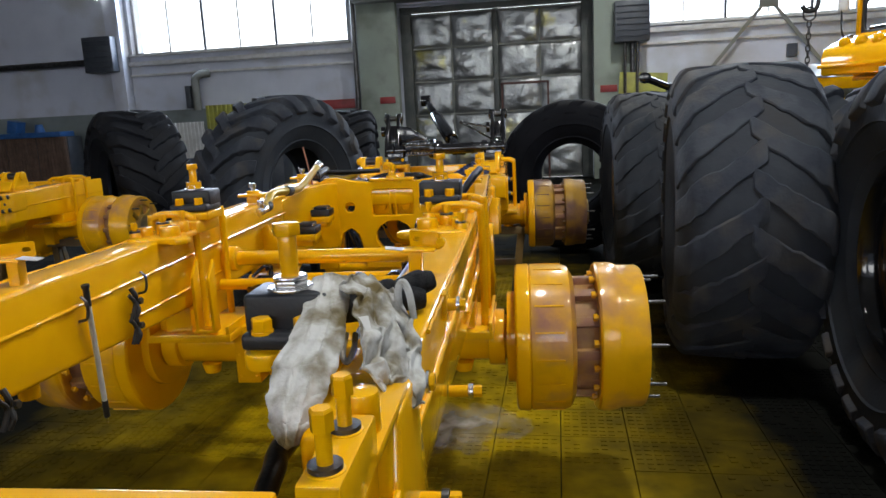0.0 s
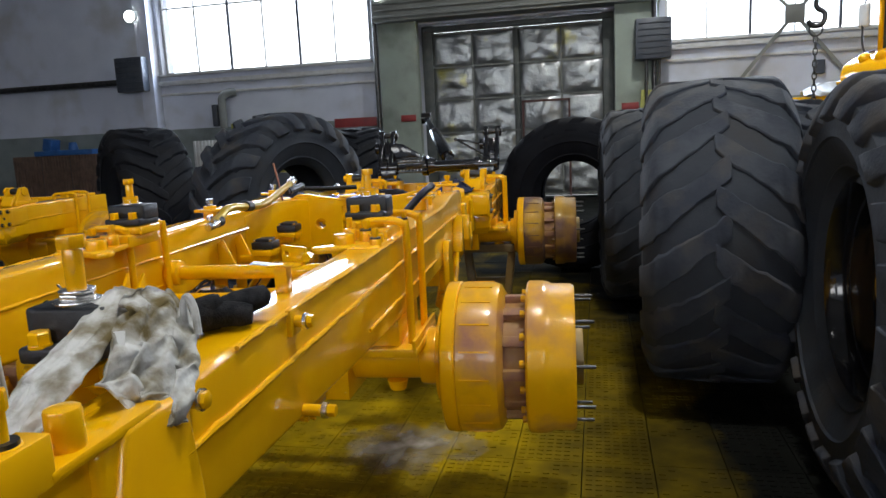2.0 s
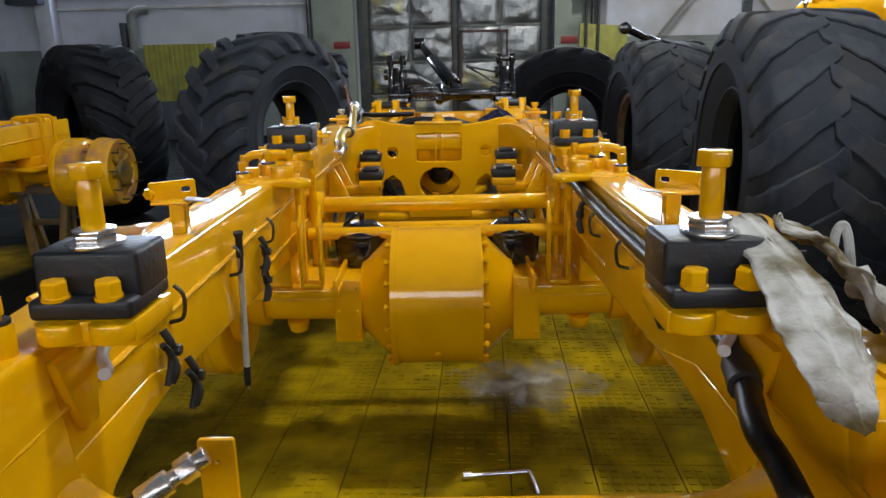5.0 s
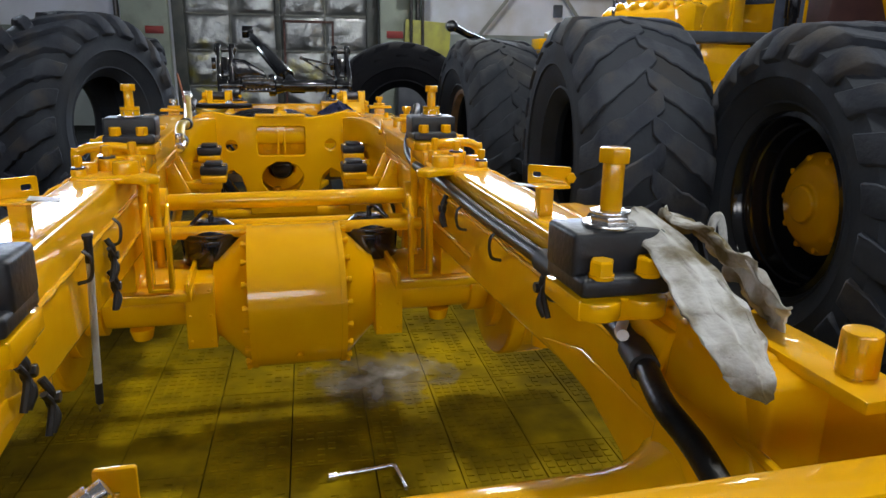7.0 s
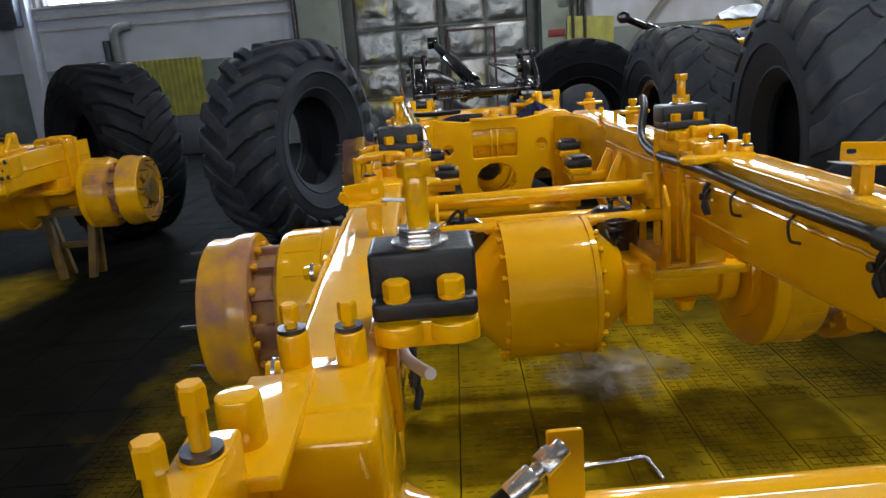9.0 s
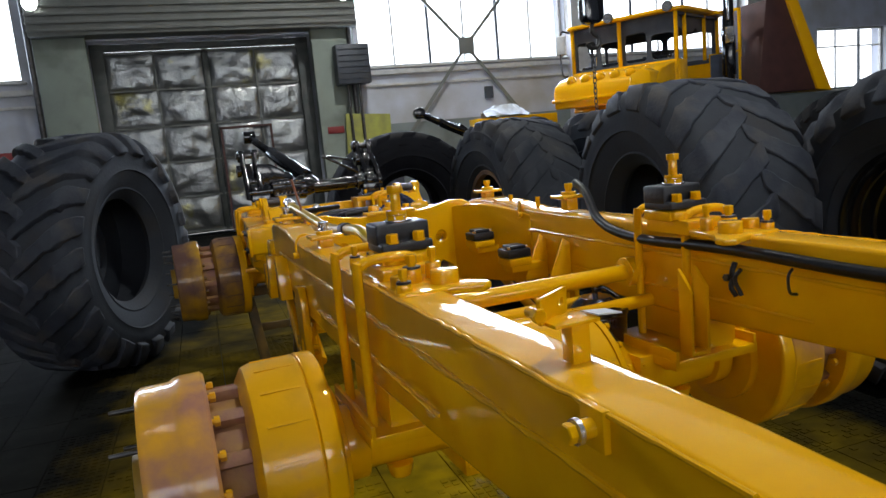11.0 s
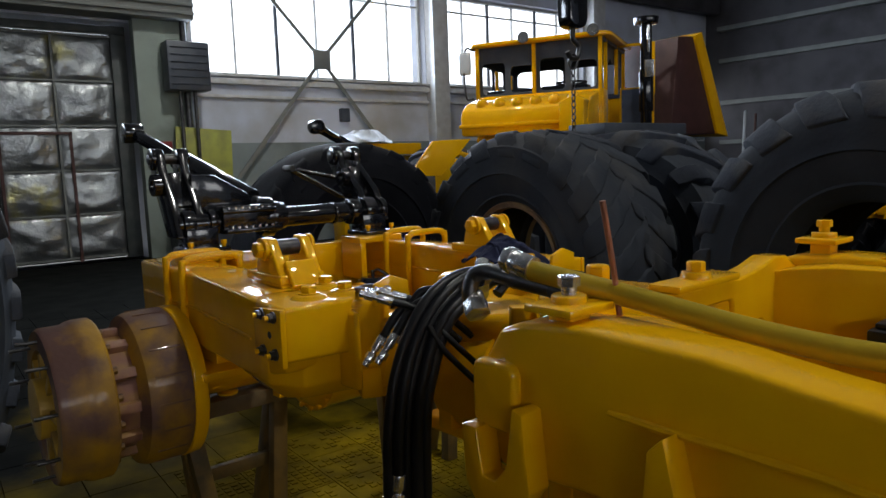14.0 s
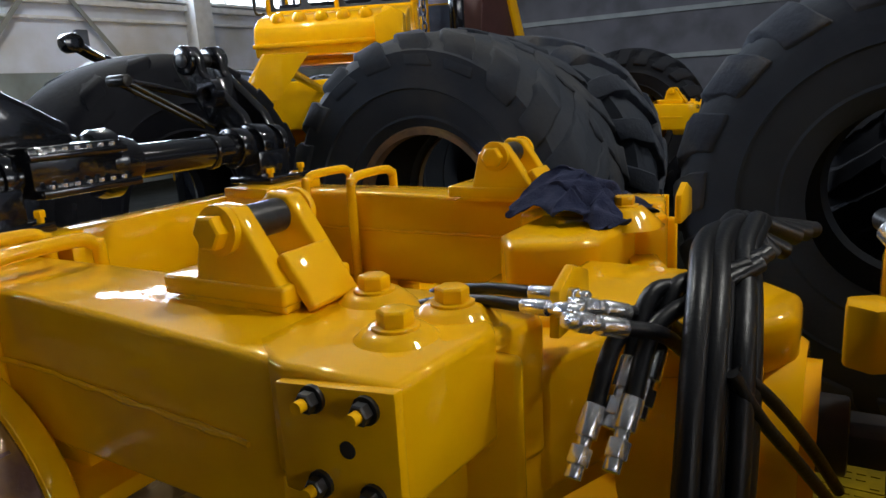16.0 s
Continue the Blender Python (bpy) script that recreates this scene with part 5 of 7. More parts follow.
def rear_half(m, name_label, coat, widths=(0.645, 0.56)):
    h = thing("chassis_half_frame", m, name_label, "chassis", "tractor half frames")
    for sg in (-1, 1):
        w = widths[0] if sg < 0 else widths[1]
        far = min(w - 0.012, 0.60)
        beam_mesh(sg, [(2.20, 0.36, w - 0.014, 0.86, 1.03), (2.40, 0.40, w - 0.012, 0.81, 1.045), (2.90, 0.41, far, 0.80, 1.055), (3.50, 0.41, far, 0.80, 1.055)], "side_beam", h)
        weld(h, [(sg * (w - 0.010), 2.40, 0.925), (sg * (far + 0.004), 2.90, 0.935), (sg * (far + 0.002), 3.45, 0.935)], 0.005)
        weld(h, [(sg * 0.402, 2.45, 0.95), (sg * 0.408, 3.4, 0.95)], 0.004)
        # lug with a pin
        s = Shape()
        for q in (-0.055, 0.055):
            s.prism([(-0.13, -0.01), (0.10, -0.01), (0.09, 0.03), (0.045, 0.10), (0.02, 0.135), (-0.02, 0.14), (-0.05, 0.11), (-0.07, 0.03)],
                    Matrix.Translation((sg * 0.44 + q, 2.53, 1.055)) @ Matrix.Scale(-1, 4, (0, 1, 0)) @ VZ, 0.035)
        s.box((sg * 0.44, 2.55, 1.07), (0.15, 0.24, 0.03)).box((sg * 0.44, 2.43, 1.085), (0.10, 0.02, 0.09), (-35, 0, 0))
        lug = part("lug", s, YELLOW, h, bevel=0.006, segs=3)
        part("pin", Shape().cyl((sg * 0.44 - 0.05, 2.53, 1.16), (sg * 0.44 + 0.05, 2.53, 1.16), 0.026, seg=24), DARK_STEEL, lug, "bare steel pin")
        for q in (-1, 1):
            x = sg * 0.44 + q * 0.073
            s = Shape().cyl((x, 2.53, 1.16), (x + q * 0.012, 2.53, 1.16), 0.036, seg=28)
            if q < 0:
                s.hexbolt((x - 0.012, 2.53, 1.16), (-1, 0, 0), 0.026, 0.001, 0.02)
            part("pin_head", s, YELLOW, lug, bevel=0.002)
        for v in (3.0, 3.165):
            u_bolt(h, sg * 0.50, v, 0.108, 0.725, 1.10)
        s = Shape().box((sg * 0.48, 3.08, 0.715), (0.30, 0.58, 0.03)).box((sg * 0.49, 3.08, 0.765), (0.12, 0.38, 0.08))
        part("spring_plate", s, YELLOW, h, bevel=0.004)
        # seat of the hitch
        s = Shape().box((sg * 0.40, 3.30, 1.065), (0.24, 0.17, 0.03)).box((sg * 0.30, 3.30, 0.97), (0.03, 0.17, 0.17)).box((sg * 0.345, 3.375, 0.97), (0.09, 0.02, 0.17)).box((sg * 0.345, 3.30, 0.89), (0.10, 0.17, 0.02))
        part("hitch_seat", s, YELLOW, h, bevel=0.005)
        # rough casting that carries the swivel: a proud corner block over a chamfered lip
        flip = Matrix.Scale(-sg, 4, (1, 0, 0))
        plan = [(-w, 2.33), (-w - 0.004, 2.165), (-0.46, 2.145), (-0.43, 2.16), (-0.38, 2.42), (-0.55, 2.50)]
        part("corner_block", Shape().prism(plan, Matrix.Translation((0, 0, 0.97)) @ flip, 0.15), YELLOW, h, bevel=0.012, segs=3)
        web = [(-0.47, 2.42), (-0.455, 2.15), (-0.37, 2.118), (-0.32, 2.15), (-0.30, 2.30), (-0.31, 2.45)]
        wing = [(-0.36, 2.26), (-0.38, 2.118), (-0.25, 2.065), (-0.19, 2.10), (-0.20, 2.20)] if sg < 0 else [(-0.46, 2.40), (-0.46, 2.17), (-0.10, 2.19), (-0.05, 2.24), (-0.01, 2.34), (-0.10, 2.40)]
        part("casting_wing", Shape().prism(wing, Matrix.Translation((0, 0, 0.875 if sg < 0 else 0.965)) @ flip, 0.20 if sg < 0 else 0.13), YELLOW, h, bevel=0.016, segs=3)
        part("corner_casting", Shape().prism(web, Matrix.Translation((0, 0, 0.935)) @ flip, 0.20), YELLOW, h, bevel=0.014, segs=3)
        part("casting_rib", Shape().prism([(-0.47, 2.20), (-0.462, 2.115), (-0.442, 2.115), (-0.43, 2.20)], Matrix.Translation((0, 0, 0.90)) @ flip, 0.22), YELLOW, h, bevel=0.010, segs=3)
        s = Shape()
        vs = []
        for z, k in ((0.90, 0.0), (0.81, 0.0), (0.758, 0.05)):
            lip = [(-w + 0.02 + k, 2.50), (-w + 0.01 + k, 2.30), (-0.575 + k * 0.6, 2.205 + k), (-0.43, 2.185 + k), (-0.36, 2.16 + k), (-0.27 - k, 2.11 + k), (-0.22 - k, 2.14 + k), (-0.26, 2.26), (-0.31, 2.36), (-0.34, 2.50)]
            vs += [flip @ Vector((a, b, z)) for a, b in lip]
        n = len(lip)
        s.add(vs, [tuple(range(n)), tuple(reversed(range(2 * n, 3 * n)))] + [(k + c, k + (c + 1) % n, k + n + (c + 1) % n, k + n + c) for k in (0, n) for c in range(n)])
        part("casting_lip", s, YELLOW, h, bevel=0.008, segs=2)
        s = Shape().prism([(-0.075, -0.082), (0.085, -0.068), (0.085, 0.062), (-0.075, 0.075)], Matrix.Translation((sg * (w + 0.006), 2.235, 0.968)) @ VZ, 0.016)
        pl = part("side_plate", s, YELLOW, h, bevel=0.003)
        for dv, dz in ((0.03, 0.045), (-0.04, 0.045), (0.03, -0.055), (-0.04, -0.055)):
            a = w + 0.013
            part("nut", Shape().cyl((sg * a, 2.235 + dv, 0.975 + dz), (sg * (a + 0.006), 2.235 + dv, 0.975 + dz), 0.016, seg=16)
                 .hexbolt((sg * (a + 0.006), 2.235 + dv, 0.975 + dz), (sg, 0, 0), 0.0125, 0.001, 0.012), DARK_STEEL, pl, "dark washer and nut")
            part("bolt_end", Shape().cyl((sg * (a + 0.018), 2.235 + dv, 0.975 + dz), (sg * (a + 0.030), 2.235 + dv, 0.975 + dz), 0.0075, seg=10), YELLOW, pl)
        # no real hole: a flat black disc stands for the shade inside it
        part("plate_hole", Shape().cyl((sg * (w + 0.0135), 2.225, 0.968), (sg * (w + 0.0155), 2.225, 0.968), 0.010, seg=16), RUBBER_TAPE, pl, "black disc painted as the shade inside an empty bolt hole")
        for du, dv in ((0.405, 2.36), (0.42, 2.225), (0.525, 2.245)) if sg < 0 else ((0.315, 2.20),):
            s = Shape().lathe((sg * du, dv, 1.015), (0, 0, 1), [(0.0, 0.085), (0.018, 0.066), (0.036, 0.046), (0.042, 0.038), (0.042, 0.0)], 28)
            b = part("boss", s, YELLOW, h)
            part("bolt", Shape().cyl((sg * du, dv, 1.056), (sg * du, dv, 1.061), 0.03, seg=24).hexbolt((sg * du, dv, 1.060), (0, 0, 1), 0.023, 0.001, 0.02), YELLOW, b, bevel=0.001)
        s = Shape().prism([(-0.06, -0.03), (0.06, -0.03), (0.055, 0.03), (0.0, 0.05), (-0.055, 0.03)], Matrix.Translation((sg * 0.36, 2.085, 1.055)) @ UZ, 0.014)
        part("hose_clamp", s, YELLOW, h, bevel=0.003)
    # swivel between the halves
    s = Shape().prism([(-0.26, 0.32), (-0.24, 0.10), (-0.19, -0.02), (-0.13, -0.07), (-0.02, -0.07), (0.04, -0.02), (0.08, 0.06), (0.10, 0.32)], Matrix.Translation((0, 1.90, 0.95)), 0.085)
    part("upper_flange", s, YELLOW, h, bevel=0.02, segs=3)
    s = Shape().prism([(-0.20, 0.28), (-0.19, 0.10), (-0.17, 0.0), (-0.13, -0.09), (-0.02, -0.09), (0.06, -0.02), (0.16, 0.08), (0.24, 0.28)], Matrix.Translation((0, 1.90, 0.625)), 0.045)
    part("lower_flange", s, YELLOW, h, bevel=0.014, segs=3)
    s = Shape().cyl((-0.07, 1.87, 0.50), (-0.07, 1.87, 0.603), 0.085, seg=36).cyl((-0.07, 1.87, 0.46), (-0.07, 1.87, 0.50), 0.10, seg=36)
    part("lower_hub", s, YELLOW, h, bevel=0.006)
    for q in (-1, 1):
        part("swivel_cheek", Shape().box((q * 0.25 - 0.03, 2.12, 0.85), (0.30, 0.07, 0.20), (0, 0, q * 24)), YELLOW, h, bevel=0.01)
    part("swivel_body", Shape().box((-0.06, 2.03, 0.80), (0.34, 0.06, 0.32)), YELLOW, h, bevel=0.01, segs=2)
    s = Shape().lathe((-0.07, 1.82, 0.79), (0, 1, 0), [(0.0, 0.075), (0.0, 0.135), (0.02, 0.15), (0.05, 0.155), (0.05, 0.175), (0.10, 0.185), (0.24, 0.185), (0.24, 0.075), (0.0, 0.075)], 48)
    s.lathe((-0.07, 1.80, 0.79), (0, 1, 0), [(0.0, 0.085), (0.0, 0.11), (0.03, 0.11)], 40)
    part("swivel_ring", s, YELLOW, h)
    part("drive_yoke", Shape().cyl((-0.07, 1.76, 0.79), (-0.07, 2.1, 0.79), 0.06, seg=28).box((-0.07, 1.745, 0.79), (0.09, 0.07, 0.05)), RUBBER_TAPE, h, "black drive shaft end", bevel=0.006)
    part("cross_member", Shape().box((0, 3.44, 0.94), (0.80, 0.08, 0.22)), YELLOW, h, bevel=0.006)
    part("floor_plate", Shape().box((0, 2.45, 0.84), (0.80, 0.2, 0.03)), YELLOW, h, bevel=0.006)
    part("end_tube", Shape().cyl((-0.39, 3.50, 1.0), (0.39, 3.50, 1.0), 0.03, seg=24), YELLOW, h, bevel=0.006)
    axle(h, 3.08, 0.05, 0.04, 0.035, coat)
    return h


front_half()
rear_half(REAR, "freshly painted yellow rear half frame with lugs and axle", PRIMER_DUST)
rear_half(pose(-4.52, 2.56, 0, 0, 0, 2.0), "yellow rear half frame on wooden stands beside tyres", YELLOW_DUST)
rear_half(pose(5.45, 3.75, 0, 0, 0, 2.0), "yellow rear half frame behind the stored tyres", YELLOW_DUST)

# ---- stands under the frames ----
def trestle(m, h, label):
    o = thing("trestle", m, label, "trestle", "trestles")
    part("top_board", Shape().box((0, 0, h - 0.04), (0.46, 0.16, 0.06)), WOOD, o, bevel=0.006)
    for sx in (-1, 1):
        for sy in (-1, 1):
            part("leg", Shape().box((sx * 0.15, sy * 0.05, (h - 0.07) / 2), (0.06, 0.05, h - 0.05), (sy * 6, sx * 7, 0)), TRESTLE_PAINT, o, bevel=0.004)
    part("brace", Shape().box((0, 0, h * 0.45), (0.32, 0.03, 0.05)), TRESTLE_PAINT, o, bevel=0.003)
    return o


base = trestle(AXIS @ pose(-0.36, 3.23, 0), 0.57, "yellow-stained trestle under the rear axle")
copy_thing(base, AXIS @ pose(0.54, 3.23, 0))
copy_thing(base, pose(-4.52, 2.56, 0, 0, 0, 2) @ pose(0.5, 3.08, 0))
copy_thing(base, pose(-4.52, 2.56, 0, 0, 0, 2) @ pose(-0.4, 3.08, 0))
copy_thing(base, AXIS @ pose(0.0, -2.1, 0))

# ---- three-point hitch, black, on the rear of the frame ----
def hitch():
    o = thing("three_point_hitch", AXIS @ pose(0.09, 0.35, 0), "gloss black three-point hitch with top link on the rear frame", "hitch")
    part("cross_shaft", Shape().cyl((-0.50, 3.20, 1.19), (0.52, 3.20, 1.19), 0.046, seg=28), BLACK, o, bevel=0.004)
    for u, r, w in ((-0.46, 0.066, 0.05), (-0.36, 0.060, 0.03), (0.235, 0.052, 0.02), (0.34, 0.062, 0.05), (0.42, 0.068, 0.06), (0.50, 0.060, 0.03)):
        part("shaft_collar", Shape().cyl((u - w / 2, 3.20, 1.19), (u + w / 2, 3.20, 1.19), r, seg=28), BLACK, o, bevel=0.005)
    # bolted bearing box with two rows of bolt heads, and the hump beside it
    s = Shape().box((-0.215, 3.19, 1.20), (0.23, 0.13, 0.115)).box((-0.215, 3.17, 1.235), (0.24, 0.12, 0.018)).box((-0.205, 3.15, 1.155), (0.25, 0.12, 0.02))
    box = part("bearing_box", s, BLACK, o, bevel=0.005)
    # the bolts are black; bright zinc puts the glints on their heads into colour
    for k in range(7):
        for z, v in ((1.244, 3.125), (1.165, 3.10)):
            part("bolt", Shape().hexbolt((-0.305 + 0.03 * k, v, z), (0, 0, 1), 0.0065, 0.001, 0.008), ZINC, box)
    s = Shape().lathe((-0.135, 3.21, 1.195), (1, 0, 0), [(0.0, 0.05), (0.0, 0.078), (0.012, 0.086), (0.05, 0.088), (0.06, 0.07), (0.09, 0.066), (0.115, 0.058), (0.115, 0.04)], 36)
    part("bearing_hump", s, BLACK, o)
    s = Shape().prism([(-0.42, 1.20), (-0.41, 1.395), (-0.31, 1.388), (-0.16, 1.30), (-0.14, 1.22)], Matrix.Translation((0, 3.25, 0)) @ UZ, 0.03)
    part("side_web", s, BLACK, o, bevel=0.006)
    for sg in (-1, 1):
        c = -0.455 if sg < 0 else 0.455
        top = 3.36 if sg < 0 else 3.43
        lean = top - 3.20
        for q in (-0.046, 0.046):
            s = Shape().prism([(-0.06, -0.05), (0.06, -0.05), (0.09 + lean * 0.4, 0.10), (lean + 0.05, 0.235), (lean + 0.045, 0.29), (lean + 0.02, 0.315), (lean - 0.025, 0.315), (lean - 0.05, 0.285), (lean - 0.06, 0.23), (lean * 0.3 - 0.05, 0.10)],
                              Matrix.Translation((c + q, 3.20, 1.19)) @ VZ, 0.036)
            part("lift_arm", s, BLACK, o, bevel=0.008, segs=3)
        for q in (-0.066, 0.066):
            part("arm_disc", Shape().cyl((c + q - 0.010, top, 1.462), (c + q + 0.010, top, 1.462), 0.046, seg=32), BLACK, o, bevel=0.006)
        part("arm_pin", Shape().cyl((c - 0.085, top, 1.462), (c + 0.085, top, 1.462), 0.022, seg=24), DARK_STEEL, o, "bare steel arm pin", bevel=0.003)
        part("arm_brace", Shape().box((c, 3.20 + lean * 0.55, 1.33), (0.06, 0.03, 0.15), (-18, 0, 0)), BLACK, o, bevel=0.005)
        part("arm_ring", Shape().lathe((c - 0.10, 3.22 + lean * 0.4, 1.355), (1, 0, 0), [(0.0, 0.02), (0.0, 0.045), (0.03, 0.045), (0.03, 0.02)], 28), BLACK, o)
        s = Shape().box((sg * 0.42, 3.18, 1.125), (0.13, 0.11, 0.10)).box((sg * 0.42, 3.15, 1.09), (0.18, 0.17, 0.022))
        seat = part("bearing_cap", s, BLACK, o, bevel=0.005)
        for q in (-0.045, 0.045):
            part("bolt", Shape().hexbolt((sg * 0.42 + q * 1.5, 3.085, 1.10), (0, 0, 1), 0.013, 0.012, 0.016), YELLOW, seat)
    # forked stay on one arm: two pairs of flat bars that meet at a pin
    tip = Vector((0.135, 3.42, 1.405))
    for end, q in (((0.40, 3.40, 1.350), -0.022), ((0.40, 3.40, 1.350), 0.022), ((0.39, 3.36, 1.255), -0.022), ((0.39, 3.36, 1.255), 0.022)):
        d = Vector((0, q, 0))
        part("stay_bar", Shape().tube([tip + d, tip.lerp(Vector(end), 0.5) + d, Vector(end) + d], 0.0085, seg=10), BLACK, o)
    part("stay_pin", Shape().cyl(tip - Vector((0, 0.04, 0)), tip + Vector((0, 0.04, 0)), 0.016, seg=18), DARK_STEEL, o, "bare steel stay pin", bevel=0.002)
    # top link: turnbuckle that leans away over the rear
    a, b = Vector((0.10, 3.44, 1.16)), Vector((-0.295, 4.37, 1.626))
    d = (b - a).normalized()
    s = Shape().cyl(a, a + d * 0.25, 0.04, seg=20).cyl(a + d * 0.22, a + d * 0.75, 0.062, 0.056, seg=24).cyl(a + d * 0.75, b, 0.034, seg=20).cyl(b - Vector((0.05, 0, 0)), b + Vector((0.05, 0, 0)), 0.055, seg=28)
    s.cyl(a - Vector((0.06, 0, 0)), a + Vector((0.06, 0, 0)), 0.04, seg=24)
    part("top_link", s, BLACK, o, "gloss black adjustable top link", bevel=0.004)


hitch()


# ---- hoses and pipes on the chassis ----
def hose(points, r, label, ends=(), sleeve=ZINC):
    o = thing("hose", AXIS, label, "hose", "hydraulic hoses")
    part("rubber", Shape().tube(points, r, seg=12, steps=8), HOSE, o)
    for e in ends:
        p, q = (Vector(points[0]), Vector(points[1])) if e == 0 else (Vector(points[-1]), Vector(points[-2]))
        d = (p - q).normalized()
        s = Shape().cyl(p - d * 0.010, p + d * 0.030, r * 1.2, seg=18).cyl(p + d * 0.030, p + d * 0.042, r * 0.8, seg=14).cyl(p + d * 0.042, p + d * 0.064, r * 1.3, seg=6).cyl(p + d * 0.064, p + d * 0.08, r * 0.95, seg=14)
        part("fitting", s, sleeve, o, "bright crimped steel fitting", bevel=0.0015)
    return o


for k, (a, d, low) in enumerate(((-0.026, 0.004, 0.56), (0.0, 0.0, 0.62), (0.022, 0.014, 0.50), (0.046, 0.002, 0.40), (0.068, 0.012, 0.38), (0.036, 0.036, 0.70), (0.066, 0.044, 0.46))):
    x, y = 0.8 * a + 0.4 * d, -0.6 * a + 0.8 * d
    hose([(0.30 - 0.06 * k, 1.985 + 0.012 * k, 1.040 + 0.006 * (k % 3)), (0.17 - 0.03 * k, 2.06, 1.072 + 0.008 * (k % 3)), (0.03 + x, 2.085 + y, 1.094 + 0.006 * (k % 2)), (-0.12 + x, 2.085 + y, 1.098 - 0.2 * a), (-0.235 + x, 2.07 + y, 1.066 - 0.3 * a),
          (-0.325 + x, 2.06 + y, 0.995), (-0.385 + x, 2.055 + y, 0.88), (-0.41 + x, 2.06 + y, 0.74), (-0.415 + x, 2.065 + y, low)], 0.0152, "thick black hydraulic hose draped over the frame joint", (1,) if low > 0.5 else ())
for du, dv, dz in ((0.0, 0.0, 0.0), (0.012, -0.042, 0.012), (0.050, -0.030, 0.045), (0.078, -0.055, 0.05)):
    hose([(-0.16 + du, 2.045 + dv * 0.3, 1.085), (-0.235 + du, 2.13 + dv, 1.06), (-0.305 + du, 2.175 + dv, 1.02 + dz), (-0.366 + du, 2.187 + dv, 0.945 + dz)], 0.0115, "short black hose with bright steel end", (1,))
for du, dv in ((0.0, 0.0), (0.055, 0.012)):
    hose([(-0.29 + du, 2.50 + dv, 0.99), (-0.30 + du, 2.46 + dv, 1.03), (-0.325 + du, 2.36 + dv, 1.055), (-0.352 + du, 2.27 + dv, 1.065)], 0.0085, "thin black hose on the casting", (1,))
    hose([(-0.355 + du, 2.16 + dv, 1.052), (-0.30 + du, 2.125 + dv, 1.03), (-0.235 + du, 2.10 + dv, 0.98), (-0.19 + du, 2.07 + dv, 0.93)], 0.010, "thin black hose from the clamp to the joint", (0,))
hose([(-0.32, 2.04, 1.0), (-0.30, 2.01, 0.94), (-0.24, 1.97, 0.86), (-0.165, 1.935, 0.775)], 0.008, "thin black hose hanging to the hinge")
hose([(-0.30, 2.04, 1.0), (-0.27, 2.0, 0.95), (-0.20, 1.96, 0.865), (-0.135, 1.925, 0.775)], 0.008, "thin black hose hanging to the hinge")
hose([(0.553, 0.70, 1.225), (0.52, 0.58, 1.19), (0.455, 0.40, 1.10), (0.437, 0.17, 1.062), (0.432, -0.228, 1.07), (0.432, -0.64, 1.06), (0.432, -1.0, 1.062), (0.436, -1.22, 1.055), (0.44, -1.34, 1.04),
      (0.422, -1.45, 1.032), (0.395, -1.555, 1.02), (0.397, -1.60, 1.008), (0.398, -1.64, 0.995), (0.40, -1.75, 0.945), (0.405, -1.88, 0.88), (0.41, -2.0, 0.82)], 0.0165, "long black hose clipped along the inside of the beam")
hose([(-0.44, -1.75, 0.80), (-0.40, -1.62, 0.885), (-0.36, -1.57, 0.915), (-0.315, -1.55, 0.94)], 0.013, "black hose end with bright fitting over the cross tube", (1,))

pipe_thing = thing("steel_pipe", AXIS, "yellow chromated steel pipe lying over the beam", "pipe")
part("pipe_body", Shape().tube([(-0.455, 1.56, 1.203), (-0.435, 1.36, 1.176), (-0.417, 1.18, 1.149), (-0.405, 1.04, 1.137), (-0.398, 0.92, 1.14), (-0.39, 0.80, 1.149), (-0.39, 0.67, 1.158), (-0.388, 0.60, 1.153), (-0.385, 0.55, 1.134), (-0.38, 0.50, 1.123), (-0.375, 0.47, 1.115)], 0.019, seg=16, steps=8), GOLD_PIPE, pipe_thing)
part("sleeve", Shape().cyl((-0.39, 0.87, 1.144), (-0.39, 0.81, 1.149), 0.0245, seg=20), RUBBER_TAPE, pipe_thing, "black rubber sleeve")
part("sleeve", Shape().cyl((-0.375, 0.52, 1.116), (-0.375, 0.485, 1.112), 0.023, seg=20), RUBBER_TAPE, pipe_thing, "black rubber sleeve")
part("fitting", Shape().cyl((-0.375, 0.485, 1.112), (-0.375, 0.40, 1.10), 0.021, 0.017, seg=18).cyl((-0.375, 0.43, 1.10), (-0.375, 0.425, 1.15), 0.014, seg=14), ZINC, pipe_thing, "bright steel fitting", bevel=0.002)
part("end_fitting", Shape().cyl((-0.455, 1.555, 1.206), (-0.457, 1.60, 1.216), 0.023, seg=18).cyl((-0.457, 1.60, 1.216), (-0.458, 1.62, 1.22), 0.027, seg=6), ZINC, pipe_thing, "bright steel union nut", bevel=0.002)
part("elbow", Shape().tube([(-0.435, 1.45, 1.165), (-0.435, 1.60, 1.175), (-0.435, 1.69, 1.185), (-0.445, 1.725, 1.175), (-0.455, 1.73, 1.145), (-0.456, 1.725, 1.125)], 0.017, seg=14), DARK_STEEL, pipe_thing, "dark steel elbow")
part("collar", Shape().cyl((-0.434, 1.47, 1.167), (-0.434, 1.52, 1.17), 0.023, seg=18), RUBBER_TAPE, pipe_thing, "black rubber collar")
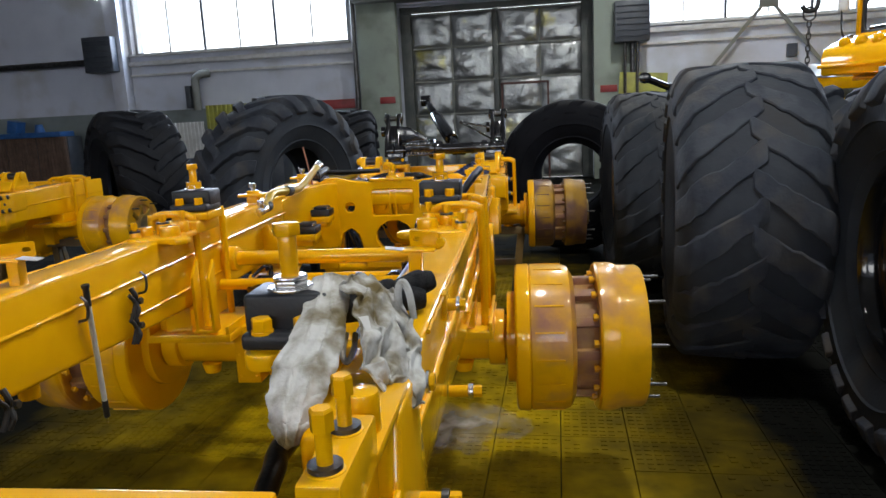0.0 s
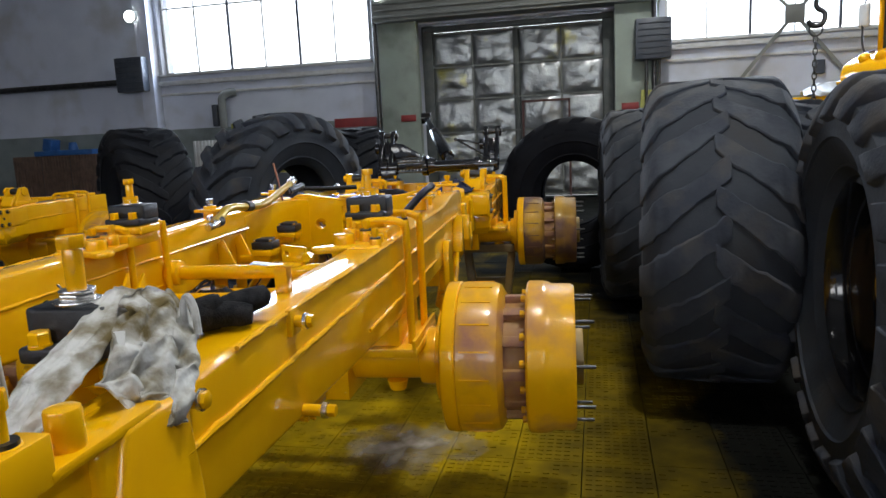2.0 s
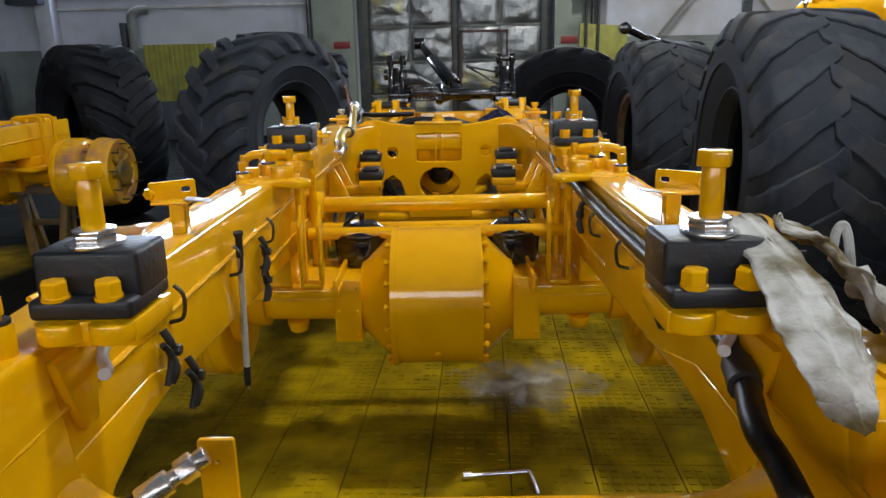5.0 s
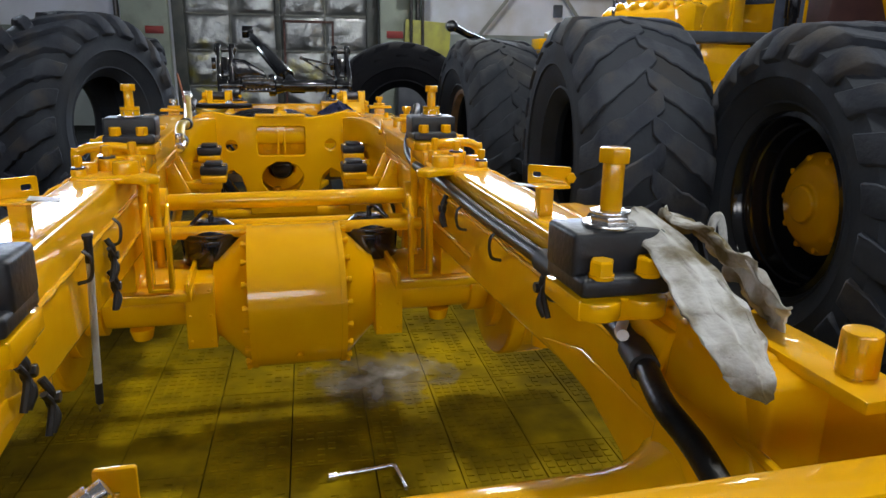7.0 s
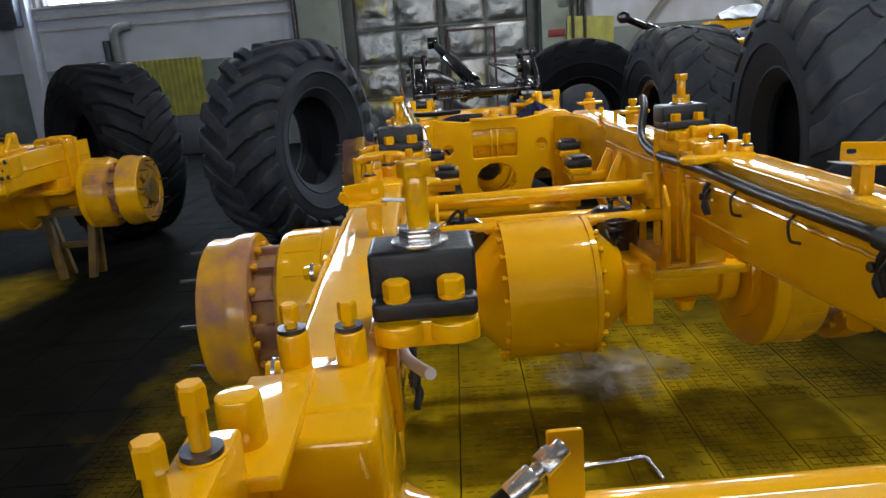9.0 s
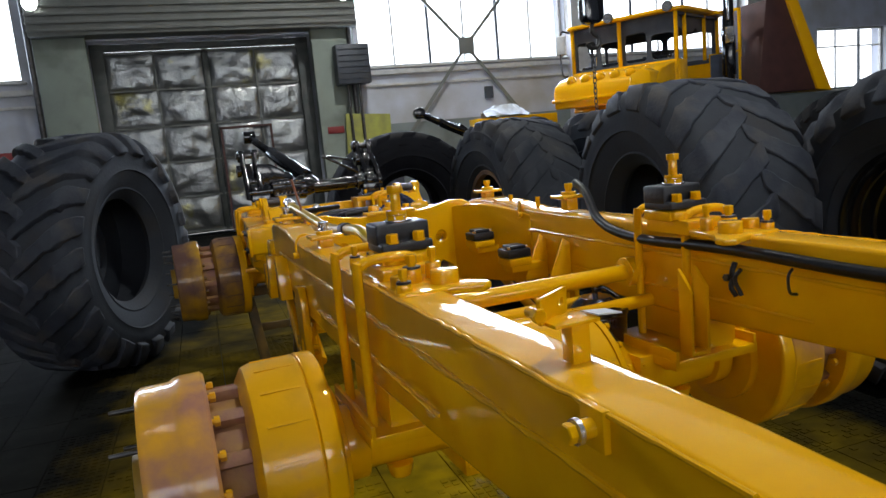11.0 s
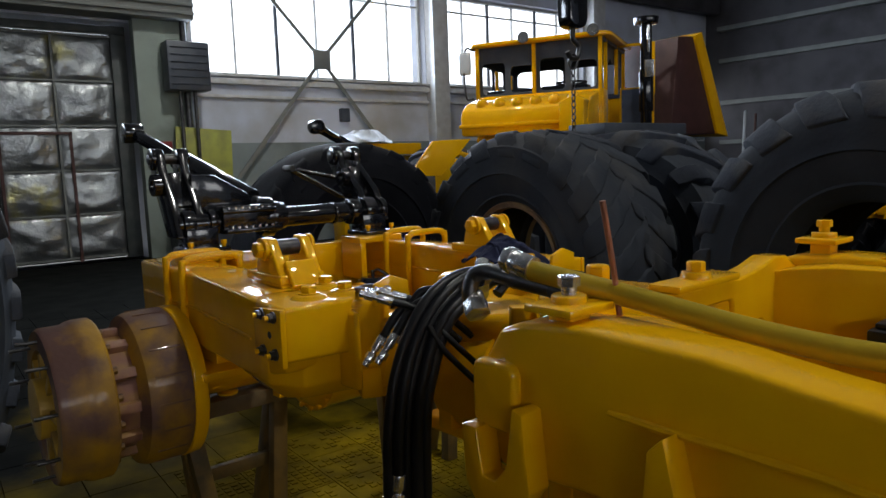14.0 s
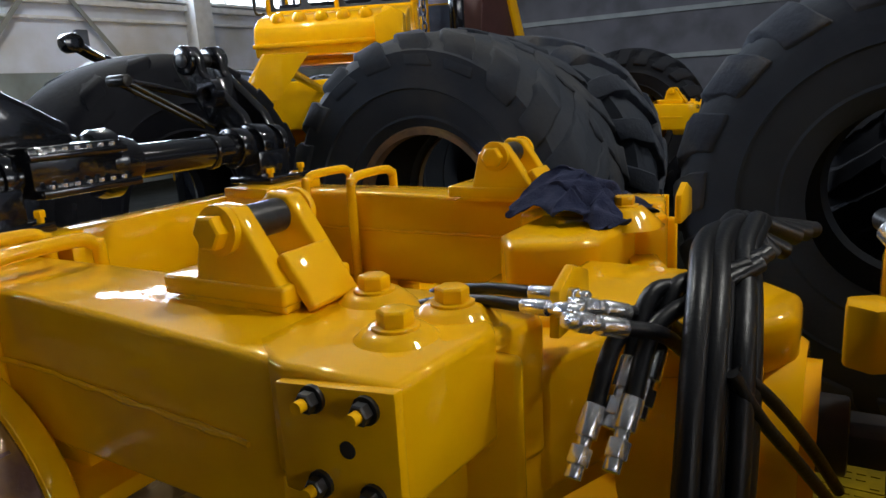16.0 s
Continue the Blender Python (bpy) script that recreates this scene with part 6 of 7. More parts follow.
part("link_hose", Shape().tube([(-0.44, 1.72, 1.165), (-0.36, 1.78, 1.155), (-0.25, 1.86, 1.15), (-0.15, 1.90, 1.15)], 0.014, seg=14), HOSE, pipe_thing, "short black hose")
part("end_elbow", Shape().tube([(-0.45, 1.72, 1.125), (-0.42, 1.755, 1.13), (-0.36, 1.80, 1.115), (-0.31, 1.85, 1.125), (-0.28, 1.88, 1.15)], 0.017, seg=14), GOLD_PIPE, pipe_thing, "yellow chromated elbow")
part("end_sleeve", Shape().cyl((-0.285, 1.875, 1.143), (-0.262, 1.897, 1.165), 0.019, seg=18), ZINC, pipe_thing, "bright steel sleeve", bevel=0.002)
part("elbow_nut", Shape().cyl((-0.462, 1.70, 1.10), (-0.452, 1.72, 1.122), 0.027, seg=6).cyl((-0.452, 1.72, 1.122), (-0.446, 1.732, 1.135), 0.022, seg=18), ZINC, pipe_thing, "bright steel nut", bevel=0.002)
solo("copper_rod", Shape().tube([(-0.395, 1.30, 1.10), (-0.412, 1.302, 1.2), (-0.437, 1.306, 1.325)], 0.0052, seg=10), COPPER, "bare copper rod standing on the beam", "rod", AXIS @ pose(-0.035, 0.08, 0.01))

tube_thing = thing("breather_tube", AXIS, "milky plastic tube with black ends hanging on the beam", "tube")
part("tube_body", Shape().tube([(-0.432, -0.735, 1.01), (-0.440, -0.72, 0.92), (-0.448, -0.705, 0.82), (-0.456, -0.69, 0.72)], 0.0075, seg=12), CLEAR_TUBE, tube_thing)
part("tube_end", Shape().cyl((-0.430, -0.738, 1.062), (-0.432, -0.735, 1.01), 0.0085, seg=12).cyl((-0.430, -0.738, 1.062), (-0.430, -0.739, 1.07), 0.011, seg=12), RUBBER_TAPE, tube_thing, "black tube end")
part("tube_end", Shape().cyl((-0.456, -0.69, 0.72), (-0.460, -0.683, 0.668), 0.0085, seg=12), RUBBER_TAPE, tube_thing, "black tube end")
part("tip", Shape().cyl((-0.460, -0.683, 0.668), (-0.462, -0.68, 0.643), 0.005, 0.002, seg=10), ZINC, tube_thing)


def wire_clip(u, v, z, sg):
    """Black taped clip with a nut on the inner side of a beam."""
    s = Shape().tube([(u, v, z + 0.045), (u - sg * 0.012, v, z + 0.02), (u - sg * 0.006, v + 0.005, z), (u - sg * 0.016, v, z - 0.025), (u - sg * 0.008, v - 0.01, z - 0.05)], 0.0075, seg=8)
    s.tube([(u - sg * 0.01, v - 0.03, z + 0.03), (u - sg * 0.014, v - 0.012, z), (u - sg * 0.01, v - 0.032, z - 0.045)], 0.006, seg=8)
    o = thing("cable_clip", AXIS, "black taped cable clip bolted to the beam", "clip", "cable clips")
    part("tape", s, RUBBER_TAPE, o)
    part("nut", Shape().hexbolt((u + sg * 0.004, v + 0.02, z), (-sg, 0, 0), 0.011, 0.012, 0.012), DARK_STEEL, o)


for u, v, z, sg in ((-0.448, -0.50, 0.955, -1), (-0.448, -0.51, 0.88, -1), (-0.448, -1.15, 0.95, -1), (-0.448, -1.06, 0.86, -1), (0.448, -0.25, 0.985, 1), (0.445, -1.06, 1.0, 1)):
    wire_clip(u, v, z, sg)
solo("tape_wrap", Shape().tube([(0.431, -1.06, 1.062), (0.434, -1.16, 1.058), (0.436, -1.24, 1.053)], 0.023, seg=12), RUBBER_TAPE, "black tape wrapped round the hose", "tape", AXIS)
for sg, v, z in ((-1, -1.44, 1.035), (1, -1.43, 1.048)):
    s = Shape().tube([(sg * 0.445, v + 0.10, z + 0.024), (sg * 0.435, v + 0.06, z + 0.012), (sg * 0.415, v + 0.03, z + 0.006), (sg * 0.403, v, z + 0.012)], 0.0085, seg=10)
    solo("bracket_clip", s, WHITE_FRAME, "white bent steel clip on the support", "clip", AXIS, "bent clips")


solo("tape_wrap", Shape().tube([(0.428, -1.415, 1.034), (0.422, -1.445, 1.032), (0.414, -1.475, 1.030)], 0.0215, seg=12), RUBBER_TAPE, "black rubber collar round the hose", "tape", AXIS)


# ---- cloths ----
def cloth(name, label, m, rows, material, seed, folds=0.010, n=34, thick=0.004, category="rag", parent=None):
    """A draped cloth: cross lines (list of points each, evenly spaced) blended into one wrinkled sheet."""
    lines = [[Vector(q) for q in r] for r in rows]

    def at(r, t):
        k = min(int(t * (len(r) - 1)), len(r) - 2)
        f = t * (len(r) - 1) - k
        f = f * f * (3 - 2 * f)
        return r[k].lerp(r[k + 1], f)

    pts, fs = [], []
    for j in range(n + 1):
        tt = j / n * (len(lines) - 1)
        k = min(int(tt), len(lines) - 2)
        f = tt - k
        f = f * f * (3 - 2 * f)
        for i in range(n + 1):
            p = at(lines[k], i / n).lerp(at(lines[k + 1], i / n), f)
            a, b = i / n * 5.0, j / n * 5.0
            w = Vector((noise.noise(Vector((a * 1.6, b * 0.6, seed))), noise.noise(Vector((a * 1.3, b * 0.8, seed + 7))), noise.noise(Vector((a * 0.9, b * 1.2, seed + 13)))))
            w2 = Vector((noise.noise(Vector((a * 3.6, b * 1.6, seed + 3))), noise.noise(Vector((a * 3.2, b * 2.0, seed + 9))), noise.noise(Vector((a * 2.6, b * 3.0, seed + 17)))))
            ridge = 0.5 - 2.2 * abs(noise.noise(Vector((a * 1.1 + b * 0.5, b * 0.45 - a * 0.2, seed + 31)))) - 0.9 * abs(noise.noise(Vector((a * 2.3, b * 1.1, seed + 41))))
            pts.append(p + w * folds * 0.9 + w2 * folds * 0.35 + Vector((0.3, -0.6, 0.75)) * ridge * folds * 1.1)
    for j in range(n):
        for i in range(n):
            k = j * (n + 1) + i
            fs.append((k, k + 1, k + n + 2, k + n + 1))
    sheet = Shape().add(pts, fs)
    ob = part(name, sheet, material, parent, label) if parent else solo(name, sheet, material, label, category, m)
    so = ob.modifiers.new("thickness", "SOLIDIFY")
    so.thickness, so.offset = thick, 0
    su = ob.modifiers.new("soft", "SUBSURF")
    su.levels = su.render_levels = 1
    return ob


rag = thing("rag", AXIS, "dirty grey canvas rag draped over the mount and bracket", "rag")
cloth("long_flap", "", None,
      [[(0.404, -1.38, 1.222), (0.408, -1.46, 1.192), (0.406, -1.52, 1.167), (0.397, -1.57, 1.144), (0.404, -1.61, 1.120), (0.411, -1.64, 1.094), (0.425, -1.65, 1.082)],
       [(0.425, -1.385, 1.232), (0.436, -1.477, 1.196), (0.438, -1.537, 1.173), (0.433, -1.587, 1.150), (0.436, -1.627, 1.127), (0.438, -1.657, 1.102), (0.444, -1.667, 1.074)],
       [(0.441, -1.385, 1.230), (0.458, -1.477, 1.196), (0.463, -1.537, 1.173), (0.462, -1.587, 1.150), (0.460, -1.627, 1.127), (0.458, -1.657, 1.103), (0.456, -1.667, 1.078)],
       [(0.462, -1.37, 1.222), (0.478, -1.46, 1.191), (0.485, -1.52, 1.166), (0.487, -1.57, 1.143), (0.480, -1.61, 1.120), (0.472, -1.64, 1.095), (0.462, -1.65, 1.084)]], CLOTH, 4.0, 0.0042, 54, parent=rag)
cloth("short_flap", "", None,
      [[(0.465, -1.42, 1.225), (0.490, -1.47, 1.215), (0.515, -1.535, 1.185), (0.530, -1.59, 1.155), (0.540, -1.575, 1.120), (0.555, -1.546, 1.083)],
       [(0.475, -1.38, 1.226), (0.505, -1.43, 1.212), (0.530, -1.49, 1.175), (0.545, -1.535, 1.140), (0.555, -1.535, 1.105), (0.568, -1.54, 1.075)],
       [(0.490, -1.35, 1.215), (0.520, -1.39, 1.200), (0.548, -1.44, 1.165), (0.562, -1.475, 1.135), (0.572, -1.50, 1.100), (0.580, -1.525, 1.068)],
       [(0.510, -1.33, 1.190), (0.540, -1.37, 1.185), (0.568, -1.41, 1.155), (0.582, -1.44, 1.120), (0.590, -1.475, 1.090), (0.594, -1.505, 1.060)]], CLOTH, 9.0, 0.013, 54, parent=rag)
part("label_tag", Shape().box((0.519, -1.525, 1.184), (0.015, 0.003, 0.034), (-38, 0, 25)), WHITE_FRAME, rag, "white sewn label tag", bevel=0.001)
part("hanging_loop", Shape().tube([(0.545, -1.40, 1.170), (0.545, -1.40, 1.205), (0.553, -1.40, 1.218), (0.562, -1.40, 1.20), (0.568, -1.405, 1.160)], 0.006, seg=8), CLOTH, rag)
part("hanging_loop", Shape().tube([(0.478, -1.475, 1.160), (0.477, -1.50, 1.138), (0.485, -1.51, 1.128), (0.492, -1.495, 1.140), (0.490, -1.47, 1.158)], 0.0045, seg=8), CLOTH, rag)
cloth("rag", "crumpled navy blue rag lying on the rear frame corner", REAR @ pose(-0.01, 0.04, 0),
      [[(0.19, 2.15, 1.045), (0.26, 2.13, 1.040), (0.31, 2.15, 1.05), (0.38, 2.10, 1.036), (0.42, 2.13, 1.045)],
       [(0.22, 2.21, 1.055), (0.27, 2.20, 1.085), (0.32, 2.19, 1.10), (0.37, 2.18, 1.075), (0.42, 2.17, 1.055)],
       [(0.20, 2.27, 1.055), (0.27, 2.26, 1.11), (0.33, 2.25, 1.125), (0.38, 2.25, 1.11), (0.45, 2.24, 1.06)],
       [(0.23, 2.33, 1.06), (0.28, 2.32, 1.11), (0.34, 2.31, 1.14), (0.39, 2.30, 1.11), (0.44, 2.30, 1.06)],
       [(0.22, 2.40, 1.05), (0.29, 2.39, 1.07), (0.35, 2.40, 1.09), (0.40, 2.38, 1.07), (0.46, 2.38, 1.05)]], NAVY, 21.0, 0.020, 36)


def glove():
    s = Shape()
    for k, (a, b, c) in enumerate((((0.47, -1.20, 1.125), (0.50, -1.13, 1.135), (0.535, -1.08, 1.15)), ((0.48, -1.22, 1.14), (0.515, -1.17, 1.15), (0.565, -1.14, 1.16)),
                                   ((0.46, -1.24, 1.13), (0.50, -1.21, 1.14), (0.555, -1.19, 1.135)), ((0.44, -1.26, 1.13), (0.47, -1.23, 1.15), (0.50, -1.20, 1.16)))):
        s.tube([a, b, c], [0.020, 0.021, 0.022, 0.0225, 0.023, 0.0235, 0.024, 0.024, 0.0235, 0.023, 0.0225, 0.021, 0.017], seg=12)
    s.tube([(0.42, -1.29, 1.15), (0.45, -1.26, 1.145), (0.49, -1.20, 1.14)], 0.03, seg=12)
    return solo("work_glove", s, GLOVE, "black knitted work glove lying on the beam", "glove", AXIS)


glove()

# ---- small things on the floor ----
s = Shape().tube([(-0.66, 2.49, 0.014), (-0.62, 2.497, 0.012), (-0.50, 2.515, 0.012), (-0.44, 2.524, 0.012), (-0.425, 2.48, 0.012), (-0.41, 2.38, 0.012)], 0.008, seg=10)
s.cyl((-0.67, 2.488, 0.014), (-0.64, 2.493, 0.014), 0.013, seg=14)
solo("box_wrench", s, ZINC, "bent steel wheel wrench lying on the floor", "wrench")


def powder():
    """A thin uneven sheet of powder whose rim thins out into the floor."""
    s = Shape()
    n, m = 48, 16
    pts, fs = [(0, 0, 0.006)], []
    for j in range(1, m + 1):
        for i in range(n):
            a, r = 2 * math.pi * i / n, j / m
            z = 0.004 * (1 - r ** 3) + 0.006 * abs(noise.noise(Vector((math.cos(a) * r * 6, math.sin(a) * r * 6, 2.2)))) * (1 - r)
            pts.append((0.40 * r * math.cos(a), 0.30 * r * math.sin(a), 0.0015 + z))
    for i in range(n):
        fs.append((0, 1 + i, 1 + (i + 1) % n))
    for j in range(m - 1):
        for i in range(n):
            a, b = 1 + j * n, 1 + (j + 1) * n
            fs.append((a + i, a + (i + 1) % n, b + (i + 1) % n, b + i))
    return solo("powder_spill", s.add(pts, fs), POWDER, "white absorbent powder spilled on the oily floor", "powder", pose(-0.40, 3.26, 0))


powder()

# ---- things on and before the gate wall ----
def wall_box(x, y, z, w, d, h, label, posts=True):
    o = thing("heater_box", pose(x, y, z), label, "heater", "wall heaters")
    part("casing", Shape().box((0, 0, 0), (w, d, h)), BOX_DARK, o, bevel=0.02)
    for k in range(6):
        part("louvre", Shape().box((0, -d / 2 - 0.005, -h * 0.38 + h * 0.15 * k), (w * 0.86, 0.02, 0.02), (25, 0, 0)), BOX_DARK, o)
    if posts:
        for sx in (-0.12, 0.12):
            part("stand_pipe", Shape().cyl((sx, 0.02, -z), (sx, 0.02, -h / 2), 0.03), DARK_STEEL, o)
    else:
        part("wall_bracket", Shape().box((0, 0.5 * (BACK - y), 0), (0.1, BACK - y, 0.1)), DARK_STEEL, o)
    return o


wall_box(1.58, 15.1, 3.13, 0.68, 0.34, 0.78, "dark blue-grey air heater box on a post")
wall_box(-10.15, 15.2, 3.2, 0.72, 0.36, 0.78, "dark blue-grey air heater box on the wall", False)


def flood_lamp(x, y, z):
    o = thing("flood_lamp", pose(x, y, z), "glaring white flood lamp on the wall", "lamp", "flood lamps")
    part("housing", Shape().cyl((0, 0.16, 0), (0, 0.02, 0), 0.07, 0.13, seg=28), DARK_STEEL, o)
    part("lens", Shape().cyl((0, 0.02, 0), (0, 0.0, 0), 0.125, seg=28), LAMP_GLOW, o, "glowing lamp glass")
    part("arm", Shape().cyl((0, 0.16, 0), (0, BACK - y + 0.02, 0.0), 0.02), DARK_STEEL, o)


for x, y, z in ((-10.1, 15.2, 4.53), (-4.02, 15.0, 4.45), (1.52, 15.0, 4.5)):
    flood_lamp(x, y, z)

# cross straps before the window
braces = thing("cross_brace", pose(4.22, BACK - 0.16, 3.44), "flat steel cross brace with centre plate before the window", "brace", kind="structure")
part("centre_plate", Shape().box((0, -0.02, 0), (0.36, 0.03, 0.36)), LINTEL, braces, bevel=0.004)
for dx, dz in ((-1.5, 1.62), (1.5, 1.62), (-1.95, -2.4), (1.95, -2.4)):
    ln = math.hypot(dx, dz)
    part("strap", Shape().box((dx / 2, 0, dz / 2), (0.07, 0.02, ln), (0, math.degrees(math.atan2(dx, dz)), 0)), LINTEL, braces)

solo("board", Shape().box((0, 0, 0.62), (0.95, 0.03, 1.25)), LIME, "faded yellow-green sheet leaning at the wall", "board", pose(1.75, 15.1, 0.9, -6, 4, 0), bevel=0.004)
solo("cabinet", Shape().box((0, 0, 0.45), (1.2, 0.5, 0.9)), BOX_DARK, "dark low cabinet under the board", "cabinet", pose(1.75, 15.0, 0), bevel=0.01)
for x in (-3.55, 1.15):
    solo("wall_sign", Shape().box((0, 0, 0), (0.34, 0.015, 0.14)), RED, "small dark red sign on the pilaster", "sign", pose(x, BACK - 0.232, 1.86), "red signs", bevel=0.003)
solo("banner", Shape().box((0, 0, 0), (1.0, 0.02, 0.2)), RED, "dark red strip on the wall", "banner", pose(-4.85, BACK - 0.03, 1.84), bevel=0.003)


def ribbed(name, x, y, z, w, h, n, material, label, category):
    o = thing(name, pose(x, y, z), label, category)
    part("sheet", Shape().box((0, 0, 0), (w, 0.04, h)), material, o)
    for k in range(n):
        part("rib", Shape().box((-w / 2 + w * (k + 0.5) / n, -0.03, 0), (w / n * 0.45, 0.03, h)), material, o, bevel=0.004)
    return o


ribbed("corrugated_sheet", -6.95, 15.1, 1.35, 1.5, 1.2, 14, LIME, "yellow-green corrugated sheet standing at the wall", "sheet")
ribbed("corrugated_sheet", -8.2, 15.0, 1.15, 0.9, 0.9, 10, WHITE_FRAME, "white corrugated sheet standing at the wall", "sheet")
solo("low_bench", Shape().box((0, 0, 0.4), (3.2, 0.5, 0.8)), BOX_DARK, "dark storage bench at the wall under the sheets", "bench", pose(-7.5, 15.15, 0), bevel=0.01)
fan = thing("vent_duct", pose(-8.0, 15.25, 1.86), "grey vent duct with a hood on the wall", "vent")
part("duct", Shape().tube([(0, 0.05, 0), (0, 0.05, 0.5), (0.02, 0.05, 0.7), (0.14, 0.1, 0.8), (0.3, 0.2, 0.82)], 0.09, seg=16), LINTEL, fan)
part("hood", Shape().box((-0.16, 0.05, 0.3), (0.12, 0.2, 0.5)), BOX_DARK, fan, bevel=0.01)

bench = thing("radiator_rack", pose(-12.2, 14.9, 0), "brown ribbed radiator rack against the wall", "rack")
part("body", Shape().box((0, 0.1, 0.72), (2.4, 0.5, 1.4)), BOX_DARK, bench, bevel=0.01)
for k in range(3):
    pn = part("panel", Shape().box((-0.8 + 0.8 * k, -0.17, 0.85), (0.76, 0.04, 1.15)), BROWN, bench, bevel=0.004)
    for j in range(9):
        part("rib", Shape().box((-1.13 + 0.8 * k + 0.0825 * j, -0.20, 0.85), (0.04, 0.03, 1.1)), BROWN, pn)
crate = thing("blue_machine_part", pose(-11.9, 14.9, 1.42), "blue painted machine parts on the rack", "machine part")
part("tray", Shape().box((0, 0, 0.06), (1.6, 0.5, 0.12)), BLUE, crate, bevel=0.01)
part("casting", Shape().box((-0.5, 0, 0.25), (0.25, 0.3, 0.3), (0, 14, 0)), BLUE, crate, bevel=0.02)
part("cone", Shape().cyl((0.1, 0, 0.1), (0.1, 0, 0.3), 0.12, 0.08, seg=20), BLUE, crate, bevel=0.01)
solo("pipe", Shape().cyl((LEFT, BACK - 0.2, 3.07), (-9.8, BACK - 0.2, 3.07), 0.07), DARK_STEEL, "dark pipe along the wall", "pipe", kind="structure")


# ---- crane hook with chain ----
def chain_hook():
    o = thing("crane_hook", pose(2.42, 7.38, 0), "dark crane hook block with hanging chain", "crane hook")
    s = Shape().prism(rounded(-0.11, -0.22, 0.11, 0.22, 0.09, 6), Matrix.Translation((0, 0, 2.72)) @ UZ, 0.16)
    part("hook_block", s, BLACK, o, bevel=0.02)
    part("hook", Shape().tube([(0, 0, 2.50), (0, 0, 2.42), (0.07, 0, 2.36), (0.05, 0, 2.27), (-0.03, 0, 2.26), (-0.07, 0, 2.31)], 0.022, seg=12), DARK_STEEL, o)
    for dx in (-0.05, 0.05):
        part("cable", Shape().cyl((dx, 0, 2.9), (dx, 0, TOP), 0.008, seg=8), DARK_STEEL, o)
    ring = [(0.055 * math.cos(2 * math.pi * k / 16), 0, 2.23 + 0.06 * math.sin(2 * math.pi * k / 16)) for k in range(17)]
    part("shackle", Shape().tube(ring, 0.009, seg=8, steps=2), DARK_STEEL, o)
    link = [(0.018 * math.cos(2 * math.pi * k / 14), 0, 0.034 * math.sin(2 * math.pi * k / 14)) for k in range(15)]
    me = Shape().tube(link, 0.006, seg=8, steps=2).mesh("link", DARK_STEEL)
    for k in range(18):
        ob = new("link", me)
        ob.matrix_basis = pose(0, 0, 2.14 - 0.054 * k, 0, 0, 90 * (k % 2))
        ob.parent = o


chain_hook()


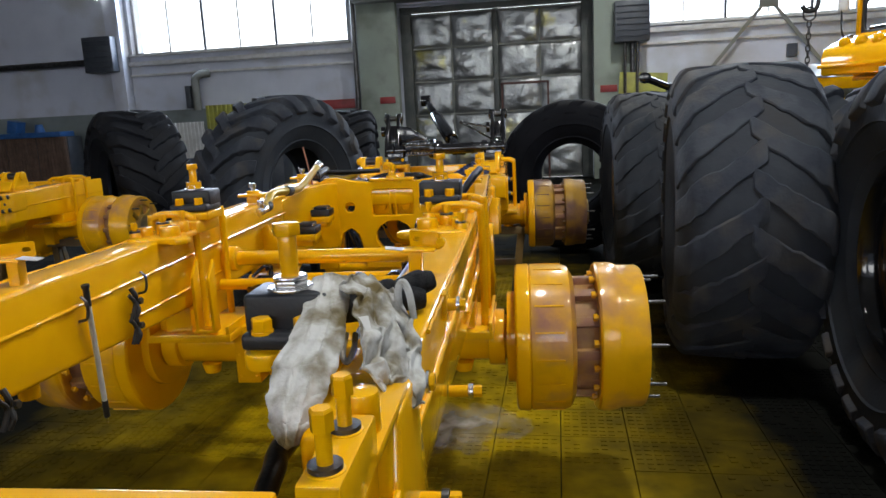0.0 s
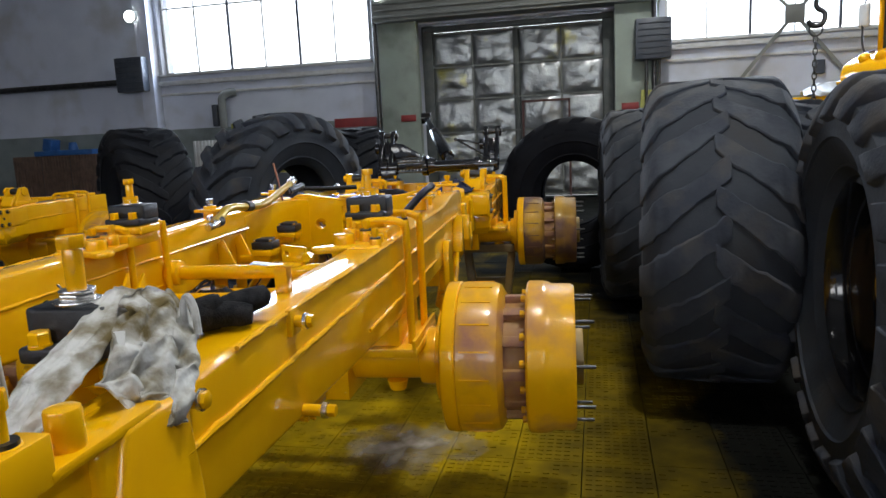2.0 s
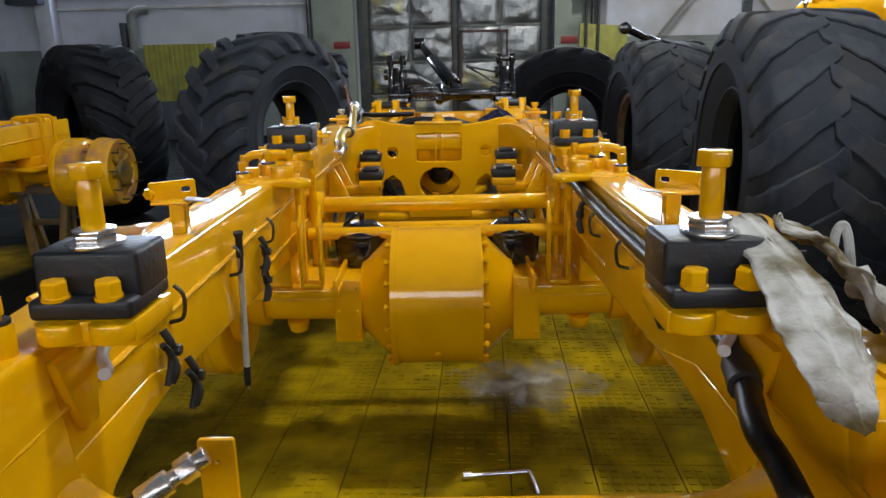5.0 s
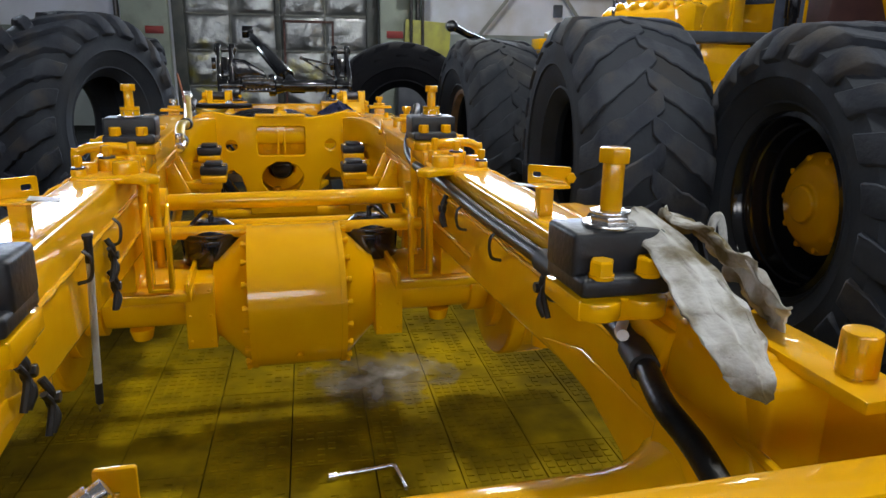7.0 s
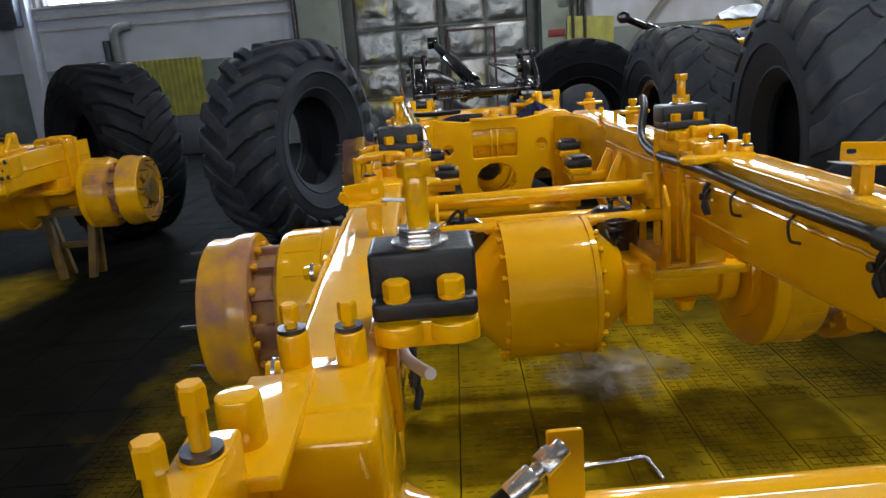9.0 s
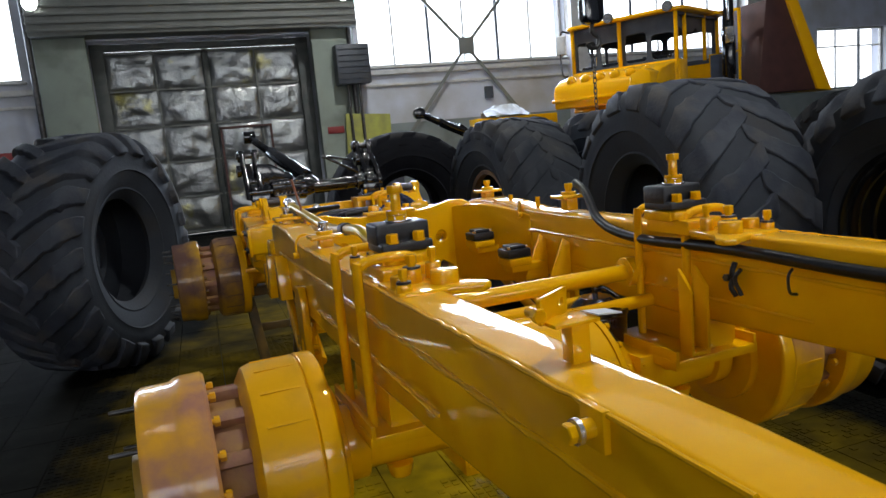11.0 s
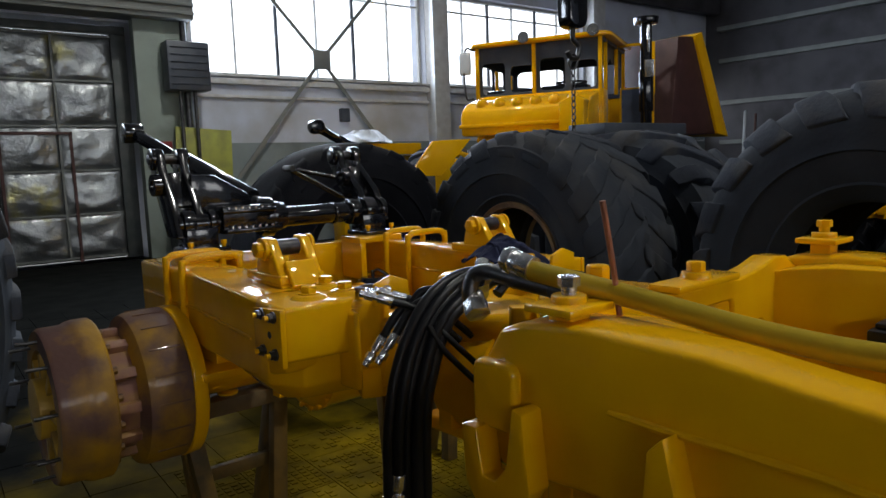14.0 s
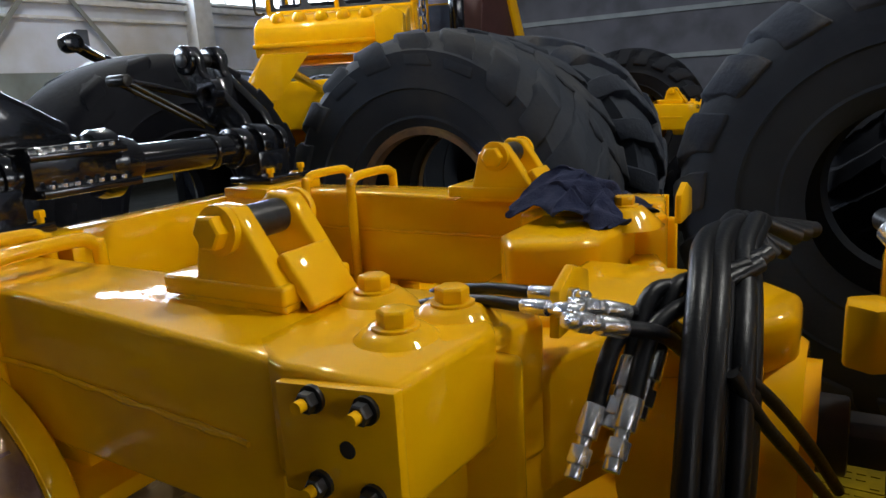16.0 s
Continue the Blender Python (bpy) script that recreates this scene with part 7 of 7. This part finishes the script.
# ---- tractor with open cab ----
def tractor():
    m = pose(4.90, 9.08, 0, 0, 0, 28)
    inv = m.inverted()
    o = thing("tractor", m, "yellow articulated tractor with open cab, raised hood and black exhaust", "tractor")
    # x runs along the door side, y towards the far side
    part("frame_body", Shape().box((0.9, 0.9, 1.05), (3.6, 1.1, 0.5)).box((0.75, 0.9, 1.70), (1.6, 1.75, 0.06)).box((-1.6, 0.9, 1.25), (1.6, 0.8, 0.4)), YELLOW, o, bevel=0.02)
    cab = part("cab_body", Shape().box((0.0, 0.92, 2.0), (0.06, 1.7, 0.56)).box((0.13, 0.07, 2.0), (0.26, 0.06, 0.56)).box((1.45, 0.92, 2.0), (0.06, 1.7, 0.56)).box((0.75, 1.75, 2.0), (1.5, 0.06, 0.56)), YELLOW, o, bevel=0.012)
    s = Shape().prism([(-0.62, 0.0), (-0.64, 0.22), (-0.60, 0.33), (-0.45, 0.42), (-0.03, 0.52), (-0.03, 0.0)], Matrix.Translation((0, 0.92, 1.74)) @ UZ, 1.66)
    nose = part("nose", s, YELLOW, o, bevel=0.03, segs=3)
    for k in range(6):
        part("nose_cap", Shape().lathe((-0.50, 0.3 + 0.24 * k, 2.13), (-0.5, 0, 0.85), [(0.0, 0.075), (0.04, 0.07), (0.07, 0.045), (0.085, 0.0)], 20), YELLOW, nose)
    part("nose_lip", Shape().box((-0.65, 0.92, 1.86), (0.05, 1.68, 0.05)), YELLOW, nose, bevel=0.015)
    part("nose_box", Shape().prism([(-0.0, 0.0), (0.30, 0.0), (0.30, 0.34), (0.12, 0.42), (0.0, 0.36)], Matrix.Translation((-0.66, 0.10, 1.74)) @ Matrix.Rotation(math.pi / 2, 4, "Z") @ UZ, 0.30), YELLOW, nose, bevel=0.012)
    posts = [(0.0, 0.08), (0.0, 0.95), (0.0, 1.75), (0.26, 0.07), (0.95, 0.07), (1.45, 0.07), (1.45, 1.75), (0.75, 1.75), (1.45, 0.9)]
    for x, y in posts:
        part("cab_post", Shape().box((x, y, 2.60), (0.045, 0.05, 0.66)), YELLOW, cab, bevel=0.008)
    part("roof", Shape().prism(rounded(-0.10, -0.06, 1.58, 1.86, 0.18, 5), Matrix.Translation((0, 0, 2.955)), 0.055), YELLOW, o, bevel=0.02, segs=3)
    part("roof_lining", Shape().box((0.75, 0.9, 2.90), (1.46, 1.70, 0.04)), BOX_DARK, o)
    rnd = random.Random(8)
    # torn dark lining hanging from the roof
    for a, b, mm in ((0.03, 1.42, Matrix.Translation((0, 0.11, 0)) @ UZ),):
        n = 12
        low = [(a + (b - a) * k / n, 2.70 + rnd.uniform(-0.05, 0.04)) for k in range(n + 1)]
        part("torn_lining", Shape().prism(low + [(b, 2.90), (a, 2.90)], mm, 0.012), BOX_DARK, o, "dark torn cab lining")
    # dark gasket panels with rounded windows round the cab
    holed("window_panel", [(0.09, 2.26), (1.74, 2.26), (1.74, 2.93), (0.09, 2.93)], [rounded(0.13 + 0.41 * k, 2.31, 0.47 + 0.41 * k, 2.72 if k % 2 else 2.66, 0.06) for k in range(4)],
          0.016, Matrix.Translation((0.035, 0, 0)) @ VZ, BOX_DARK, cab, "dark panel with rounded window openings", bevel=0.003)
    holed("window_panel", [(0.03, 2.26), (1.44, 2.26), (1.44, 2.93), (0.03, 2.93)], [rounded(0.08 + 0.46 * k, 2.31, 0.48 + 0.46 * k, 2.70, 0.06) for k in range(3)],
          0.016, Matrix.Translation((0, 1.715, 0)) @ UZ, BOX_DARK, cab, "dark panel with rounded window openings", bevel=0.003)
    holed("window_panel", [(0.09, 2.26), (1.74, 2.26), (1.74, 2.93), (0.09, 2.93)], [rounded(0.14 + 0.80 * k, 2.32, 0.86 + 0.80 * k, 2.74, 0.08) for k in range(2)],
          0.016, Matrix.Translation((1.41, 0, 0)) @ VZ, BOX_DARK, cab, "dark panel with rounded window openings", bevel=0.003)
    part("dash_panel", Shape().prism([(0.06, 1.74), (0.40, 1.74), (0.34, 2.26), (0.22, 2.36), (0.06, 2.36)], Matrix.Translation((0, 0.95, 0)) @ UZ, 1.4), BLACK, cab, "black dashboard", bevel=0.02)
    w = part("steering_column", Shape().cyl((0.50, 0.65, 1.75), (0.66, 0.62, 2.42), 0.035).box((0.45, 0.55, 2.0), (0.3, 0.4, 0.5)), BOX_DARK, o, bevel=0.02)
    ring = [(0.66 + 0.20 * math.cos(2 * math.pi * k / 24), 0.62 + 0.20 * math.sin(2 * math.pi * k / 24), 2.45) for k in range(25)]
    part("steering_wheel", Shape().tube(ring, 0.014, seg=8, steps=2).cyl((0.46, 0.62, 2.44), (0.86, 0.62, 2.44), 0.012, seg=8), RUBBER_TAPE, w, "black steering wheel")
    part("seat", Shape().box((1.10, 1.0, 1.95), (0.45, 0.5, 0.16)).box((1.28, 1.0, 2.25), (0.12, 0.5, 0.5), (0, 10, 0)), PAD, o, "dark cab seat", bevel=0.04, segs=3)
    door = part("door", Shape().box((1.02, -0.42, 1.75), (0.045, 0.05, 0.01)).box((1.02, -0.20, 2.05), (0.04, 0.46, 0.60)).box((1.02, -0.42, 2.60), (0.045, 0.04, 0.70)).box((1.02, -0.20, 2.93), (0.045, 0.46, 0.04)), YELLOW, o, bevel=0.008)
    part("door_lining", Shape().box((0.99, -0.20, 2.05), (0.02, 0.40, 0.56)), STEEL_BLUE, door, "grey-blue door lining")
    mm = part("mirror", Shape().box((-0.16, 1.86, 2.72), (0.06, 0.17, 0.30)), WHITE_BAG, o, "plastic-wrapped mirror", bevel=0.03, segs=3)
    part("mirror_arm", Shape().tube([(-0.02, 1.78, 2.9), (-0.16, 1.86, 2.88), (-0.16, 1.86, 2.3), (-0.03, 1.8, 2.26)], 0.014, seg=8), DARK_STEEL, mm)
    for y in (0.14, 1.05):
        l = part("work_lamp", Shape().lathe((-0.10, y, 2.99), (-1, 0, 0), [(-0.06, 0.0), (-0.05, 0.05), (0.02, 0.075), (0.04, 0.075)], 24), BOX_DARK, o)
        part("lens", Shape().cyl((-0.138, y, 2.99), (-0.143, y, 2.99), 0.07, seg=24), ZINC, l, "silver lamp glass")
    q = inv @ Matrix.Translation((5.72, 9.1, 0))
    base = q @ Vector((0, 0, 0))
    bx, by = base.x, base.y
    part("exhaust_pipe", Shape().cyl((bx, by, 1.6), (bx, by, 3.16), 0.075, seg=24).cyl((bx, by, 3.13), (bx, by, 3.22), 0.15, 0.16, seg=28).cyl((bx, by, 2.0), (bx, by, 2.55), 0.095, seg=24), BLACK, o, "black exhaust pipe with cap", bevel=0.008)
    part("exhaust_mirror", Shape().cyl((bx - 0.13, by - 0.05, 2.75), (bx - 0.13, by - 0.05, 3.1), 0.02).box((bx - 0.12, by - 0.06, 2.55), (0.03, 0.12, 0.22)), ZINC, o, "bright mirror on the door post", bevel=0.006)
    part("beacon", Shape().cyl((1.3, 0.3, 2.97), (1.3, 0.3, 3.07), 0.05, 0.04, seg=20), RED, o, "small red beacon")
    f = inv @ Matrix.Translation((0, 9.5, 0)) @ UZ
    hood = part("raised_hood", Shape().prism([(6.2, 1.70), (7.33, 1.70), (6.70, 3.05), (6.36, 3.02)], f, 0.9), MAROON, o, "maroon primed inside of the raised hood", bevel=0.01)
    part("hood_edge", Shape().prism([(7.28, 1.70), (7.56, 1.66), (6.86, 3.12), (6.69, 3.05)], inv @ Matrix.Translation((0, 9.48, 0)) @ UZ, 0.94), YELLOW, hood, "yellow edge of the hood", bevel=0.01)
    part("engine_block", Shape().box((2.2, 0.6, 1.4), (1.8, 0.8, 0.7)), BOX_DARK, o, bevel=0.03)
    # slanted fender plate of the near wheel and its carrier
    f = inv @ Matrix.Translation((0, 7.7, 0)) @ Matrix.Rotation(radians(12), 4, "X") @ UZ
    dz = 0.0
    fd = part("fender", Shape().prism([(0.94, 1.37), (1.13, 1.585), (1.52, 1.60), (1.20, 1.305), (1.02, 1.31)], inv @ Matrix.Translation((0, 7.7, dz)) @ UZ, 0.03), YELLOW, o, "yellow slanted fender plate", bevel=0.006)
    a, b = inv @ Vector((1.35, 7.75, 1.5)), inv @ Vector((3.0, 8.8, 1.3))
    part("fender_carrier", Shape().tube([a, (a + b) / 2, b], 0.03, seg=10), YELLOW, fd)
    st = part("step_bracket", Shape().prism([(3.80, 1.62), (3.80, 1.36), (3.93, 1.20), (4.24, 1.20), (4.42, 1.40), (4.42, 1.62)], inv @ Matrix.Translation((0, 8.0, 0)) @ UZ, 0.05), YELLOW, o, "yellow step bracket under the cab", bevel=0.01)
    part("step_eye", Shape().prism([(4.0, 1.21), (4.12, 1.21), (4.20, 1.02), (4.17, 0.90), (4.03, 0.82), (3.90, 0.90), (3.90, 1.04), (3.99, 1.10)], inv @ Matrix.Translation((0, 8.0, 0)) @ UZ, 0.07), YELLOW, st, bevel=0.012)
    part("cab_sill", Shape().prism([(3.45, 1.64), (4.85, 1.64), (4.85, 1.76), (3.45, 1.76)], inv @ Matrix.Translation((0, 8.15, 0)) @ UZ, 0.5), BOX_DARK, o, "dark sill under the cab", bevel=0.01)
    for x, y in ((-1.3, 0.1), (-1.3, 1.7), (2.0, 1.7)):
        a, b = tyre_meshes(0.80, 0.62, 0.36, 20, 0.045, TYRE, 31, 0.3)
        t = new("wheel", a)
        t.parent = o
        t.matrix_basis = pose(x, y, 0.80, 0, 0, 90)
        k = new("tread", b)
        k.parent = t
        part("rim", Shape().lathe((0, 0, 0), (1, 0, 0), [(-0.2, 0.0), (-0.2, 0.2), (-0.1, 0.34), (-0.22, 0.38), (0.22, 0.38), (0.1, 0.34), (0.2, 0.0)], 40), YELLOW, t, "yellow wheel rim")
    return o


tractor()

# loose things behind the stored tyres
solo("platform", Shape().box((0, 0, 1.72), (1.9, 0.5, 0.22)).box((-0.8, 0, 0.8), (0.1, 0.45, 1.6)).box((0.8, 0, 0.8), (0.1, 0.45, 1.6)), YELLOW, "orange-yellow machine deck at the wall behind the tyres", "machine deck", pose(5.0, 14.9, 0), bevel=0.01)
cloth("plastic_sheet", "crumpled white plastic sheet on the yellow deck", pose(4.75, 14.85, 1.835),
      [[(-0.5, -0.25, 0.0), (-0.2, -0.25, 0.02), (0.2, -0.25, 0.02), (0.5, -0.22, 0.0)], [(-0.52, -0.05, 0.12), (-0.2, -0.08, 0.24), (0.2, -0.05, 0.26), (0.5, -0.05, 0.12)],
       [(-0.5, 0.12, 0.10), (-0.2, 0.12, 0.24), (0.2, 0.12, 0.22), (0.5, 0.12, 0.08)], [(-0.45, 0.22, 0.0), (-0.2, 0.22, 0.0), (0.2, 0.22, 0.0), (0.45, 0.22, 0.0)]], WHITE_BAG, 33.0, 0.05, 22, category="plastic sheet")
a, b = Vector((1.24, 9.9, 1.83)), Vector((2.35, 10.25, 1.36))
d = (b - a).normalized()
arm = thing("implement_frame", Matrix(), "black implement frame with a raised link behind the tyres", "implement frame")
part("raised_link", Shape().cyl(a, a + d * 0.35, 0.045, seg=20).cyl(a + d * 0.35, b, 0.06, seg=20).cyl(a - Vector((0, 0.06, 0)), a + Vector((0, 0.06, 0)), 0.075, seg=28), BLACK, arm, bevel=0.004)
part("post", Shape().box((2.35, 10.25, 0.7), (0.12, 0.12, 1.4)).box((2.35, 10.25, 0.05), (0.5, 0.5, 0.1)), BLACK, arm, bevel=0.006)
part("side_arm", Shape().box((2.05, 10.1, 1.45), (0.5, 0.08, 0.12), (0, 40, 0)), BLACK, arm, bevel=0.006)
solo("switch_box", Shape().box((0, 0, 0), (0.18, 0.12, 0.26)), BOX_DARK, "small dark switch box on the wall", "switch box", pose(4.72, BACK - 0.06, 2.42), bevel=0.01)
for k, (x, y, h) in enumerate(((15.9, 13.6, 2.55), (15.9, 13.3, 2.45))):
    solo("pole", Shape().cyl((0, 0, 0), (0.15, 0, h), 0.035, seg=12), WHITE_FRAME if k == 0 else MAROON, "pale pole leaning at the side wall" if k == 0 else "dark red pole leaning at the side wall", "pole", pose(x, y, 0))
